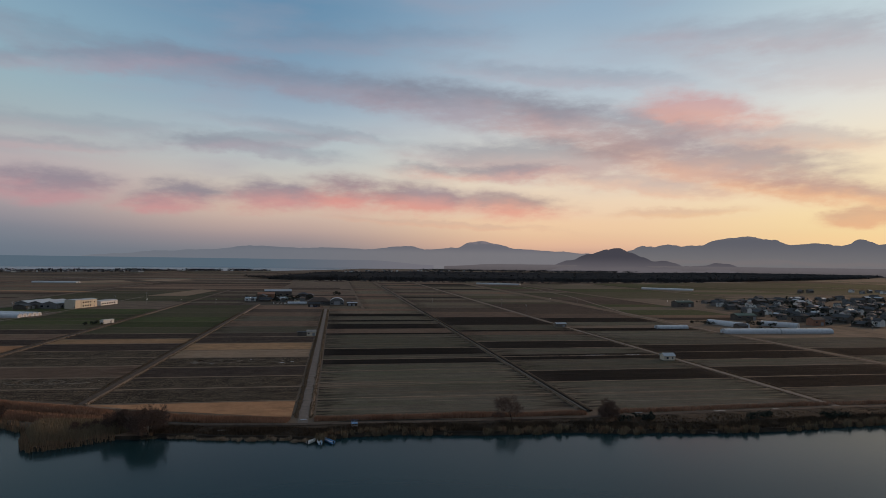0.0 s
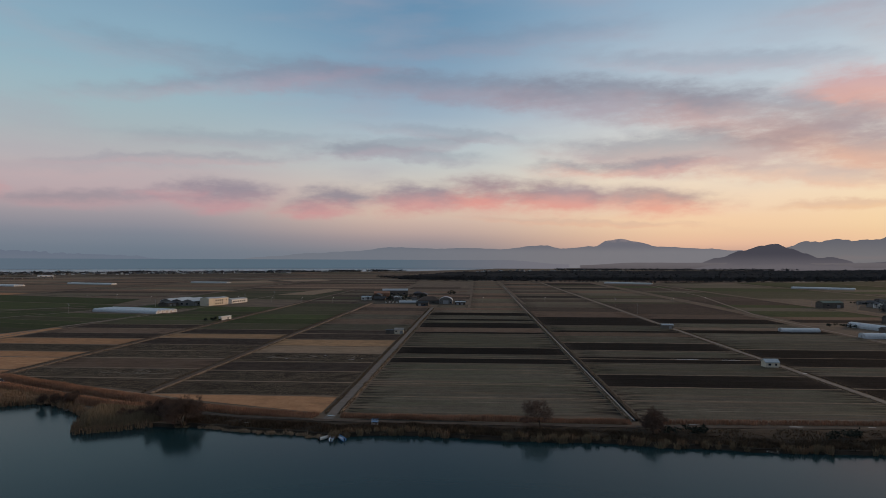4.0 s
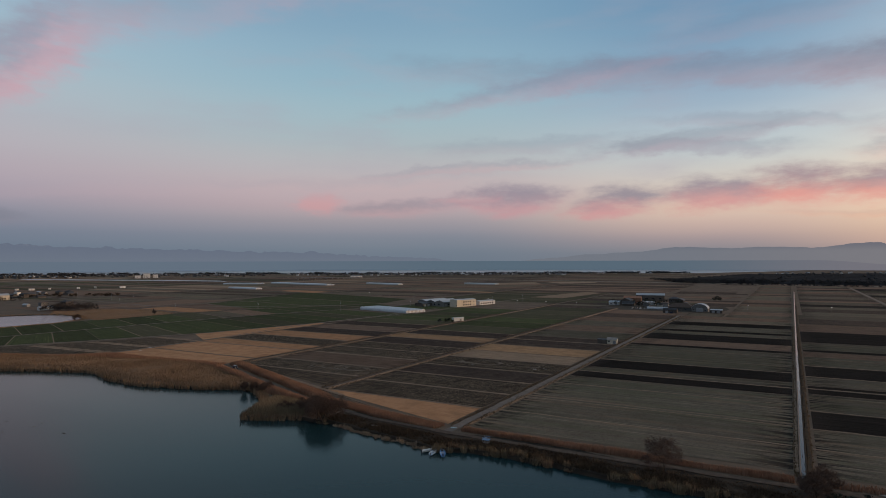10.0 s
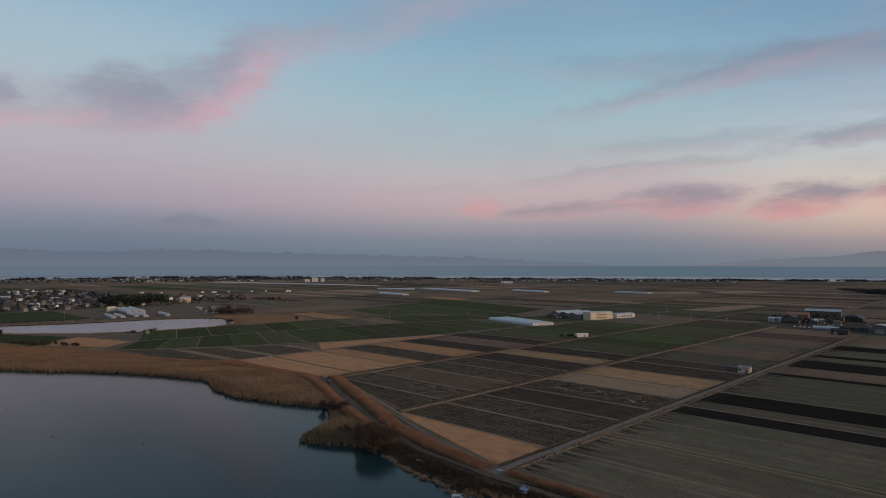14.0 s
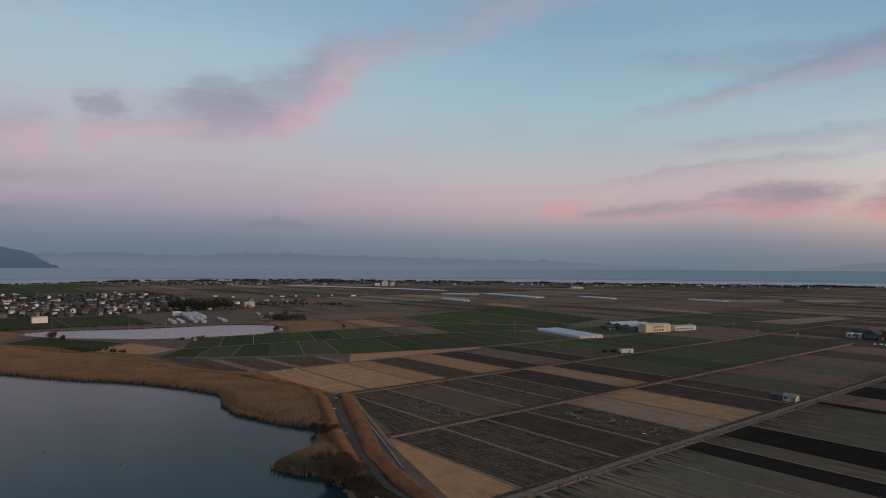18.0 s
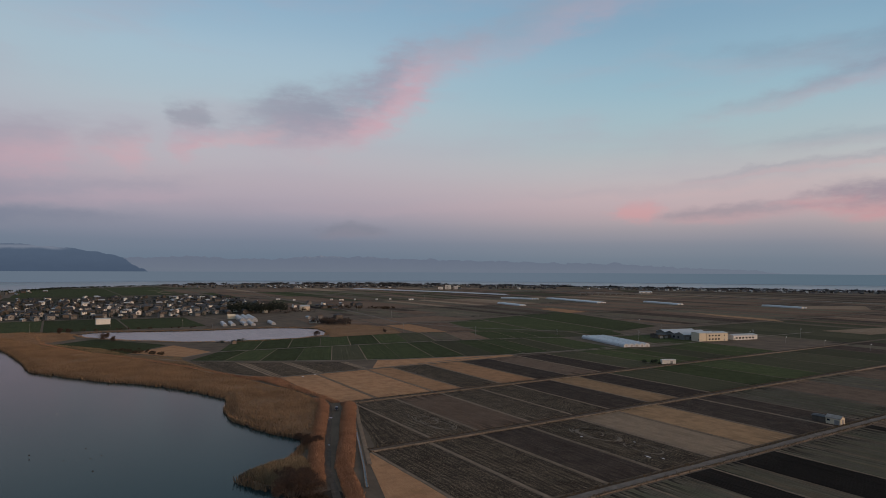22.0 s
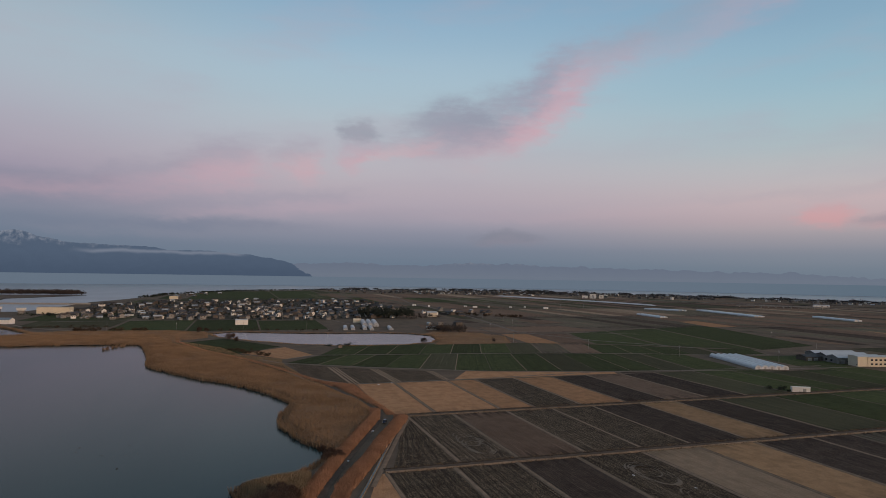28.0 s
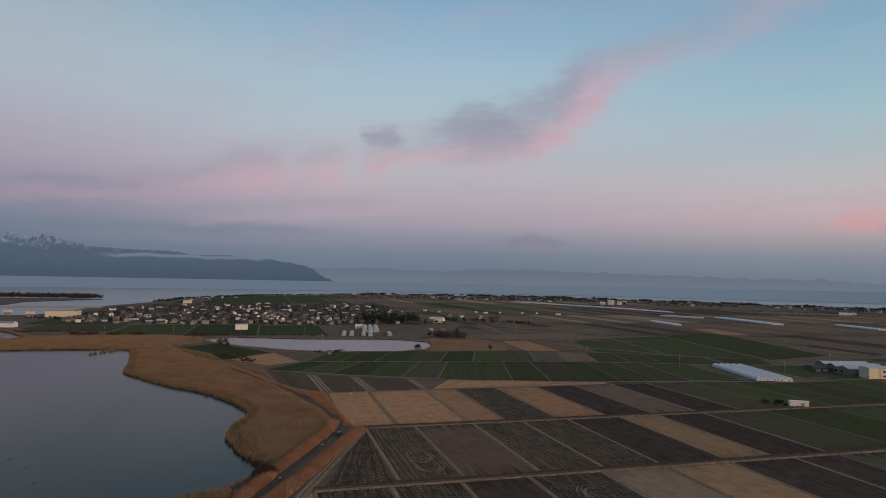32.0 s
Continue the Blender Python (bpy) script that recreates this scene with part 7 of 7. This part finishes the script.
hall("long_hall", 32, 12, 4.6, F0 @ pose(68, 8, 0), "low white hall with a row of large windows", "building", M_WHITE, M_TIN, 1.0, 1, [(-12 + 4.4 * i, "s", 1.2, 2.6, 1.8) for i in range(6)], [(-14.6, "s", 1.8, 2.2)])
hall("packing_shed", 42, 46, 5.4, F0 @ pose(22, 40, 0), "wide packing shed with a pale blue-grey steel roof", "building", M_WALL, M_TIN, 2.2, 3, [(-12 + 8 * i, "s", 1.6, 3.0, 1.6) for i in range(3)] + [(-14 + 7 * i, "w", 1.4, 3.0, 2.0) for i in range(5)], [(-17, "s", 4, 3.4)])
hall("blue_shed", 16, 14, 3.6, F0 @ pose(-8, 44, 0), "low open shed with a dull grey roof", "building", M_WALL_B, M_ROOF, 1.2, 1, [], [(-4, "s", 4, 2.8), (2, "s", 4, 2.8)])
# small sheds by the tracks
hall("white_shed", 11, 3.6, 3.1, pose(-174, 332, 0, 0, 0, 62), "plain white flat-sided shed by the field track", "shed", M_WHITE, M_WHITE, 0.25, 1, [], [(2, "s", 2, 2.4)])
hall("roadside_shed", 6.5, 5, 2.9, pose(-6.5, 240, 0, 0, 0, 4), "pale shed with a white gable beside the road", "shed", M_CREAM, M_CONC, 1.1, 1, [(-2, "s", 1.4, 1.4, 1.0)], [(1.6, "s", 2.0, 2.2), (0, "e", 2.0, 2.3)])
hall("carport", 6, 5, 2.6, pose(-13.2, 240, 0, 0, 0, 4), "low dark carport beside the shed", "shed", M_WALL_B, M_ROOF, 0.4)
hall("garage_shed", 6.8, 5.2, 2.6, pose(198, 112, 0, 0, 0, 0), "pale grey garage shed with a blue-grey gable roof", "shed", M_CREAM, M_TIN, 1.3, 1, [(-1.4, "s", 1.0, 1.4, 1.1), (1.6, "s", 1.0, 1.0, 1.1)], [(0, "e", 2.4, 2.3)])
hall("field_shed", 9, 5, 2.8, pose(200, 290, 0), "low weathered field shed beside the track", "shed", M_WOOD, M_TIN, 0.8, 1, [], [(2, "s", 2, 2)])
# farmstead at the end of the road
hall("poultry_house", 38, 15, 8.0, pose(-73, 722, 0, 0, 0, 8), "grey shed with a pale steel roof", "building", M_WALL_B, M_TIN, 2.4, 1, [(-14 + 9 * i, "s", 2.6, 4.0, 1.8) for i in range(4)])
hall("barn", 22, 12, 7.5, pose(-82, 650, 0, 0, 0, 6), "rust-red tin barn in the farm yard", "building", M_RUST, M_RUST, 2.6, 1, [], [(0, "s", 4, 4)])
hall("machine_shed", 14, 8, 3.6, pose(-98, 622, 0, 0, 0, -8), "white machine shed in the farm yard", "building", M_WHITE, M_TIN, 1.4, 1, [(-4, "s", 1, 2.4, 1.4)], [(3, "s", 3.4, 2.8)])
arch_barn(17, 16, 3.4, 8.6, pose(12, 556, 0, 0, 0, 0))
hall("store", 9, 7, 3.4, pose(352, 264, 0, 0, 0, 4), "dark timber store before the white greenhouse", "building", M_WALL_B, M_ROOF, 1.6, 1, [(2, "s", 1, 1.6, 1.2)])
hall("lean_shed", 12, 7, 3.2, pose(30, 540, 0, 0, 0, 0), "low open machinery shed with a tin roof", "building", M_WALL_B, M_TIN, 0.9, 1, [], [(-3, "s", 3, 2.4), (2, "s", 3, 2.4)])
hall("store", 14, 8, 3.6, pose(-14, 520, 0, 0, 0, 0), "dark timber store beside the farm road", "building", M_WALL_B, M_ROOF, 1.6, 1, [(3, "s", 1, 2, 1.2)], [(-3, "s", 3, 2.6)])
hall("store", 12, 7, 3.2, pose(-36, 604, 0, 0, 0, 0), "small cream store in the farm yard", "building", M_CREAM, M_ROOF, 1.4, 1, [(3, "s", 1, 2, 1.2)])
tunnel(23, 6, 2.8, pose(-36, 568, 0, 0, 0, 2), "pale polythene greenhouse at the farmstead")
hall("shed", 10, 7, 3.2, pose(-58, 640, 0, 0, 0, 20), "small tin shed in the farm yard", "shed", M_TIN, M_TIN, 1.2)
root = thing("farmhouse", "broad farmhouse under a dull brown hipped roof", "house", at=pose(-10, 566, 0, 0, 0, 6))
part("wall", box(-13, 13, -7, 7, -0.2, 3.4, 0.06), M_WALL, root)
part("roof", hip_roof(26, 14, 3.4, 5.0, 1.0), M_ROOF_B, root)
for x in (-9, -3, 5):
    window(root, x, -7, 0.9, 2.2, 1.4, 0)
part("door", box(0.2, 2.0, -7.08, -6.95, 0, 2.1), M_WALL_B, root, "dark timber door")
for x, y, w in ((-1327, 380, 9), (-1278, 403, 5), (-1259, 488, 6), (-1236, 504, 10), (-1238, 540, 4), (-1218, 588, 5), (-1220, 626, 4), (-1176, 660, 11)):
    hall("field_store", w, 4, 3.0, pose(x, y, 0, 0, 0, 70 + w), "small bright white store beside the plain road", "shed", M_WHITE, M_WHITE, 0.3, 1, [], [(0, "s", 1.6, 2.2)], group="white stores along the road")
# about the pond and the western village
hall("white_store", 17, 8, 7.2, pose(-785, -22, 0, 0, 0, 92), "plain white store building standing in wheat fields", "building", M_WHITE, M_TIN, 0.8, 1, [(-5, "n", 4.6, 1.2, 1.0), (0, "n", 4.6, 1.2, 1.0), (5, "n", 4.6, 1.2, 1.0)])
hall("cream_barn", 17, 12, 7.0, pose(-934, 306, 0, 0, 0, 80), "large cream barn with a shallow gable", "building", M_CREAM, M_TIN, 2.4, 1, [(-5, "n", 4, 2, 1.2), (0, "n", 4, 2, 1.2), (5, "n", 4, 2, 1.2)], [(0, "n", 3, 3)])
hall("low_store", 15, 7, 3.4, pose(-668, 226, 0, 0, 0, 84), "low white store beside a bare thicket", "building", M_WHITE, M_TIN, 1.0, 1, [], [(2, "n", 3, 2.4)])
hall("garden_house", 11, 8, 4.0, pose(-800, 146, 0, 0, 0, 84), "cream house with a low hipped roof among greenhouses", "house", M_CREAM, M_CREAM, 2.4, 1, [(-4, "n", 1.2, 2, 1.4), (4, "n", 1.2, 2, 1.4)])
hall("pump_hut", 5, 4, 2.8, pose(-478, 72, 0, 0, 0, 6), "tiny dark hut among bushes by the pond", "shed", M_WOOD, M_ROOF, 0.8)
hall("treatment_works", 50, 20, 11.0, pose(-1066, -325, 0, 0, 0, 84), "large pale flat-roofed works building", "building", M_CREAM, M_CONC, 0.4, 1, [(-24 + 8 * i, "n", 6, 3, 1.6) for i in range(7)], [(10, "n", 4, 4)])
hall("blue_roofed_house", 20, 12, 5.6, pose(-838, -328, 0, 0, 0, 75), "pale house with a blue-green roof by the water", "house", M_WHITE, M_BLUEROOF, 2.6, 1, [(-6, "n", 1.6, 2, 1.4), (0, "n", 1.6, 2, 1.4), (6, "n", 1.6, 2, 1.4)])
hall("lakeside_house", 20, 12, 8.5, pose(-1700, -200, 0, 0, 0, 80), "tall cream house beside the lake", "house", M_CREAM, M_ROOF, 1.2, 1, [(-5, "n", 5, 2, 1.6), (5, "n", 5, 2, 1.6), (-5, "n", 1.6, 2, 1.6), (5, "n", 1.6, 2, 1.6)])
# sluice gates: three towers on piers with white cabins
for i, (x, y) in enumerate(((-1106, -451), (-1108, -423), (-1062, -374))):
    root = thing("sluice_tower", "white sluice cabin on a concrete pier", "sluice", "sluice towers", at=pose(x, y, 0, 0, 0, 75))
    part("pier", box(-4, 4, -3, 3, -2, 5.5, 0.1), M_CONC, root)
    part("cabin", box(-6, 6, -4, 4, 5.5, 10, 0.1), M_WHITE, root)
    part("roof", hip_roof(12, 8, 10.02, 1.0, 0.5), M_TIN, root)
    for xx in (-3, 0, 3):
        window(root, xx, 4, 7, 1.6, 1.6, 180)
# lakeside hotel
for x, y, w, d, h in ((-1862, 1205, 22, 12, 16), (-1856, 1236, 15, 12, 12), (-1870, 1176, 18, 12, 10)):
    hall("hotel_block", w, d, h, pose(x, y, 0, 0, 0, 55), "white slab of a lakeside hotel with rows of windows", "building", M_WHITE, M_CONC, 0.4, 1, [(-w / 2 + 4 + 5 * i, "s", 2 + 4 * j, 2.4, 1.6) for i in range(int(w / 5) - 1) for j in range(int(h / 4) - 1)])
hall("long_store", 40, 12, 5, pose(-1230, 1570, 0, 0, 0, 55), "pale long hall near the lake", "building", M_WHITE, M_TIN, 1.6, 1, [(-14, "s", 2, 4, 1.6), (0, "s", 2, 4, 1.6), (14, "s", 2, 4, 1.6)])
hall("green_hall", 24, 14, 6, pose(454, 526, 0, 0, 0, 6), "dark green steel hall at the village edge", "building", M_WALL_B, M_GREEN, 2.0, 1, [(-6, "s", 3, 3, 1.4)], [(6, "s", 4, 4)])
hall("grey_hall", 22, 10, 4.8, pose(413, 346, 0, 0, 0, 2), "grey-green steel hall behind the greenhouses", "building", M_WALL_B, M_GREEN, 1.8, 1, [(-8, "s", 2.6, 4, 1.4), (2, "s", 2.6, 4, 1.4)], [(9, "s", 3.4, 3.6)])
hall("brown_hall", 13, 9, 5.4, pose(450, 294, 0, 0, 0, 4), "rust-brown hall among village houses", "building", M_RUST, M_ROOF_B, 2.0, 1, [(-3, "s", 2.6, 2, 1.4)], [(3, "s", 3, 3)])
# causeway bridge near the lake shore
root = thing("viaduct", "long pale concrete viaduct near the lake", "bridge")
part("deck", mesh_of("deck", *(lambda p: (p, [(0, 1, 3, 2), (4, 6, 7, 5), (0, 4, 5, 1), (2, 3, 7, 6), (0, 2, 6, 4), (1, 5, 7, 3)]))([(x, y, z) for z in (4.0, 6.2) for x, y in ((-1250, 1296), (-1250, 1284), (-1110, 1446), (-1110, 1434))]), M_CONC), None, root)
for i in range(12):
    f = i / 11
    x, y = -1247 + 134 * f, 1293 + 144 * f
    part("pier", box(x - 1.4, x + 1.4, y - 1.4, y + 1.4, 0, 4.0), M_CONC, root)
root = thing("quay", "pale concrete quay wall by the lake", "quay")
part("wall", mesh_of("wall", *(lambda p: (p, [(0, 1, 3, 2), (4, 6, 7, 5), (0, 4, 5, 1), (2, 3, 7, 6), (0, 2, 6, 4), (1, 5, 7, 3)]))([(x, y, z) for z in (-1.5, 2.4) for x, y in ((-1428, -570), (-1436, -570), (-1390, -340), (-1398, -340))]), M_CONC), None, root)

# ---- boats, gate, car, poles ----
def boat(at, hull_mat, label, length=5.2, beam=1.5):
    root = thing("rowing_boat", label, "boat", "boats moored at the bank", at=at)
    n = 9
    verts, faces = [], []
    for i in range(n):
        t = i / (n - 1)
        x = -length / 2 + length * t
        w = beam / 2 * (0.82 if i == 0 else 1) * math.sin(min(1.0, (1 - t) * 1.35) * math.pi / 2) ** 0.8 + 0.02
        k = 0.12 * (t ** 3)
        for y, z in ((-w, 0.55 + 0.25 * t * t), (-w * 0.72, 0.05 + k), (0, -0.12 + k), (w * 0.72, 0.05 + k), (w, 0.55 + 0.25 * t * t), (w - 0.08, 0.5 + 0.25 * t * t), (w * 0.62, 0.14 + k), (0, 0.04 + k), (-w * 0.62, 0.14 + k), (-w + 0.08, 0.5 + 0.25 * t * t)):
            verts.append((x, y, z))
    for i in range(n - 1):
        for j in range(10):
            a, b = i * 10 + j, i * 10 + (j + 1) % 10
            faces.append((a, b, b + 10, a + 10))
    faces.append(tuple(range(10)))
    part("hull", mesh_of("hull", verts, faces, hull_mat), None, root)
    for x in (-1.5, 0.0, 1.2):
        part("thwart", box(x - 0.14, x + 0.14, -0.6, 0.6, 0.34, 0.39), M_WHITE, root, "white painted thwart")
    part("outboard", box(-length / 2 - 0.3, -length / 2, -0.15, 0.15, 0.1, 0.9, 0.05), M_BLACK, root, "small dark outboard motor")
    return root


boat(pose(4.0, -24.0, -0.88, 0, 0, 55), M_WHITE, "small white rowing boat moored at the bank", 4.2, 1.5)
boat(pose(6.2, -24.6, -0.88, 0, 0, 96), M_PALEBLUE, "faded blue and white rowing boat moored at the bank")
boat(pose(8.8, -24.0, -0.88, 0, 0, 122), M_BLUE, "bright blue rowing boat moored at the bank", 5.8, 1.7)
boat(pose(133.5, -29.5, -1.0, 0, 0, 160), M_WOOD, "small weathered boat by the broken landing stage", 3.8, 1.3)

root = thing("water_gate", "small blue steel water gate on a concrete sill", "water gate", at=pose(17, -11, 0, 0, 0, 0))
root.scale = (0.75, 0.75, 0.75)
part("sill", box(-1.4, 1.4, -1.2, 1.2, -1.4, 0.5, 0.05), M_CONC, root)
for x in (-1.2, 1.2):
    for y in (-0.9, 0.9):
        part("post", box(x - 0.08, x + 0.08, y - 0.08, y + 0.08, 0.5, 2.6), M_METAL, root)
part("platform", box(-1.5, 1.5, -1.2, 1.2, 1.5, 1.65), M_BLUE, root)
for y in (-1.15, 1.15):
    part("handrail", box(-1.5, 1.5, y - 0.05, y + 0.05, 2.55, 2.65), M_BLUE, root)
bm = bmesh.new()
bmesh.ops.create_cone(bm, cap_ends=True, segments=14, radius1=0.45, radius2=0.45, depth=0.08, matrix=Matrix.Translation((0, 0, 2.3)))
part("handwheel", bm, M_METAL, root)
part("spindle", box(-0.05, 0.05, -0.05, 0.05, 0.5, 3.4), M_METAL, root)
part("gate_leaf", box(-0.9, 0.9, -1.3, -1.22, -1.2, 0.8), M_METAL, root)


def car(at, paint, label):
    root = thing("parked_car", label, "car", at=at)
    part("body", prism([(-0.84, 0.35), (0.84, 0.35), (0.86, 0.8), (0.8, 1.0), (-0.8, 1.0), (-0.86, 0.8)], -1.95, 1.95), paint, root)
    part("cabin", prism([(-0.78, 0.98), (0.78, 0.98), (0.62, 1.55), (-0.62, 1.55)], -1.6, 0.95), paint, root)
    part("windscreen", prism([(-0.7, 1.02), (0.7, 1.02), (0.58, 1.5), (-0.58, 1.5)], 0.94, 0.98), M_GLASS, root)
    part("rear_window", prism([(-0.7, 1.02), (0.7, 1.02), (0.58, 1.5), (-0.58, 1.5)], -1.64, -1.59), M_GLASS, root)
    for s in (-1, 1):
        part("side_window", box(-1.4, 0.7, s * 0.71 - 0.03, s * 0.71 + 0.03, 1.08, 1.45), M_GLASS, root)
        part("headlight", box(1.93, 1.98, s * 0.6 - 0.15, s * 0.6 + 0.15, 0.65, 0.82), M_WHITE, root)
        for x in (-1.25, 1.25):
            bm = bmesh.new()
            bmesh.ops.create_cone(bm, cap_ends=True, segments=14, radius1=0.31, radius2=0.31, depth=0.2, matrix=Matrix.Translation((x, s * 0.8, 0.31)) @ Matrix.Rotation(math.pi / 2, 4, "X"))
            w = part("wheel", bm, M_BLACK, root)
            bm = bmesh.new()
            bmesh.ops.create_cone(bm, cap_ends=True, segments=10, radius1=0.18, radius2=0.18, depth=0.03, matrix=Matrix.Translation((x, s * 0.91, 0.31)) @ Matrix.Rotation(math.pi / 2, 4, "X"))
            part("rim", bm, M_METAL, w)
    return root


M_CARBLUE = plain("dark_blue_car_paint", (0.02, 0.035, 0.07), (0.03, 0.045, 0.085), 1.0, 0.25, 0.3, tint=0, bumpy=0)
car(pose(-155.5, 46.5, 0.28, 0, 0, -24), M_CARBLUE, "small dark blue car parked on the dike road")
r_car = random.Random(8)
for i in range(5):
    car(pose(-64 + i * 4.6, 566 + r_car.uniform(-2, 2), 0, 0, 0, 90 + r_car.gauss(0, 6)), M_WHITE, "white car parked in the farm yard")
for i, (x, y, a) in enumerate(((-12, 512, 20), (455, 540, 60), (462, 548, 60), (470, 556, 60), (-690, 132, 10))):
    car(pose(x, y, 0, 0, 0, a), M_WHITE if i % 2 else M_CARBLUE, "car parked by the buildings")

# broken landing stage, little pier and patches of standing water
root = thing("landing_stage", "broken grey timber landing stage sliding into the lagoon", "jetty", at=pose(138, -27.5, -0.8, 0, 3, 196))
for i in range(9):
    part("plank", box(-4 + i * 1.0, -3.2 + i * 1.0, -0.7, 0.7, 0.05, 0.12), M_WOOD, root)
for x in (-3.5, 0, 3.5):
    for y in (-0.6, 0.6):
        part("pile", box(x - 0.08, x + 0.08, y - 0.08, y + 0.08, -1.6, 0.5), M_WOOD, root)
root = thing("little_pier", "small dark timber pier among reeds", "jetty", at=pose(-96, 6, -0.7, 0, 0, 70))
for i in range(6):
    part("plank", box(-2.4 + i * 0.8, -1.7 + i * 0.8, -0.6, 0.6, 0.05, 0.12), M_WOOD, root)
for x in (-2, 2):
    for y in (-0.5, 0.5):
        part("pile", box(x - 0.08, x + 0.08, y - 0.08, y + 0.08, -1.5, 0.4), M_WOOD, root)


def blot(x, y, a, b, z, mat, name, label, category, seed, group=""):
    r = random.Random(seed)
    vs = [(x + a * math.cos(q) * r.uniform(0.7, 1.15), y + b * math.sin(q) * r.uniform(0.7, 1.15), z) for q in [i * math.pi / 7 for i in range(14)]]
    return tagged(new(name, mesh_of(name, vs, [tuple(range(14))], mat)), label, category, group, "structure")


M_PUDDLE = glass_mat("puddle_water", (0.05, 0.05, 0.05), 0.04)
for i, (x, y, a, b) in enumerate(((-141, 37.4, 1.7, 0.9), (-137.5, 35.0, 1.0, 0.5), (-97, 18.9, 0.9, 0.4), (0.3, -1, 1.2, 0.9))):
    blot(x, y, a, b, 0.33, M_PUDDLE, "puddle", "rain puddle on the dike road", "puddle", 60 + i, "puddles")
for i, (x, y, a, b) in enumerate(((120, -5.2, 2.0, 0.7), (152, -5.8, 3.0, 0.8), (176, -5.2, 1.6, 0.6), (-24.5, -11.5, 2.0, 0.8))):
    blot(x, y, a, b, 0.32, M_CONC, "concrete_slab", "pale concrete slab beside the dike road", "slab", 80 + i, "concrete slabs")
# pale loops where machines turned in the wet soil
M_RUT = plain("pale_wheel_rut", (0.15, 0.125, 0.098), (0.23, 0.19, 0.15), 0.5, 0.95, tint=0, spec=0.1)
for cx, cy, ra, rb, n in ((-106, 76, 15, 6.5, 3), (-116, 75, 12, 5, 2), (-52, 126, 14, 7, 3), (-56, 126, 8, 5, 2), (-26, 127, 9, 5, 2)):
    for k in range(n):
        f = 1 - 0.16 * k
        pts = [(cx + 1.5 * k + ra * f * math.cos(q / 24 * (4.2 + k) + k * 2), cy + rb * f * math.sin(q / 24 * (4.2 + k) + k * 2)) for q in range(25)]
        me = ribbon("wheel_rut", pts, [(0.16, 0.30), (0.0, 0.34), (-0.16, 0.30)], M_RUT, 1.0, 0.9, k * 3.0)
        tagged(new("wheel_rut", me), "curved pale wheel rut in wet soil", "rut", "wheel ruts", "structure")
M_SHEET = plain("white_sheet", (0.6, 0.6, 0.6), (0.7, 0.7, 0.7), 1.0, 0.6, tint=0.1)
for i, (x, y, a, b) in enumerate(((-52, 118, 0.8, 0.5), (-34, 131, 0.7, 0.4), (-12, 122, 1.2, 0.4), (-262, 66, 1.6, 0.8), (-266, 76, 1.4, 0.7), (162, 131, 9, 0.5), (185, 130, 6, 0.6), (205, 92, 1.2, 0.5), (-17, 119, 1.5, 0.6))):
    root = blot(x, y, a, b, 0.36, M_SHEET, "plastic_sheet", "crumpled white plastic sheet lying on a field", "sheet", 95 + i, "plastic sheets")


def pole(x, y, high, turn, lamp=False):
    root = thing("utility_pole", "grey concrete utility pole with crossarms" if not lamp else "pole with a lit white lamp", "pole", "utility poles", at=pose(x, y, 0, 0, 0, turn))
    bm = bmesh.new()
    bmesh.ops.create_cone(bm, cap_ends=True, segments=8, radius1=0.17, radius2=0.11, depth=high, matrix=Matrix.Translation((0, 0, high / 2)))
    part("shaft", bm, M_CONC, root)
    if lamp:
        part("arm", box(-0.05, 1.2, -0.05, 0.05, high - 0.2, high - 0.1), M_METAL, root)
        part("lantern", box(0.7, 1.25, -0.2, 0.2, high - 0.35, high - 0.1, 0.04), M_LAMP, root, "small lit lantern")
    else:
        for z in (high - 0.5, high - 1.3):
            part("crossarm", box(-0.9, 0.9, -0.06, 0.06, z - 0.06, z + 0.06), M_METAL, root)
        part("transformer", box(0.2, 0.7, -0.25, 0.25, high - 2.6, high - 1.8, 0.05), M_METAL, root)
    return root


M_LAMP, lt, lp = nodes_of("lit_lamp")
lp.inputs["Base Color"].default_value = (0.9, 0.9, 0.85, 1)
lp.inputs["Emission Color"].default_value = (1.0, 0.96, 0.86, 1)
lp.inputs["Emission Strength"].default_value = 1.6
for x, y in ((-208, 559), (-170, 560), (-131, 562), (57, 594), (137, 598), (219, 602), (302, 606), (344, 609), (-372, 572), (-440, 610), (-500, 640), (-259, 579)):
    pole(x, y, 6.0, 30, True)
for x, y in ((452, 560), (470, 572), (486, 580), (500, 588), (560, 590), (520, 420), (490, 330), (610, 360), (700, 480), (468, 250), (-98, 610), (-60, 590), (-40, 575), (-1010, 330), (-1060, -300), (-1300, 100)):
    pole(x, y, 5.5, 20, True)
for x, y in ((-492, 268), (-420, 320), (-347, 374), (-295, 440), (-241, 556), (-225, 620), (-585, 74), (-690, 60), (-690, -20), (-700, -100), (-710, -180), (-640, 300), (-700, 360), (-780, 380), (-860, 376), (210, 420), (210, 520), (460, 300), (455, 400), (458, 480), (-880, 40), (-880, 110), (-880, -30), (-1180, 700), (-1175, 760)):
    pole(x, y, 11.0, 15)
